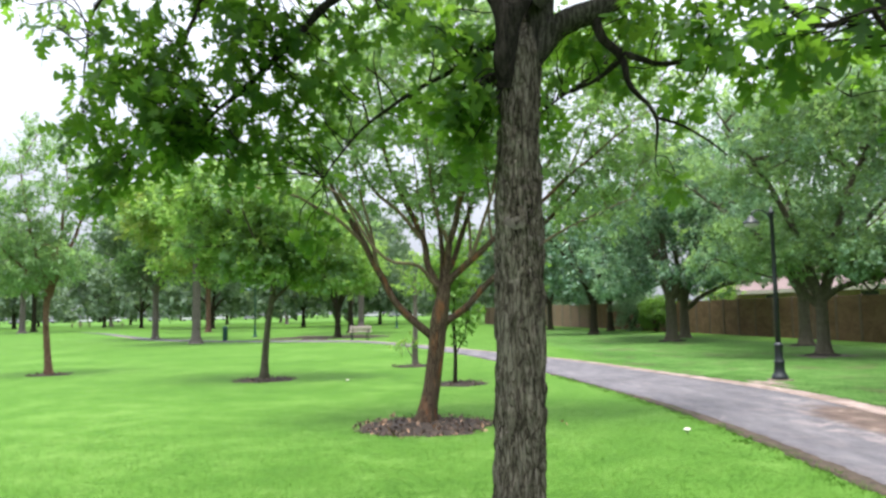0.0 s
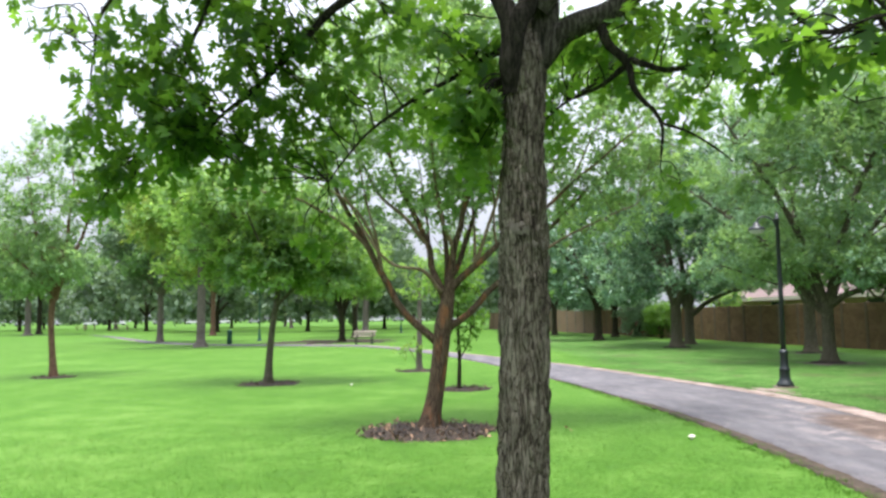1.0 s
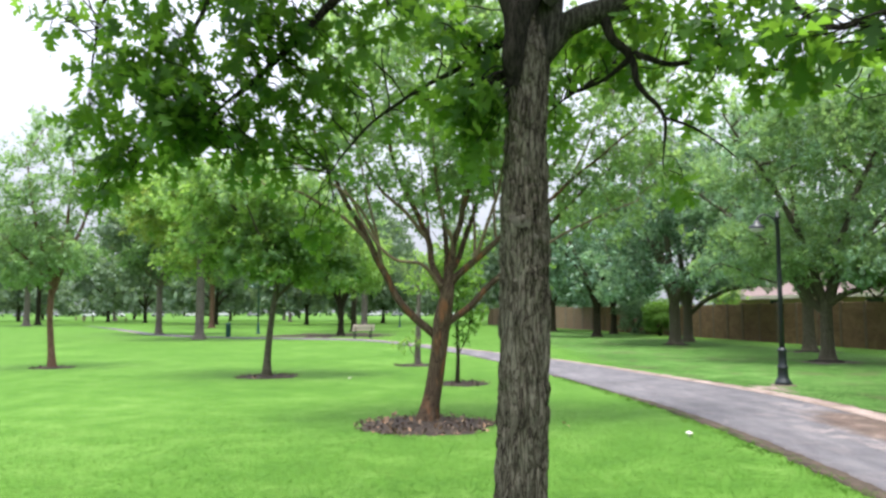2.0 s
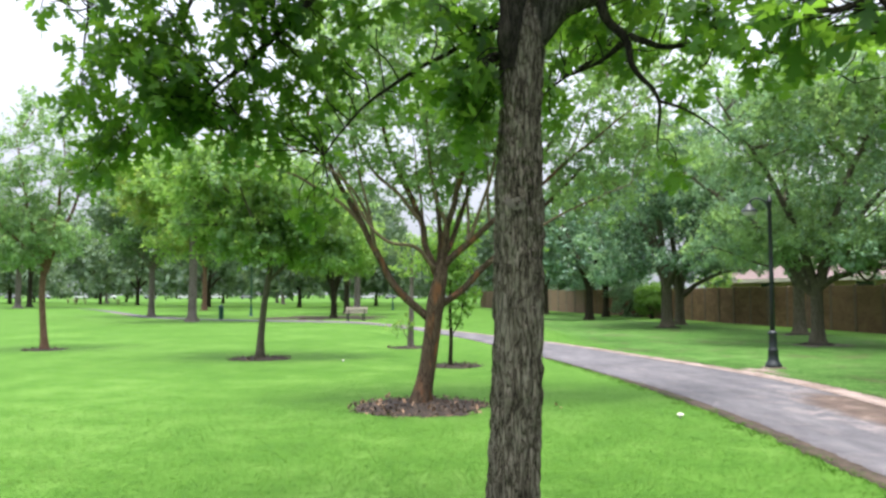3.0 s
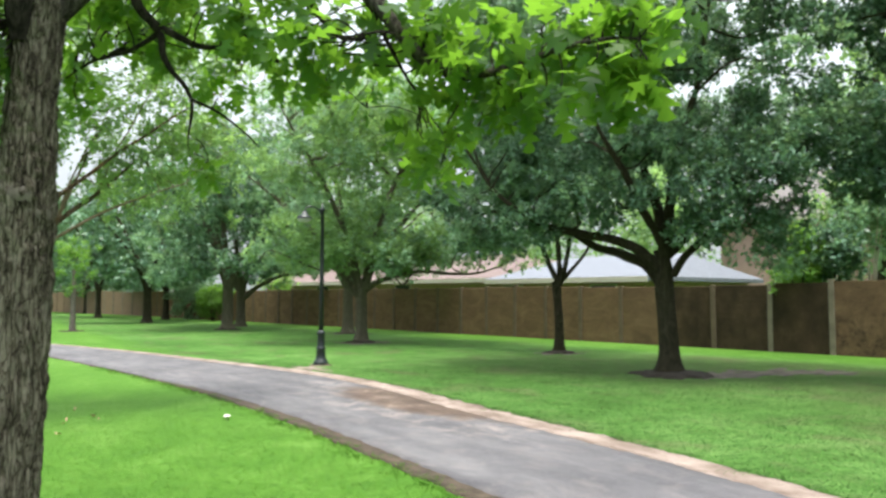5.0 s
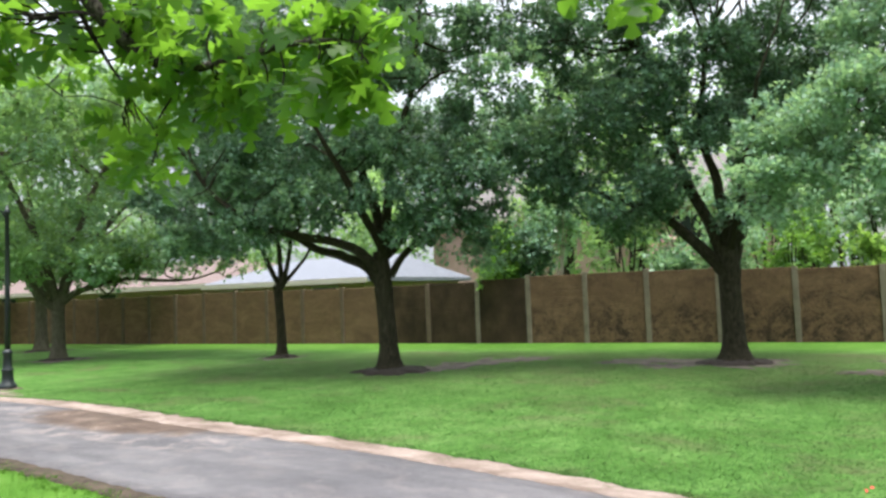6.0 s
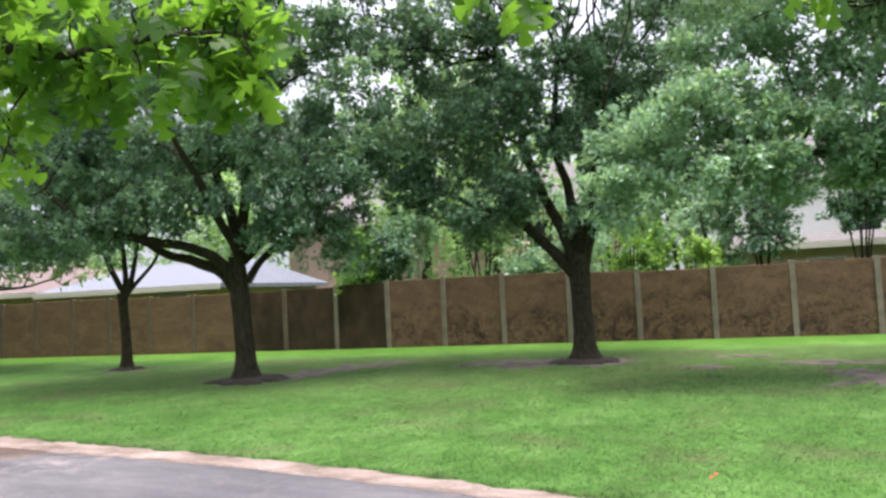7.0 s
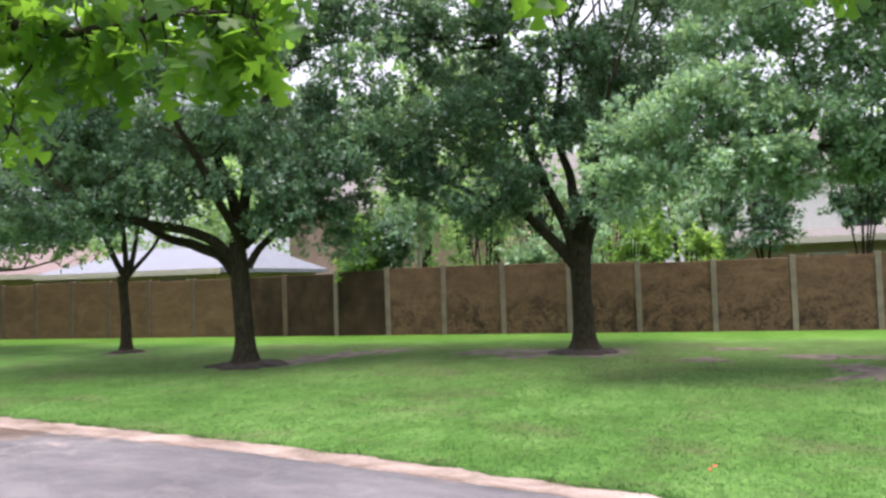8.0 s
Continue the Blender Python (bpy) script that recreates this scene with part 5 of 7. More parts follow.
FENCE_OAKS = "oaks along the fence"
round_tree("live_oak", (11.15, 22.6, 0), 21, 1.7, 0.2, 4.4, 2.6, 10.0, "live oak with low spreading limbs", BARK_GREY, LEAF_FEATHER, 400, 154, 0.148, 0.56, FENCE_OAKS, 4, LEAF_LIVE_LIGHT, skirt=2.55,
           limbs=[[(0, 0, 1.6, 0.11), (0.5, -0.5, 2.05, 0.09), (1.4, -1.3, 2.3, 0.07), (2.6, -2.1, 2.2, 0.045), (3.6, -2.7, 2.45, 0.025)],
                  [(0, 0, 1.4, 0.12), (-0.45, 0.1, 1.9, 0.1), (-0.9, 0.2, 2.7, 0.07), (-1.5, 0.3, 3.6, 0.04)]], extra=[(0.0, -0.8, 2.75, 1.0, 0.9, 0.35), (-1.2, -0.4, 2.8, 1.0, 0.9, 0.4), (-2.5, -0.2, 3.3, 1.1, 1.1, 0.5), (1.2, -1.2, 2.6, 1.0, 0.9, 0.35), (3.4, -2.6, 2.9, 1.3, 1.3, 0.6), (2.4, -1.9, 2.9, 1.2, 1.1, 0.55), (4.2, -3.2, 2.8, 1.0, 1.0, 0.5), (3.0, -2.2, 3.4, 1.4, 1.4, 0.7), (0.7, -0.9, 2.9, 0.9, 0.9, 0.55), (1.8, -1.5, 3.1, 1.1, 1.1, 0.6), (-1.2, -0.6, 3.1, 1.1, 1.1, 0.6)])
round_tree("live_oak", (13.3, 28.3, 0), 22, 1.9, 0.23, 4.6, 2.6, 10.5, "live oak with thick trunk and low limbs", BARK_GREY, LEAF_LIVE_LIGHT, 210, 140, 0.16, 0.62, FENCE_OAKS, 5, LEAF_FEATHER, skirt=2.6)
round_tree("live_oak", (10.15, 34.2, 0), 23, 1.8, 0.27, 4.6, 2.1, 10.0, "thick-trunked live oak with grey-green crown", BARK_GREY, LEAF_LIVE, 230, 126, 0.19, 0.62, FENCE_OAKS, 5, LEAF_LIVE_LIGHT, skirt=2.6)
round_tree("live_oak", (11.8, 37.6, 0), 24, 1.6, 0.24, 4.4, 2.1, 10.0, "live oak with a long low limb", BARK_GREY, LEAF_LIVE, 200, 112, 0.20, 0.62, FENCE_OAKS, 5, skirt=2.6,
           limbs=[[(0, 0, 1.3, 0.14), (0.7, -0.6, 2.0, 0.11), (1.6, -1.2, 2.5, 0.08), (2.8, -1.8, 2.7, 0.04)]])
for i, (x, y, r, top_z) in enumerate([(8.85, 45.2, 0.24, 6.6), (11.1, 51.0, 0.22, 6.8), (8.0, 57.5, 0.2, 6.5), (9.0, 72, 0.22, 7.2), (12.4, 62.0, 0.2, 7.0)]):
    round_tree("live_oak", (x, y, 0), 30 + i, 1.8, r, 4.3, 2.2, top_z + 3.0, "dark live oak in the row along the fence", BARK_LIVE, LEAF_LIVE, 110, 84, 0.31, 0.75, FENCE_OAKS, 4, skirt=2.5)

# ---- the branching elm in the mulch bed ----
E0 = (-0.27, 10.55, 0)
ELM_LIMBS = [
    [(0.14, 0.0, 1.12, 0.058), (0.04, 0.0, 1.25, 0.056), (-0.38, -0.03, 1.65, 0.050), (-0.61, -0.05, 2.04, 0.046), (-0.80, -0.08, 2.44, 0.042), (-1.0, -0.1, 2.79, 0.036), (-1.23, -0.15, 3.23, 0.028), (-1.55, -0.2, 4.0, 0.014)],
    [(0.27, 0.02, 1.66, 0.060), (0.16, 0.04, 1.95, 0.052), (0.05, 0.06, 2.19, 0.048), (0.02, 0.1, 2.5, 0.044), (-0.17, 0.15, 2.9, 0.038), (-0.36, 0.2, 3.38, 0.030), (-0.52, 0.25, 3.94, 0.020), (-0.6, 0.25, 4.8, 0.010)],
    [(0.30, 0.02, 1.85, 0.064), (0.32, 0.02, 2.1, 0.056), (0.37, -0.02, 2.42, 0.048), (0.49, -0.06, 2.73, 0.042), (0.54, -0.1, 3.13, 0.034), (0.67, -0.14, 3.68, 0.024), (0.75, -0.15, 4.6, 0.011)],
    [(0.20, 0.02, 1.25, 0.056), (0.30, 0.02, 1.38, 0.053), (0.63, 0.05, 1.59, 0.046), (0.95, 0.1, 1.94, 0.042), (1.35, 0.2, 2.40, 0.034), (1.83, 0.25, 2.83, 0.026), (2.48, 0.3, 3.41, 0.015), (3.0, 0.3, 3.8, 0.008)],
    [(0.29, 0.02, 1.78, 0.058), (0.40, 0.0, 1.98, 0.052), (0.64, -0.05, 2.18, 0.046), (0.96, -0.1, 2.45, 0.040), (1.44, -0.15, 2.79, 0.030), (2.16, -0.2, 3.42, 0.018), (2.9, -0.2, 4.05, 0.009)],
    [(0.26, 0.05, 1.80, 0.046), (0.24, 0.25, 2.2, 0.040), (0.22, 0.4, 2.8, 0.032), (0.12, 0.5, 3.6, 0.022), (0.0, 0.55, 4.6, 0.010)],
    [(0.33, 0.0, 2.05, 0.042), (0.5, 0.3, 2.5, 0.036), (0.75, 0.5, 3.1, 0.028), (0.95, 0.6, 3.8, 0.018), (1.1, 0.7, 4.6, 0.009)],
    [(0.20, -0.02, 1.85, 0.030), (-0.05, -0.2, 2.10, 0.026), (-0.45, -0.3, 2.18, 0.022), (-0.8, -0.4, 2.6, 0.018), (-1.1, -0.45, 3.2, 0.010)],
    [(-0.80, -0.08, 2.44, 0.030), (-1.25, -0.2, 2.86, 0.024), (-1.8, -0.3, 3.12, 0.018), (-2.7, -0.4, 3.25, 0.008)],
    [(-0.61, -0.05, 2.04, 0.024), (-0.75, -0.3, 2.6, 0.020), (-1.1, -0.5, 3.1, 0.015), (-1.9, -0.6, 3.5, 0.007)],
    [(0.02, 0.1, 2.5, 0.032), (-0.3, 0.0, 2.85, 0.026), (-0.75, -0.1, 3.35, 0.020), (-1.1, -0.1, 4.1, 0.010)],
    [(0.37, -0.02, 2.42, 0.032), (0.22, -0.15, 2.85, 0.027), (0.10, -0.2, 3.4, 0.020), (0.12, -0.2, 4.4, 0.009)],
    [(0.64, -0.05, 2.18, 0.030), (0.85, -0.2, 2.7, 0.025), (1.0, -0.3, 3.3, 0.018), (1.25, -0.35, 4.2, 0.009)],
    [(0.95, 0.1, 1.94, 0.026), (1.4, 0.0, 2.25, 0.022), (2.0, -0.05, 2.62, 0.016), (2.9, -0.1, 3.0, 0.008)],
    [(1.35, 0.2, 2.40, 0.022), (1.6, 0.3, 2.95, 0.018), (1.9, 0.4, 3.7, 0.010)],
]
fan = random.Random(77)
for host in list(ELM_LIMBS[:7]) * 2:
    x, y, z, r = host[fan.randrange(2, len(host) - 1)]
    a, rise = fan.uniform(0, 6.283), fan.uniform(0.9, 1.7)
    reach = fan.uniform(0.25, 0.7)
    ELM_LIMBS.append([(x, y, z, 0.55 * r)] + [(x + reach * t * math.cos(a) + 0.25 * t * x, y + reach * t * math.sin(a), z + rise * t ** 0.9, 0.55 * r * (1 - 0.75 * t)) for t in (0.3, 0.65, 1.0)])
make_tree("elm_tree", E0, [(0, 0, -0.05, 0.142), (0.05, 0, 0.25, 0.118), (0.10, 0, 0.5, 0.112), (0.17, 0.0, 1.0, 0.112), (0.21, 0.01, 1.37, 0.120), (0.28, 0.02, 1.72, 0.098), (0.31, 0.03, 2.0, 0.066)],
          ELM_LIMBS,
          [(0.1, 0, 4.4, 1.9, 1.8, 0.7), (0.1, 0.3, 3.2, 1.0, 1.0, 0.5), (-0.9, 0.1, 3.2, 0.8, 0.8, 0.3), (-1.0, -0.2, 3.9, 0.9, 1.0, 0.4), (1.4, 0, 3.9, 1.4, 1.4, 0.6), (0.6, 0.2, 3.5, 0.8, 0.9, 0.45), (0.2, 0, 5.6, 1.9, 1.7, 0.8), (1.8, 0, 5.2, 1.3, 1.2, 0.6), (2.3, 0.1, 3.3, 0.8, 0.8, 0.4), (2.7, 0.1, 4.1, 1.0, 1.0, 0.6), (3.3, 0.1, 3.5, 0.7, 0.8, 0.4), (2.6, 0.2, 2.8, 0.8, 0.7, 0.35), (-1.1, 0, 5.0, 1.0, 1.1, 0.5), (-1.9, -0.3, 3.4, 0.6, 0.6, 0.2), (3.4, 0.2, 4.9, 1.1, 1.0, 0.6), (0.6, 0.1, 6.6, 1.6, 1.5, 0.7)],
          "vase-shaped elm with peeling reddish bark and feathery leaves", puffs=760, per=84, puff_r=0.36, leaf=0.075, bark=BARK_RED, leaves=LEAF_ELM, second=LEAF_FEATHER, seed=51, twig=0.008, flare=1.22, shell=0.15, up=0.3, droop=0.35, bough=0.016, rise=0.3, twig_bark=BARK_TWIG)

# ---- the young tree with a lime-green crown ----
make_tree("young_oak", (-4.17, 17.9, 0), [(0, 0, -0.05, 0.10), (0.02, 0, 0.5, 0.080), (0.08, 0, 1.2, 0.072), (0.16, 0, 1.75, 0.070), (0.22, 0, 2.3, 0.060), (0.1, 0, 3.2, 0.06), (-0.1, 0, 4.2, 0.04)],
          [[(0.16, 0, 1.75, 0.045), (0.45, 0, 2.1, 0.04), (0.9, 0, 2.5, 0.028), (1.4, 0.1, 2.9, 0.012)],
           [(0.2, 0, 2.2, 0.05), (-0.3, 0.1, 2.7, 0.04), (-1.0, 0.1, 3.4, 0.03), (-1.9, 0.1, 3.9, 0.015)],
           [(0.15, 0, 2.9, 0.045), (-0.5, -0.2, 3.7, 0.032), (-1.3, -0.3, 4.3, 0.02), (-2.2, -0.3, 4.5, 0.01)],
           [(0.1, 0, 3.1, 0.04), (0.6, -0.2, 3.6, 0.03), (1.1, -0.3, 4.1, 0.015)],
           [(0.1, 0, 2.6, 0.04), (0.2, 0.8, 3.2, 0.03), (0.2, 1.4, 3.9, 0.015)],
           [(0.1, 0, 2.6, 0.04), (0.0, -0.8, 3.2, 0.03), (-0.2, -1.4, 3.9, 0.015)]],
          [(-0.6, 0, 2.5, 0.8, 0.9, 0.35), (0.3, 0, 2.6, 0.9, 0.9, 0.35), (1.3, 0, 2.4, 0.8, 0.9, 0.35), (1.9, 0, 2.6, 0.7, 0.8, 0.35), (0.9, -0.3, 3.3, 0.9, 0.9, 0.4), (1.3, 0, 3.4, 1.2, 1.2, 0.6), (1.75, 0, 2.75, 0.8, 0.9, 0.45), (0.6, 0, 3.9, 1.3, 1.3, 0.7), (-0.6, 0, 2.95, 0.9, 0.9, 0.5), (0.5, -0.5, 2.75, 0.9, 0.7, 0.4), (-1.7, 0, 4.3, 1.3, 1.3, 0.9), (-0.6, 0, 4.4, 1.5, 1.5, 1.1), (0.5, 0, 3.2, 1.1, 1.2, 0.6), (1.1, 0, 2.75, 0.8, 0.8, 0.45), (-0.5, 0, 3.3, 1.2, 1.3, 0.6), (-1.3, 0, 3.2, 0.9, 1.0, 0.5), (0.3, 0, 4.2, 1.0, 1.2, 0.8)],
          "young tree with slim trunk and yellow-green crown in mulch", puffs=270, per=98, puff_r=0.36, leaf=0.14, bark=BARK_GREY, leaves=LEAF_LIME, second=LEAF_FEATHER, seed=52, flare=1.4, shell=0.25, droop=0.45)

# ---- the reddish trunk on the open lawn ----
make_tree("elm_tree", (-10.62, 20.78, 0), [(0, 0, -0.05, 0.105), (-0.06, 0, 0.6, 0.085), (-0.12, 0, 1.4, 0.076), (-0.1, 0, 2.05, 0.08), (0.0, 0, 2.7, 0.06)],
          [[(-0.1, 0, 2.0, 0.07), (0.3, 0, 3.0, 0.055), (0.8, 0.1, 4.3, 0.035), (1.2, 0.1, 5.6, 0.015)],
           [(-0.05, 0, 2.3, 0.07), (-0.4, 0, 3.3, 0.05), (-0.7, -0.1, 4.6, 0.03), (-0.9, -0.1, 5.8, 0.012)],
           [(-0.08, 0, 2.2, 0.04), (-0.5, -0.3, 2.8, 0.03), (-1.0, -0.5, 3.3, 0.015)],
           [(0.0, 0, 2.6, 0.06), (0.1, 0.3, 3.9, 0.045), (0.2, 0.4, 5.4, 0.015)]],
          [(-1.0, -0.2, 2.7, 0.9, 0.9, 0.4), (-0.3, -0.3, 2.5, 0.7, 0.7, 0.35), (0.5, -0.1, 2.8, 0.7, 0.8, 0.4), (-0.5, 0, 4.7, 1.3, 1.4, 1.5), (-1.1, -0.3, 3.5, 0.9, 0.9, 0.6), (0.8, 0, 5.0, 0.8, 1.0, 1.2), (0.1, 0, 3.2, 1.0, 1.1, 0.6), (-0.3, 0, 6.2, 0.9, 1.0, 0.7)],
          "feathery elm with slim orange-brown trunk on the lawn", puffs=210, per=84, puff_r=0.42, leaf=0.11, bark=BARK_ORANGE, leaves=LEAF_FEATHER, second=None, seed=53, flare=1.3, shell=0.2, up=0.4, droop=0.5)

# ---- saplings ----
make_tree("sapling", (0.22, 16.0, 0), [(0, 0, -0.02, 0.045), (0.02, 0, 0.6, 0.038), (0.0, 0, 1.3, 0.03), (0.03, 0, 2.4, 0.018)], [[(0.0, 0, 0.5, 0.014), (0.2, 0, 1.0, 0.011), (0.3, 0, 1.7, 0.006)], [(0.0, 0, 1.3, 0.015), (-0.35, 0, 1.8, 0.01), (-0.6, 0.1, 2.4, 0.006)], [(0.0, 0, 1.4, 0.014), (0.4, 0, 2.0, 0.01), (0.6, 0, 2.5, 0.005)]],
          [(0.1, 0, 2.1, 0.75, 0.75, 0.6), (0.35, 0, 1.25, 0.4, 0.4, 0.35), (-0.3, 0, 2.2, 0.5, 0.5, 0.4), (0.2, 0, 2.8, 0.5, 0.5, 0.4)], "bright green sapling in a mulch ring", puffs=60, per=45, puff_r=0.22, leaf=0.12, bark=BARK_LIVE, leaves=LEAF_BRIGHT, seed=54, twig=0.006, flare=1.2, shell=0.2)
make_tree("sapling", (-0.8, 21.5, 0), [(0, 0, -0.02, 0.09), (0.0, 0, 0.5, 0.08), (0.02, 0, 1.2, 0.07), (0.02, 0, 2.6, 0.04)], [[(0, 0, 0.1, 0.015), (-0.2, 0, 0.5, 0.01), (-0.35, 0, 0.8, 0.006)], [(0, 0, 1.8, 0.03), (0.4, 0, 2.4, 0.02), (0.7, 0, 3.0, 0.01)]],
          [(-0.25, 0, 0.55, 0.25, 0.25, 0.3), (0.1, 0, 2.7, 0.9, 0.9, 0.7)], "thin grey sapling with basal shoots in mulch", puffs=46, per=40, puff_r=0.25, leaf=0.11, bark=BARK_PINE, leaves=LEAF_LIME, seed=55, twig=0.006, flare=1.2, shell=0.2)
make_tree("sapling", (4.05, 35.7, 0), [(0, 0, -0.02, 0.13), (0.0, 0, 0.6, 0.12), (0.0, 0, 1.3, 0.11), (0.0, 0, 2.6, 0.06)], [[(0, 0, 1.2, 0.03), (-0.2, 0, 1.5, 0.02), (-0.4, 0, 1.7, 0.01)], [(0, 0, 1.4, 0.03), (0.3, 0, 1.7, 0.02), (0.5, 0, 1.9, 0.01)]],
          [(-0.1, 0, 1.75, 0.6, 0.6, 0.3), (0, 0, 3.0, 1.0, 1.0, 0.8)], "thin grey trunk with a tuft of yellow-green leaves", puffs=40, per=40, puff_r=0.3, leaf=0.15, bark=BARK_PINE, leaves=LEAF_BRIGHT, seed=56, twig=0.008, flare=1.2, shell=0.2)

# ---- trees across the lawn ----
round_tree("lawn_oak", (-6.57, 47.9, 0), 61, 1.7, 0.21, 3.3, 2.2, 7.0, "round lime-green tree beside the bench", BARK_LIVE, LEAF_LIME, 110, 180, 0.20, 0.6, "trees across the lawn", 5)
round_tree("pine_tree", (-13.5, 42.0, 0), 62, 5.0, 0.24, 4.6, 3.0, 10.5, "tall pine with straight grey trunk", BARK_PINE, LEAF_LIME, 200, 112, 0.25, 0.8, "trees across the lawn", 6, LEAF_YELLOW, shell=0.3)
round_tree("pine_tree", (-19.1, 51.0, 0), 63, 3.2, 0.22, 5.2, 2.8, 10.5, "pine with grey-brown trunk beside the path", BARK_PINE, LEAF_WOOD, 150, 98, 0.34, 0.9, "trees across the lawn", 6, LEAF_FEATHER, shell=0.3)
round_tree("pine_tree", (-22.0, 72.0, 0), 64, 4.0, 0.24, 5.5, 3.2, 11.0, "pine with orange-brown trunk on the lawn", BARK_ORANGE, LEAF_WOOD, 110, 84, 0.36, 0.9, "trees across the lawn", 5)
round_tree("pine_tree", (-7.0, 58.0, 0), 65, 4.0, 0.2, 5.0, 3.0, 10.0, "dark-trunked tree behind the bench", BARK_LIVE, LEAF_WOOD, 110, 84, 0.35, 0.8, "trees across the lawn", 5)
round_tree("pine_tree", (-7.9, 74.0, 0), 66, 5.0, 0.32, 6.0, 3.2, 12.5, "pine with thick grey trunk on the lawn", BARK_PINE, LEAF_WOOD, 110, 84, 0.38, 0.9, "trees across the lawn", 5)
round_tree("pine_tree", (-46, 84, 0), 67, 4.5, 0.34, 5.5, 4.0, 13.0, "large pine with grey trunk across the lawn", BARK_PINE, LEAF_WOOD, 110, 84, 0.45, 1.1, "trees across the lawn", 6, LEAF_FEATHER)
round_tree("pine_tree", (-49, 92, 0), 68, 4.5, 0.30, 5.5, 4.0, 13.0, "large dark pine across the lawn", BARK_LIVE, LEAF_WOOD, 110, 84, 0.45, 1.1, "trees across the lawn", 6)

far_a = round_tree("far_tree", (-42, 107, 0), 71, 2.2, 0.26, 7.0, 2.0, 13.0, "dark broad tree far across the lawn", BARK_LIVE, LEAF_WOOD, 58, 42, 0.95, 1.4, "far trees", 4, twigs=False, skirt=2.6)
far_b = round_tree("far_tree", (-30, 98, 0), 72, 2.4, 0.28, 7.0, 2.2, 15.0, "tall grey-green tree far across the lawn", BARK_PINE, LEAF_WOOD, 58, 42, 0.95, 1.4, "far trees", 4, twigs=False, skirt=2.8)
far_c = round_tree("far_tree", (-8.3, 101, 0), 73, 2.0, 0.24, 6.0, 1.9, 10.0, "low round tree far across the lawn", BARK_LIVE, LEAF_WOOD, 58, 42, 0.95, 1.3, "far trees", 4, twigs=False, skirt=2.4)
rng = random.Random(5)
for i, (x, y) in enumerate([(3, 92), (-11, 92), (-16, 88), (-27, 90), (8, 86), (0, 112), (-13, 122), (-24, 118), (-36, 128), (-52, 118), (-58, 134), (-68, 122), (-76, 136), (-84, 118), (-66, 100), (-92, 132), (-30, 142), (-18, 146), (-6, 138), (6, 128), (-44, 146), (-61, 150), (-100, 150), (-80, 152), (14, 112), (-72, 92)]):
    copy_thing((far_a, far_b, far_c)[i % 3], pose(x, y, 0, 0, 0, rng.uniform(0, 360)))

# ---- far woods that close the view ----
def woods(name, places, seed, label, leaf=1.2, per=620, leaves=LEAF_WOOD):
    rg = np.random.default_rng(seed)
    chunks, trunks = [], []
    for x, y, h, w in places:
        n = per
        d = rg.normal(0, 1, (n, 3))
        d /= np.linalg.norm(d, axis=1)[:, None]
        q = rg.random(n) ** 0.4
        pos = np.array((x, y, h * 0.54)) + d * q[:, None] * np.array((w, w, h * 0.50)) * (0.8 + 0.3 * np.sin(5 * d[:, :1] + x))
        chunks.append(scatter(rhomb(), pos, leaf * (0.6 + 0.8 * rg.random(n)), d, rg, 0.7))
        line = [(x, y, -0.1), (x + 0.1, y, h * 0.3), (x, y, h * 0.7)]
        trunks.append(tube_arrays(line, [0.35, 0.28, 0.15], 7))
    v, f = join_arrays(chunks)
    top = holder(name, (0, 0, 0), label, "woods", kind="stuff")
    link("foliage", mesh_arrays("foliage", v, f), leaves, top, smooth=False)
    v, f = join_arrays(trunks)
    link("trunks", mesh_arrays("trunks", v, f), BARK_LIVE, top)


rg = random.Random(8)
woods("far_woods", [(1.4 * x + rg.uniform(-4, 4), 300 + rg.uniform(-10, 25), rg.uniform(15, 25), rg.uniform(9, 13)) for x in range(-170, 60, 9)], 81, "hazy line of woods beyond the park", 1.7)
woods("far_hedge", [(1.4 * x + rg.uniform(-3, 3), 275 + rg.uniform(-4, 4), rg.uniform(5, 9), rg.uniform(5, 7)) for x in range(-170, 60, 6)], 83, "low hazy shrubs along the far edge of the park", 1.4, 380)
woods("garden_trees", [(*along(s, d)[:2], h, w) for s, d, h, w in [(-14, 9, 10, 3.8), (-11, 26, 14, 5), (-3, 25, 14, 5), (4.8, 11, 11, 3.2), (5, 29, 14, 5.5), (13, 30, 14, 5.5), (22, 30, 13, 5.5), (26, 14, 10, 3.2), (31, 22, 13, 5), (40, 22, 13, 5), (50, 10, 11, 4), (54, 20, 12, 5), (62, 14, 11, 5), (-20, 14, 12, 4.5), (70, 18, 12, 5.5), (10.5, 8, 14, 4.0), (14, 10, 14, 3.6), (-5, 5.5, 8, 2.4)]], 82,
      "leafy garden trees behind the fence", 0.36, 2600, LEAF_FEATHER)


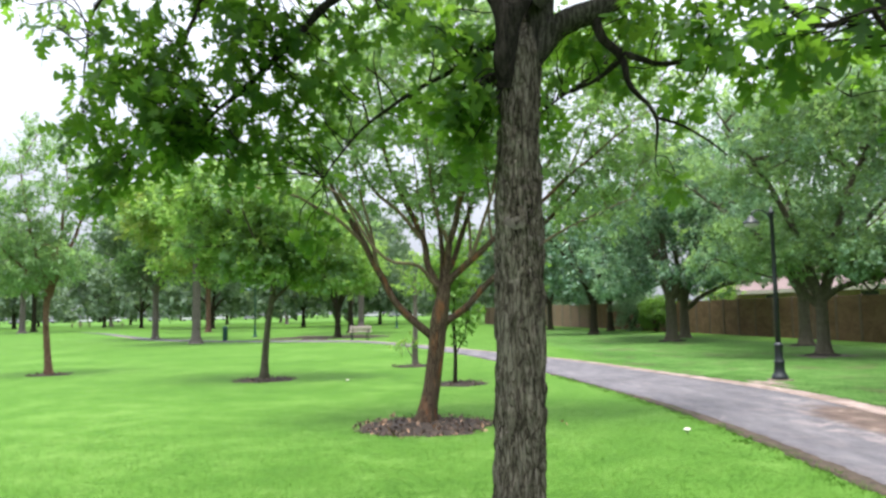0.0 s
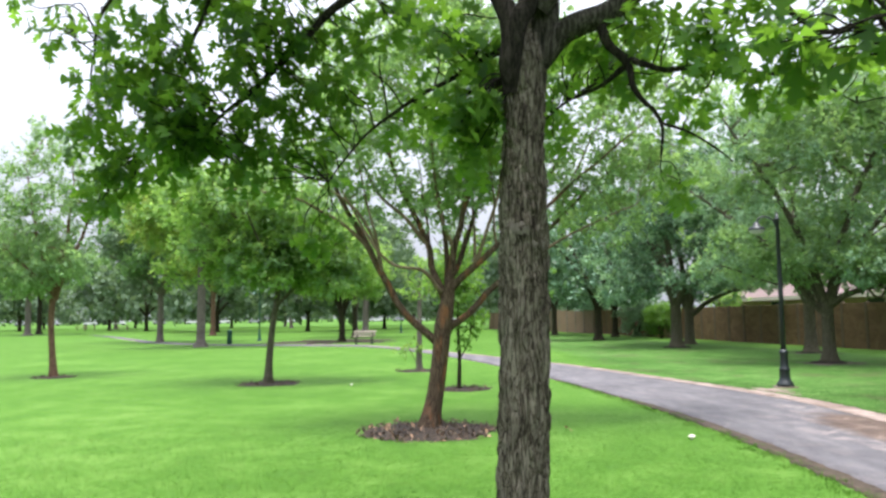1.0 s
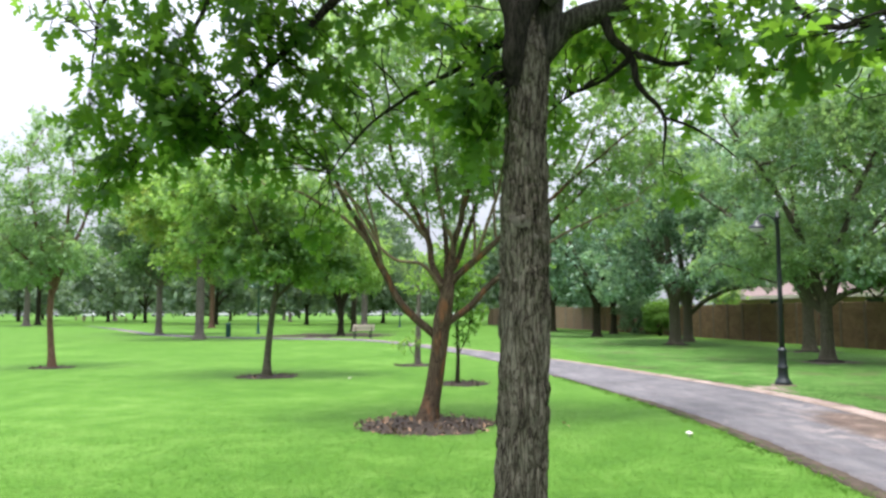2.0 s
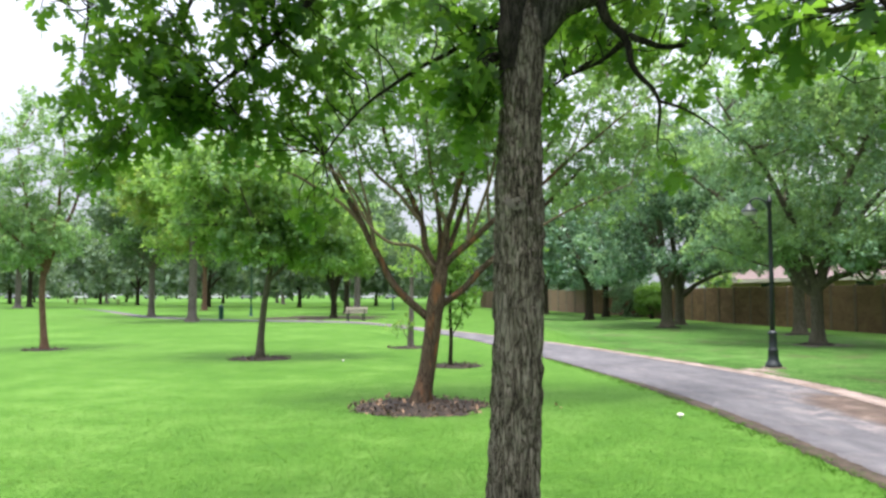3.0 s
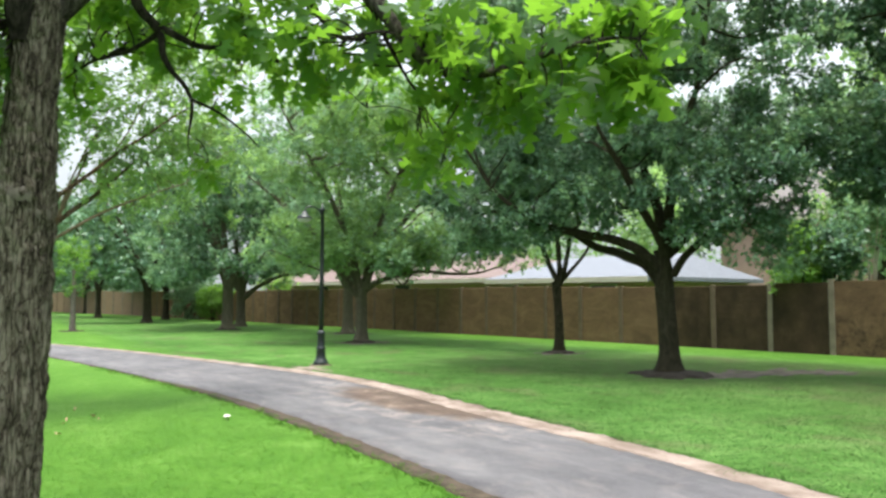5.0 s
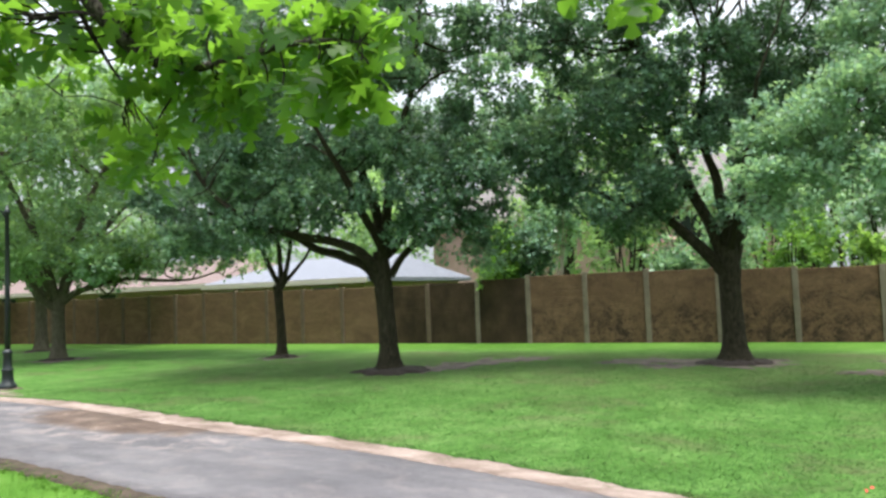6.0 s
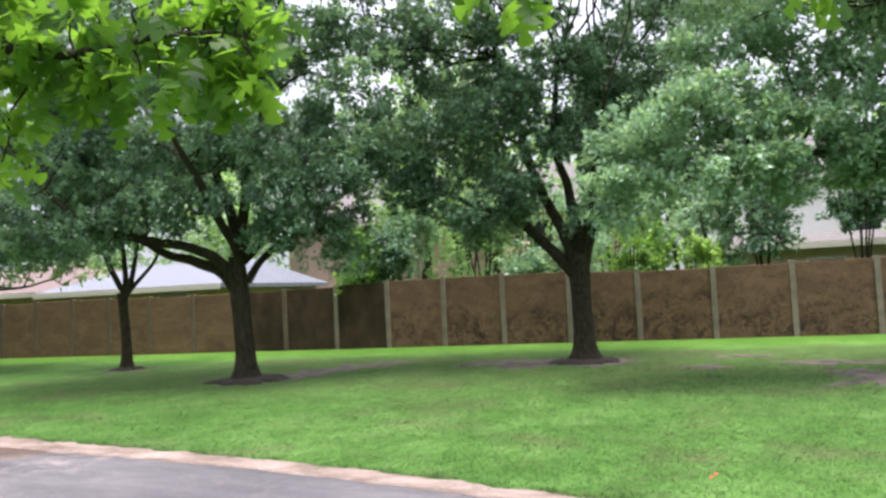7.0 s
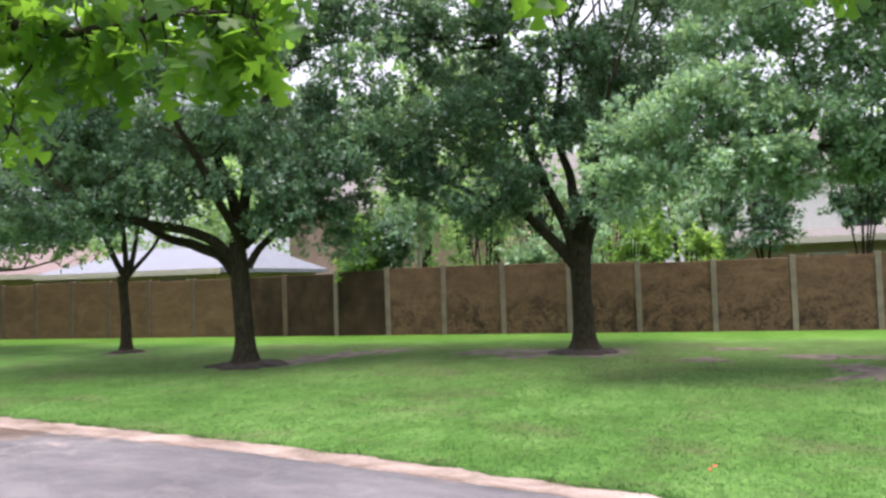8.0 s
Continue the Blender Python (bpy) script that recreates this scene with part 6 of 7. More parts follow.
def shrub(base, seed, r, h, label, leaves, puffs=60, per=60, leaf=0.12, stems=5, stem_mat=None, z0=0.3, flowers=0):
    rng = np.random.default_rng(seed)
    limbs = []
    for i in range(stems):
        a = 6.283 * i / stems + rng.random()
        q = r * (0.3 + 0.4 * rng.random())
        limbs.append([(0.08 * math.cos(a), 0.08 * math.sin(a), 0.0, 0.035), (q * 0.35 * math.cos(a), q * 0.35 * math.sin(a), h * 0.35, 0.03), (q * math.cos(a), q * math.sin(a), h * 0.8, 0.014)])
    top = make_tree("shrub", base, [(0, 0, -0.05, 0.06), (0, 0, 0.2, 0.05), (0, 0, 0.4, 0.04)], limbs, [(0, 0, (z0 + h) / 2, r, r, (h - z0) / 2), (0.2 * r, -0.3 * r, h * 0.75, r * 0.7, r * 0.7, h * 0.2)], label, "shrub", "", puffs, per, 0.34, leaf,
                    stem_mat or BARK_LIVE, leaves, seed, flare=1.1, shell=0.35)
    if flowers:
        e = in_blobs([(0, 0, h * 0.8, r, r, h * 0.2)], flowers, rng, 0.7)[0]
        pos = np.repeat(e, 14, 0) + rng.normal(0, 0.07, (flowers * 14, 3))
        v, f = scatter(rhomb(), pos, np.full(len(pos), 0.07), np.zeros_like(pos), rng)
        link("blossom", mesh_arrays("blossom", v, f), FLOWER, top, "pink blossom", smooth=False)
    return top


# two round hedges by the fence, and the gardens behind it
shrub((12.35, 50.3, 0), 91, 1.3, 2.25, "clipped round green shrub by the fence", LEAF_LIVE_LIGHT, 110, 84, 0.13, z0=0.0)
shrub((12.95, 46.7, 0), 92, 1.0, 2.1, "clipped round light green shrub by the fence", LEAF_BRIGHT, 90, 84, 0.13, z0=0.0)
GARDEN = [
    (12.7, 0.40, 0.80, 3.4, LEAF_BRIGHT, None, 1.5), (12.0, 0.8, 0.6, 3.5, LEAF_LIVE, None, 2.0), (1.35, 2.2, 0.95, 5.0, LEAF_LIVE, None, 1.7), (-1.2, 2.3, 0.85, 4.8, LEAF_LIVE, None, 2.5), (2.6, 2.7, 0.8, 4.6, LEAF_LIVE_LIGHT, None, 1.2), (-3.0, 2.0, 1.0, 4.6, LEAF_LIVE, None, 0.4), (4.7, 1.6, 0.8, 3.3, LEAF_BRIGHT, None, 0.4),
    (3.0, 1.5, 0.5, 2.6, LEAF_LIME, None, 0.4), (3.5, 3.8, 1.3, 5.6, LEAF_LIVE_LIGHT, None, 1.5), (6.7, 2.2, 1.0, 3.4, LEAF_LIVE_LIGHT, None, 0.4), (8.0, 1.6, 0.7, 2.9, LEAF_LIVE_LIGHT, None, 0.4),
    (9.4, 2.4, 1.2, 4.6, LEAF_FEATHER, None, 0.8), (11.6, 2.0, 0.8, 5.0, LEAF_LIVE_LIGHT, BARK_PALE, 3.1), (12.3, 2.6, 0.8, 5.0, LEAF_FEATHER, BARK_PALE, 3.1), (10.5, 4.6, 1.5, 5.8, LEAF_FEATHER, None, 1.0),
    (8.0, 4.6, 1.5, 5.6, LEAF_LIVE_LIGHT, None, 0.8), (5.8, 4.8, 1.5, 5.6, LEAF_LIVE_LIGHT, None, 0.8), (-5.6, 2.0, 1.0, 3.6, LEAF_LIVE, None, 0.4), (13.6, 2.2, 0.6, 2.6, LEAF_BRIGHT, None, 0.4), (44.5, 1.6, 1.2, 3.0, LEAF_LIME, None, 0.4)]
for i, (s, d, r, h, mat, stem, z0) in enumerate(GARDEN):
    shrub(tuple(along(s, d)), 100 + i, r, h, "multi-stemmed crape myrtle with pale stems behind the fence" if stem else "pink-flowering garden shrub behind the fence" if i == 10 else "leafy garden shrub behind the fence",
          mat, 90 if mat is LEAF_LIVE else 56, 42, 0.165, 6, stem, z0, 6 if i == 10 else 0)


# ---- the red oak that stands nearest ----
def near_oak():
    base = Vector((0.33, 3.35, 0))
    rng = np.random.default_rng(7)
    top = holder("red_oak", base, "red oak with furrowed grey-brown trunk and lobed leaves", "tree")

    def rel(rows):
        return [(x - base.x, y - base.y, z, r) for x, y, z, r in rows]

    # trunk: rings of furrowed bark plates
    stations = [(0.30, 3.35, -0.1, 0.165), (0.30, 3.35, 0.12, 0.138), (0.31, 3.35, 0.7, 0.119), (0.33, 3.35, 1.13, 0.116), (0.34, 3.35, 1.62, 0.115), (0.34, 3.35, 1.87, 0.116), (0.345, 3.35, 2.05, 0.106), (0.35, 3.35, 2.25, 0.099), (0.358, 3.35, 2.52, 0.100), (0.365, 3.35, 2.64, 0.104), (0.375, 3.36, 2.72, 0.085), (0.39, 3.37, 2.80, 0.05)]
    line = smooth_line([(x - base.x, y - base.y, z) for x, y, z, r in stations], 28)
    rad = np.interp(np.linspace(0, len(stations) - 1, len(line)), range(len(stations)), [q[3] * 0.96 for q in stations])
    seg = 96
    v, f = tube_arrays(line, rad, seg)
    cen = np.repeat(np.array([tuple(p) for p in line]), seg, 0)
    out = v - cen
    rr = np.linalg.norm(out, axis=1)[:, None]
    out = out / rr
    lift = np.zeros(len(v))
    for i, p in enumerate(v):
        q = Vector((p[0] * 38, p[1] * 38, p[2] * 6.6))
        q += Vector(noise.noise_vector(Vector((p[0] * 9, p[1] * 9, p[2] * 7)))) * 0.9
        dist = noise.voronoi(q)[0]
        ridge = min(1.0, (dist[1] - dist[0]) * 1.9)
        lift[i] = 0.015 * (ridge - 0.7) + 0.004 * noise.noise(Vector(p) * 45)
    # two old branch scars
    for ang, z, size, h in ((-1.75, 1.87, 0.042, 0.012), (-0.75, 1.80, 0.03, 0.011), (-1.5, 2.52, 0.035, 0.009)):
        c = np.array((0.012 + 0.115 * math.cos(ang), 0.115 * math.sin(ang), z))
        dd = np.linalg.norm(v - c, axis=1) / size
        lift += h * np.exp(-dd ** 2) * (1 + 0.5 * np.cos(dd * 7))
    v = v + out * lift[:, None]
    link("trunk", mesh_arrays("trunk", v, f), BARK_NEAR, top)

    # old branch scars: pale domes ringed by bark
    for ang, z, size in ((-1.78, 1.87, 0.044), (-0.95, 1.80, 0.033)):
        bm = bmesh.new()
        bmesh.ops.create_uvsphere(bm, u_segments=18, v_segments=10, radius=1.0)
        for q in bm.verts:
            q.co = Vector((q.co.x * size * 1.15, q.co.y * 0.014 + 0.004 * noise.noise(q.co * 3), q.co.z * size * 0.85))
        scar = part("branch_scar", bm, SCAR_WOOD, top, "pale round branch scar", True)
        scar.location = (0.008 + 0.1005 * math.cos(ang), 0.1005 * math.sin(ang), z)
        scar.rotation_euler = (0, 0, ang + math.pi / 2)

    limbs = {
        "leader": [(0.385, 3.36, 2.52, 0.066), (0.432, 3.36, 2.74, 0.068), (0.472, 3.37, 2.92, 0.062), (0.45, 3.42, 3.3, 0.06), (0.36, 3.45, 3.7, 0.06), (0.35, 3.5, 4.6, 0.05), (0.3, 3.5, 5.8, 0.02)],
        "left": [(0.300, 3.30, 2.47, 0.034), (0.290, 3.268, 2.60, 0.050), (0.306, 3.265, 2.74, 0.052), (0.262, 3.29, 2.90, 0.046), (0.12, 3.40, 3.20, 0.040), (-0.19, 3.49, 3.16, 0.03), (-0.50, 3.57, 3.00, 0.022), (-0.65, 3.64, 2.89, 0.018), (-0.96, 3.78, 2.66, 0.015), (-1.14, 3.83, 2.53, 0.009), (-1.3, 3.95, 2.4, 0.005)],
        "front": [(0.30, 3.25, 2.64, 0.038), (0.335, 3.235, 2.79, 0.045), (0.378, 3.23, 2.90, 0.044), (0.43, 3.1, 3.4, 0.032), (0.5, 2.9, 3.9, 0.015)],
        "left_far": [(0.32, 3.42, 3.2, 0.06), (-0.2, 3.6, 3.7, 0.05), (-0.8, 3.75, 3.75, 0.035), (-1.10, 3.85, 3.50, 0.02), (-1.27, 4.00, 3.20, 0.014), (-1.41, 4.06, 2.91, 0.011), (-1.49, 4.14, 2.75, 0.008), (-1.7, 4.15, 2.4, 0.004)],
        "left_end": [(-0.8, 3.75, 3.75, 0.03), (-1.3, 3.85, 3.7, 0.022), (-1.56, 3.90, 3.47, 0.015), (-1.84, 4.00, 3.15, 0.010), (-1.92, 4.07, 2.92, 0.006), (-1.95, 4.1, 2.6, 0.003)],
        "left_low": [(0.30, 3.37, 2.72, 0.018), (0.06, 3.50, 2.62, 0.012), (-0.13, 3.60, 2.55, 0.010), (-0.39, 3.78, 2.42, 0.007), (-0.6, 3.9, 2.2, 0.004)],
        "right": [(0.40, 3.35, 2.60, 0.060), (0.507, 3.34, 2.735, 0.056), (0.599, 3.32, 2.789, 0.056), (0.705, 3.30, 2.821, 0.052), (0.791, 3.28, 2.868, 0.048), (0.91, 3.2, 2.95, 0.045), (1.15, 3.05, 3.2, 0.04), (1.4, 2.85, 3.5, 0.03), (1.6, 2.7, 3.8, 0.02)],
        "bent": [(0.69, 3.30, 2.80, 0.026), (0.726, 3.29, 2.69, 0.021), (0.784, 3.29, 2.632, 0.020), (0.817, 3.29, 2.58, 0.017), (0.827, 3.29, 2.496, 0.014), (0.864, 3.29, 2.439, 0.012), (0.914, 3.28, 2.385, 0.010), (0.944, 3.28, 2.321, 0.008), (0.948, 3.28, 2.248, 0.007), (0.937, 3.28, 2.158, 0.003)],
        "bent_side": [(0.935, 3.28, 2.33, 0.008), (1.051, 3.27, 2.284, 0.006), (1.155, 3.26, 2.215, 0.0045), (1.238, 3.25, 2.145, 0.003)],
        "level": [(0.78, 3.29, 2.635, 0.018), (0.88, 3.28, 2.589, 0.015), (0.981, 3.27, 2.563, 0.012), (1.108, 3.22, 2.555, 0.010), (1.239, 3.18, 2.534, 0.009), (1.356, 3.12, 2.488, 0.007), (1.507, 3.0, 2.405, 0.005), (1.606, 2.92, 2.306, 0.003)],
        "back": [(0.80, 3.29, 2.585, 0.012), (0.733, 3.42, 2.551, 0.010), (0.66, 3.6, 2.549, 0.008), (0.594, 3.8, 2.551, 0.006), (0.5, 4.0, 2.5, 0.003)],
        "over": [(0.42, 3.3, 2.85, 0.06), (0.7, 3.15, 3.25, 0.05), (0.95, 3.02, 3.27, 0.042), (1.24, 2.71, 2.91, 0.034), (1.40, 2.41, 2.54, 0.028), (1.49, 2.31, 2.37, 0.024), (1.56, 2.20, 2.27, 0.019), (1.64, 2.03, 2.24, 0.014), (1.75, 1.76, 2.28, 0.009), (1.82, 1.55, 2.25, 0.004)],
        "over_side": [(1.33, 2.55, 2.70, 0.014), (1.42, 2.50, 2.56, 0.011), (1.49, 2.47, 2.40, 0.008), (1.58, 2.42, 2.23, 0.004)],
        "twisted": [(1.0, 3.1, 3.08, 0.03), (1.20, 3.05, 2.95, 0.02), (1.30, 3.0, 2.84, 0.016), (1.40, 2.95, 2.67, 0.013), (1.48, 2.85, 2.56, 0.009), (1.63, 2.74, 2.62, 0.005)],
        "high": [(1.24, 2.71, 2.91, 0.025), (1.6, 2.1, 3.1, 0.02), (1.9, 1.6, 2.95, 0.014), (1.99, 1.31, 2.74, 0.010), (2.01, 1.06, 2.46, 0.007), (2.0, 0.88, 2.31, 0.003)],
        "high_end": [(1.9, 1.6, 2.95, 0.014), (2.05, 1.0, 2.95, 0.010), (2.12, 0.40, 2.60, 0.008), (2.13, 0.15, 2.3, 0.005), (2.10, 0.07, 2.15, 0.003)],
        "top_west": [(0.3, 3.45, 3.7, 0.045), (-0.5, 3.7, 4.5, 0.03), (-1.2, 3.9, 5.0, 0.012)],
        "top_north": [(0.32, 3.48, 4.2, 0.04), (0.3, 4.3, 4.9, 0.025), (0.2, 5.0, 5.2, 0.012)],
        "top_east": [(0.33, 3.5, 4.4, 0.04), (1.2, 3.6, 5.0, 0.025), (1.9, 3.5, 5.3, 0.012)],
    }
    nodes, node_r = [], []
    for rows in limbs.values():
        rows = rel(rows)
        pts = smooth_line([q[:3] for q in rows], 7)
        pts = [p + Vector(noise.noise_vector(p * 7)) * 0.008 for p in pts]
        r = np.interp(np.linspace(0, len(rows) - 1, len(pts)), range(len(rows)), [q[3] for q in rows])
        lv, lf = tube_arrays(pts, r, 14)
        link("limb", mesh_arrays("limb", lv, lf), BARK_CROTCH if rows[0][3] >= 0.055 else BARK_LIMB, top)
        nodes += [tuple(p) for p in pts[4:]]
        node_r += list(r[4:])
    nodes, node_r = np.array(nodes), np.array(node_r)

    # sprays of leaves: (x, y, z, radius, number of twigs)
    sprays = [(-1.28, 3.79, 2.61, 0.30, 32), (-1.60, 3.88, 2.88, 0.32, 28), (-0.91, 3.69, 2.83, 0.30, 28), (-1.80, 4.01, 2.50, 0.24, 18), (-1.79, 4.13, 2.25, 0.18, 12), (-1.31, 3.89, 2.44, 0.24, 20), (-1.04, 3.86, 2.39, 0.22, 14), (-0.59, 3.65, 2.87, 0.26, 10),
              (-0.64, 3.95, 2.55, 0.24, 7), (-0.77, 4.13, 2.32, 0.18, 8), (-0.23, 3.59, 2.87, 0.24, 7), (0.01, 3.40, 2.78, 0.2, 9), (-0.39, 3.78, 2.71, 0.22, 7), (-0.11, 3.80, 2.50, 0.2, 6), (0.10, 3.32, 2.40, 0.11, 9), (0.13, 3.36, 2.22, 0.08, 4), (0.13, 3.32, 2.66, 0.11, 5), (0.16, 3.30, 2.44, 0.07, 6), (-2.38, 4.39, 3.30, 0.22, 6), (-0.70, 4.24, 1.96, 0.12, 5), (-0.87, 3.90, 2.61, 0.24, 10)]
    sprays += [(0.68, 3.53, 2.80, 0.2, 8), (0.89, 3.39, 2.82, 0.22, 9), (1.09, 3.22, 2.68, 0.2, 9), (1.19, 2.97, 2.66, 0.2, 9), (1.12, 2.46, 2.36, 0.1, 4), (1.23, 2.52, 2.43, 0.14, 7), (0.67, 3.84, 2.44, 0.14, 2), (0.58, 3.95, 2.72, 0.2, 5), (0.80, 3.85, 2.75, 0.2, 6), (1.0, 3.7, 2.72, 0.18, 8), (0.52, 3.9, 2.5, 0.14, 2), (1.03, 3.45, 2.05, 0.09, 3), (1.16, 3.41, 2.45, 0.14, 3), (1.32, 3.13, 2.40, 0.12, 3), (1.40, 2.54, 2.46, 0.16, 7)]
    sprays += [(1.62, 2.16, 2.28, 0.16, 8), (1.71, 1.97, 2.34, 0.17, 10), (1.71, 1.97, 2.20, 0.14, 6), (1.77, 1.79, 2.19, 0.14, 6), (1.84, 1.86, 2.36, 0.17, 6), (1.86, 1.70, 2.17, 0.12, 5), (1.92, 1.65, 2.28, 0.16, 6), (1.56, 2.44, 2.53, 0.18, 6), (1.78, 2.77, 2.13, 0.14, 3), (1.51, 2.81, 2.41, 0.14, 3), (1.37, 2.98, 2.64, 0.16, 3),
               (1.85, 1.60, 2.34, 0.13, 6), (1.83, 1.52, 2.20, 0.10, 3), (1.98, 0.95, 2.36, 0.07, 3), (2.01, 0.83, 2.33, 0.06, 3), (2.09, 0.07, 2.22, 0.07, 3), (1.60, 2.26, 2.03, 0.10, 3)]
    sprays += [(0.3, 3.5, 5.9, 0.7, 72), (-0.7, 3.7, 4.9, 0.7, 144), (0.2, 4.7, 5.1, 0.7, 72), (1.6, 3.5, 5.2, 0.7, 40), (-1.1, 3.8, 3.9, 0.6, 144), (-1.3, 4.0, 3.6, 0.4, 96), (-0.6, 3.6, 3.6, 0.5, 86), (0.6, 2.9, 4.1, 0.5, 60), (1.3, 2.9, 3.8, 0.4, 8), (-0.2, 4.2, 4.0, 0.5, 52), (1.0, 4.0, 4.1, 0.5, 30), (-1.8, 4.1, 3.5, 0.3, 28), (2.05, 1.0, 3.0, 0.2, 4), (1.58, 2.36, 2.42, 0.12, 5), (1.66, 2.54, 2.10, 0.09, 4), (1.50, 2.17, 2.42, 0.10, 4)]
    # unseen sprays overhead, added to shade the near lawn
    sprays += [(-0.9, 2.2, 4.9, 0.9, 130), (0.1, 1.8, 5.2, 0.9, 110), (-1.6, 3.2, 5.1, 0.8, 110), (-0.8, 0.9, 5.0, 0.9, 100), (-2.0, 2.2, 5.0, 0.9, 100), (-0.6, 4.6, 5.6, 0.9, 100), (-1.9, 4.4, 5.2, 0.8, 80)]
    tips = []
    for x, y, z, r, n in sprays:
        d = rng.normal(0, 1, (n, 3))
        d /= np.linalg.norm(d, axis=1)[:, None]
        tips.append(np.array((x, y, z)) - np.array(base) + d * (r * rng.random(n) ** 0.45)[:, None])
    tips = np.concatenate(tips)
    low_tips = tips[tips[:, 2] < 3.7]
    tv, tf = grow_twigs(low_tips, nodes, node_r, rng, sag=0.06, thick=0.006, sides=5, steps=3)
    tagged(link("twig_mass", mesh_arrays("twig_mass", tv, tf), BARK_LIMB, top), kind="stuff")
    # seven leaves or so on each twig's end, spreading and hanging
    per = 8
    which = np.repeat(np.arange(len(tips)), per)
    off = rng.normal(0, 1, (len(which), 3))
    off /= np.linalg.norm(off, axis=1)[:, None]
    pos = tips[which] + off * (0.015 + 0.075 * rng.random(len(which)))[:, None]
    size = 0.072 + 0.055 * rng.random(len(which))
    axis = off * 0.9 + rng.normal(0, 0.35, off.shape)
    axis[:, 2] -= 0.35
    eye_side = np.linalg.norm(pos + np.array(base) - np.array((0.1, 0.0, 1.5)), axis=1)
    order = np.argsort(eye_side)
    shapes = []
    for c, fo in ((0.10, 0.12), (0.22, 0.05), (0.05, 0.2), (0.3, 0.1)):
        tvv, tff = lobed(c, fo)
        me = mesh_arrays("leaf", tvv, tff)
        me.materials.append(LEAF_NEAR)
        shapes.append(me)
    singles = order[:300]
    for n, k in enumerate(singles):
        a = Vector(axis[k]).normalized()
        nor = Vector(rng.normal(0, 0.55, 3)) + Vector((0, 0, 0.9))
        nor = (nor - a * nor.dot(a)).normalized()
        side = a.cross(nor)
        m = Matrix((side, a, nor)).transposed().to_4x4()
        m.translation = Vector(pos[k])
        leaf = new("leaf", shapes[n % 4])
        leaf.parent = top
        leaf.matrix_local = m @ Matrix.Diagonal((size[k], size[k], size[k], 1))
    rest = order[300:]
    upper = rest[pos[rest][:, 2] > 3.55]
    rest = rest[pos[rest][:, 2] <= 3.55]
    uv, uf = scatter(rhomb(), pos[upper], 1.15 * size[upper], axis[upper], rng, 0.8, 0.2)
    tagged(link("upper_crown", mesh_arrays("upper_crown", uv, uf), LEAF_NEAR, top, smooth=False), kind="stuff")
    lv, lf = scatter(lobed(0.16, 0.10), pos[rest], size[rest], axis[rest], rng, 0.8, 0.2)
    tagged(link("crown", mesh_arrays("crown", lv, lf), LEAF_NEAR, top, smooth=False), kind="stuff")


near_oak()

# ---- grass blades on the near lawn ----
def grass(name, n, r0, r1, a0, a1, height, width, material, label, seed, side):
    """Blades between two distances and bearings from the walker, off the path and the bare soil."""
    rng = np.random.default_rng(seed)
    r = np.sqrt(r0 ** 2 + (r1 ** 2 - r0 ** 2) * rng.random(n) ** 1.3)
    a = np.radians(a0 + (a1 - a0) * rng.random(n))
    x, y = 0.1 + r * np.sin(a), r * np.cos(a)
    lo, hi = path_span(y)
    ragged = 0.06 * np.sin(y * 7.3) * np.sin(y * 2.9 + 1)
    ragged += 0.10 * np.sin(y * 1.9 + 0.7) * np.sin(y * 4.7) + rng.normal(0, 0.12, n)
    keep = (x < lo - 0.02 + ragged) if side < 0 else (x > hi - 0.06 + ragged)
    for (bx, by), rx, ry in BARE:
        inside = ((x - bx) / rx) ** 2 + ((y - by) / ry) ** 2 < 0.8 * (0.6 + 0.8 * rng.random(n))
        keep &= ~(inside & (rng.random(n) < 0.8))
    for bx, by, br in ((-0.25, 10.25, 0.9), (-4.15, 17.85, 0.7), (0.3, 16.0, 0.55)):
        keep &= (x - bx) ** 2 + (y - by) ** 2 > br * br
    keep &= rng.random(n) < 1.15 - (r / r1) ** 3
    if a1 - a0 < 300:
        keep &= rng.random(n) < (np.degrees(a) - a0) / 14.0
    keep &= (x - 0.3) ** 2 + (y - 3.35) ** 2 > 0.04
    keep &= x < 18.4 - 0.155 * y + rng.normal(0, 0.4, n)
    x, y, r = x[keep], y[keep], r[keep]
    n = len(x)
    fade = 1.05 - 0.75 * (r / r1) ** 2
    h = height * (0.5 + rng.random(n)) * (0.85 + 0.03 * r) * fade
    w = width * (0.6 + 0.7 * rng.random(n)) * (0.6 + 0.07 * r)
    lean = rng.normal(0, 1.4, (n, 2)) * h[:, None]
    t = np.arctan2(lean[:, 1], lean[:, 0]) + 1.57 + rng.normal(0, 0.4, n)
    p = np.stack([x, y, np.full(n, -0.004)], -1)
    s = np.stack([np.cos(t) * w, np.sin(t) * w, np.zeros(n)], -1)
    tip = p + np.stack([lean[:, 0], lean[:, 1], h], -1)
    v = np.stack([p - s, p + s, tip], 1).reshape(-1, 3)
    f = (np.arange(n) * 3)[:, None] + np.array((0, 1, 2))[None]
    ob = link(name, mesh_arrays(name, v, f), material, smooth=False)
    return tagged(ob, label, "grass", kind="stuff")


grass("grass", 70000, 0.4, 5.0, -180, 180, 0.021, 0.0036, BLADE, "short bright green mown grass", 203, -1)
grass("grass", 360000, 3.0, 14.0, -50, 62, 0.016, 0.0028, BLADE, "short bright green mown grass", 201, -1)
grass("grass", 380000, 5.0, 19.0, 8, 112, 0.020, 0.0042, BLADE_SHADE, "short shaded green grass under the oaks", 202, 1)

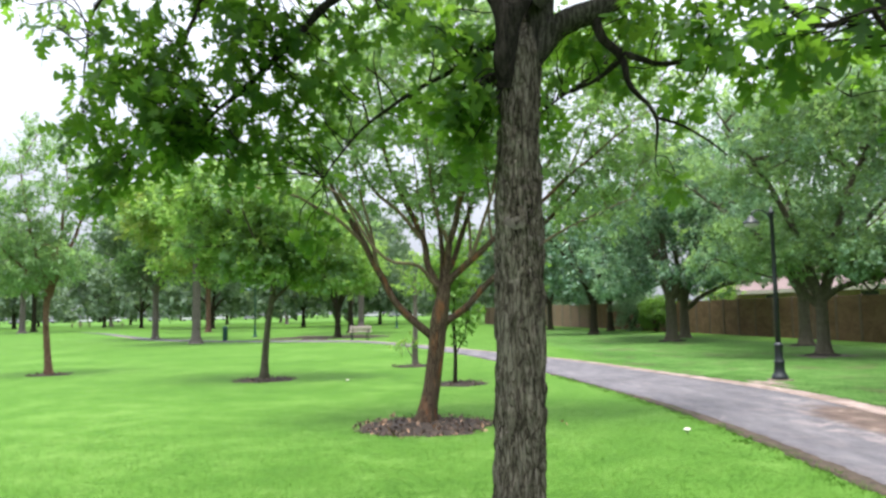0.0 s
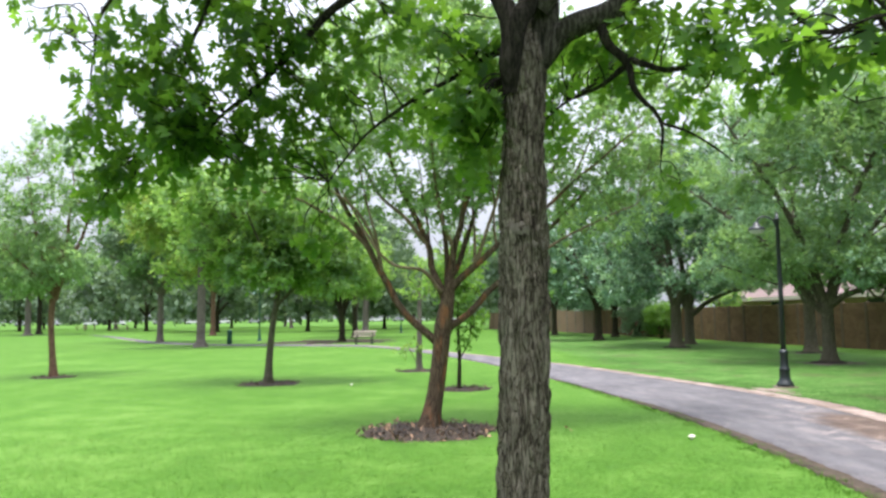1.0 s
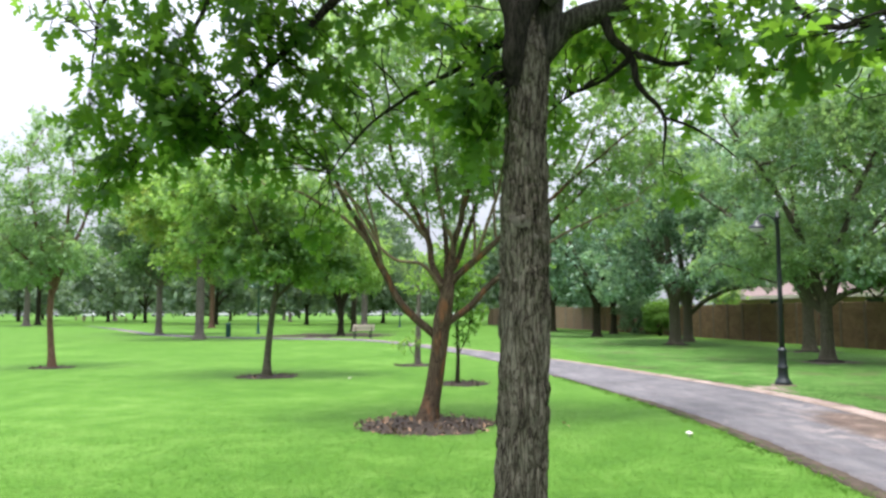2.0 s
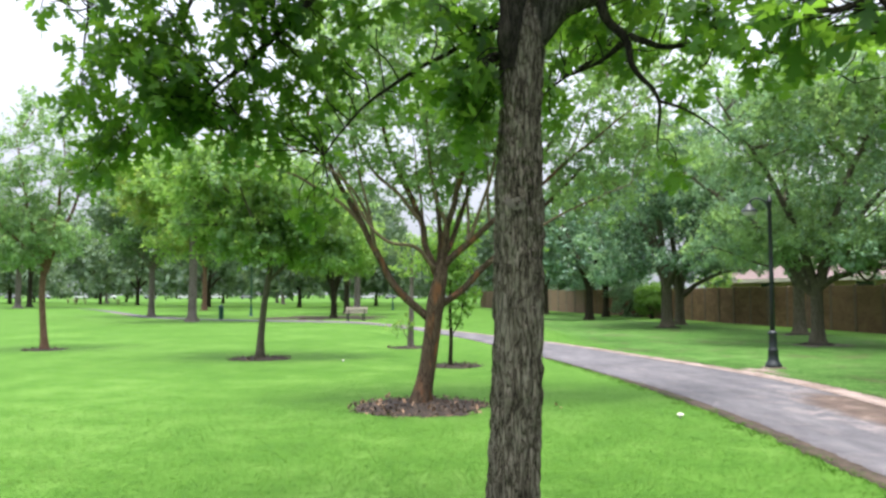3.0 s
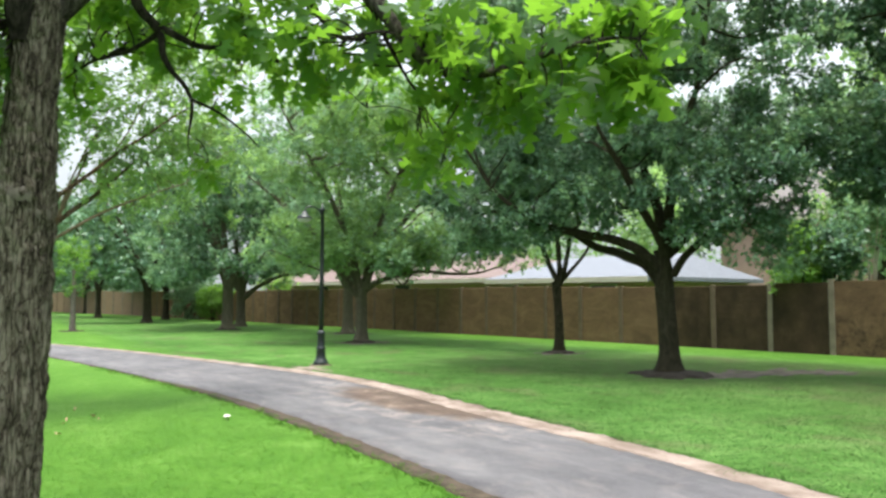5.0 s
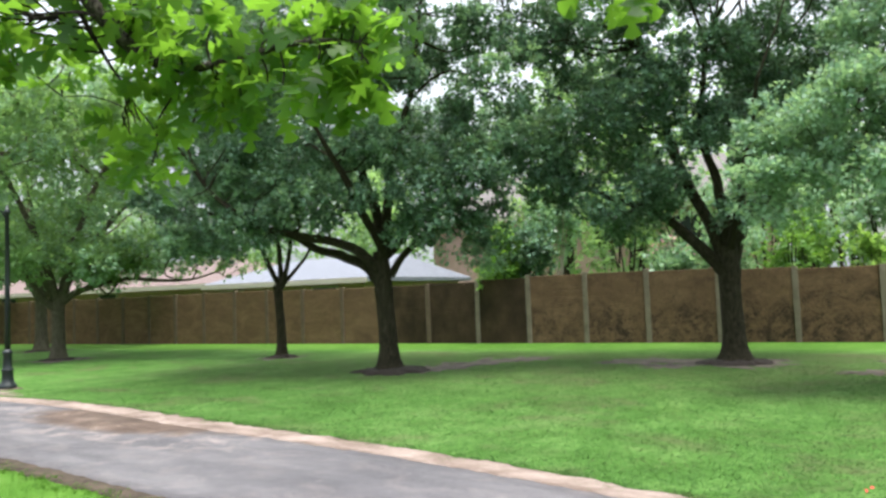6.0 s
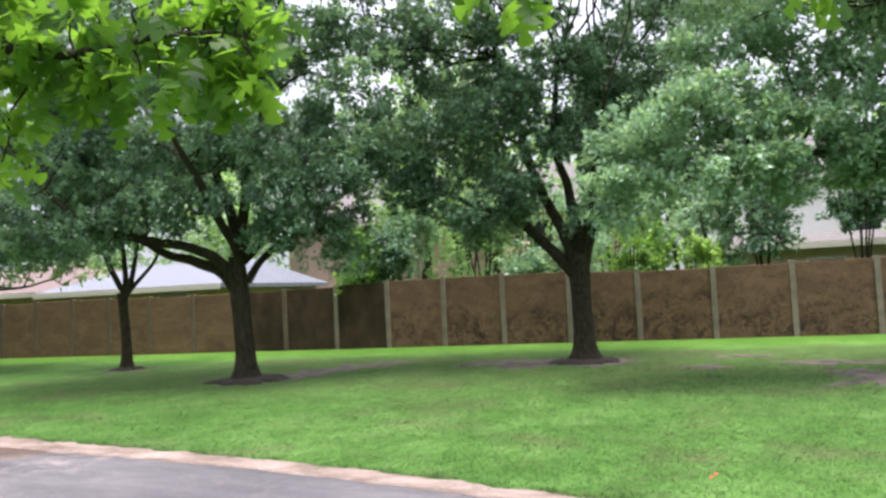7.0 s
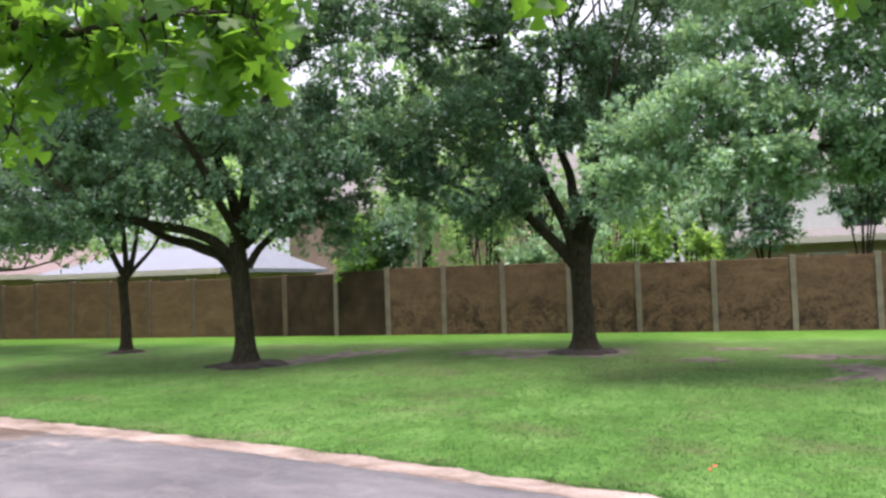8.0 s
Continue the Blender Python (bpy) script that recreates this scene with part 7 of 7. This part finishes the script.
def fringe(n, seed, material, side, label):
    """Longer ragged grass that leans over the soil or the sand along the path."""
    rng = np.random.default_rng(seed)
    y = -1.5 + 19.0 * rng.random(n) ** 1.3
    lo, hi = path_span(y)
    drift = 0.07 * np.sin(y * 5.1 + side) * np.sin(y * 1.7) + 0.05 * np.sin(y * 13.0)
    x = (lo + drift + rng.normal(-0.02, 0.07, n)) if side < 0 else (hi + drift + rng.normal(0.0, 0.08, n))
    h = 0.022 * (0.4 + rng.random(n)) * (1 + 0.5 * np.sin(y * 3.3) * np.sin(y * 7.9))
    w = 0.0045 * (0.6 + 0.8 * rng.random(n))
    lean = rng.normal(0, 1.5, (n, 2)) * h[:, None]
    t = rng.random(n) * 6.283
    p = np.stack([x, y, np.full(n, 0.0)], -1)
    s = np.stack([np.cos(t) * w, np.sin(t) * w, np.zeros(n)], -1)
    tip = p + np.stack([lean[:, 0], lean[:, 1], h + 0.008], -1)
    v = np.stack([p - s, p + s, tip], 1).reshape(-1, 3)
    f = (np.arange(n) * 3)[:, None] + np.array((0, 1, 2))[None]
    return tagged(link("grass", mesh_arrays("grass", v, f), material, smooth=False), label, "grass", kind="stuff")


fringe(6000, 204, BLADE, -1, "ragged green grass leaning over the soil edge")
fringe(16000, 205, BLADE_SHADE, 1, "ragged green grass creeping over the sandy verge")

# ---- small litter on the lawn ----
def fallen(name, at, size, material, label, category, seed, petals=5):
    rng = np.random.default_rng(seed)
    pos = np.array([(0.3 * size * math.cos(k * 1.26), 0.3 * size * math.sin(k * 1.26), 0.0) for k in range(petals)])
    v, f = scatter(rhomb(), pos, np.full(petals, size), pos / size, rng, 1.8, 0.0)
    v[:, 2] += 0.055 - v[:, 2].min() * 0.5
    ob = link(name, mesh_arrays(name, v, f), material, smooth=False)
    ob.location = (*at, 0)
    return tagged(ob, label, category)


def mushroom(at, r, seed, label):
    """A small pale cap, low and uneven, on a short stalk."""
    top = holder("mushroom", (*at, 0), label, "mushroom")
    bm = bmesh.new()
    lathe(bm, [(0.35 * r, -0.01), (0.28 * r, 0.35 * r), (0.3 * r, 0.7 * r)], 10)
    part("stalk", bm, PALE_PETAL, top, "", True)
    bm = bmesh.new()
    bmesh.ops.create_uvsphere(bm, u_segments=14, v_segments=8, radius=r)
    for q in bm.verts:
        q.co = Vector((q.co.x, q.co.y, 0.75 * r + (0.5 if q.co.z > 0 else 0.12) * q.co.z)) * (1 + 0.12 * noise.noise(q.co * 30 + Vector((seed, 0, 0))))
    part("cap", bm, PALE_PETAL, top, "", True)


mushroom((2.90, 9.32), 0.045, 1, "small pale mushroom in the grass beside the path")
mushroom((-2.14, 17.1), 0.04, 2, "small pale mushroom in the open lawn")
fallen("fallen_leaf", (6.08, 0.96), 0.05, RED_LEAF, "fallen red leaf on the grass", "leaf", 3, 2)
for i, (x, y) in enumerate([(0.95, 10.2), (1.15, 9.6), (1.35, 10.6), (1.0, 8.9), (1.5, 9.8)]):
    fallen("fallen_leaf", (x, y), 0.06, DRY_LEAF, "fallen dry tan leaf on the grass", "leaf", 10 + i, 2)
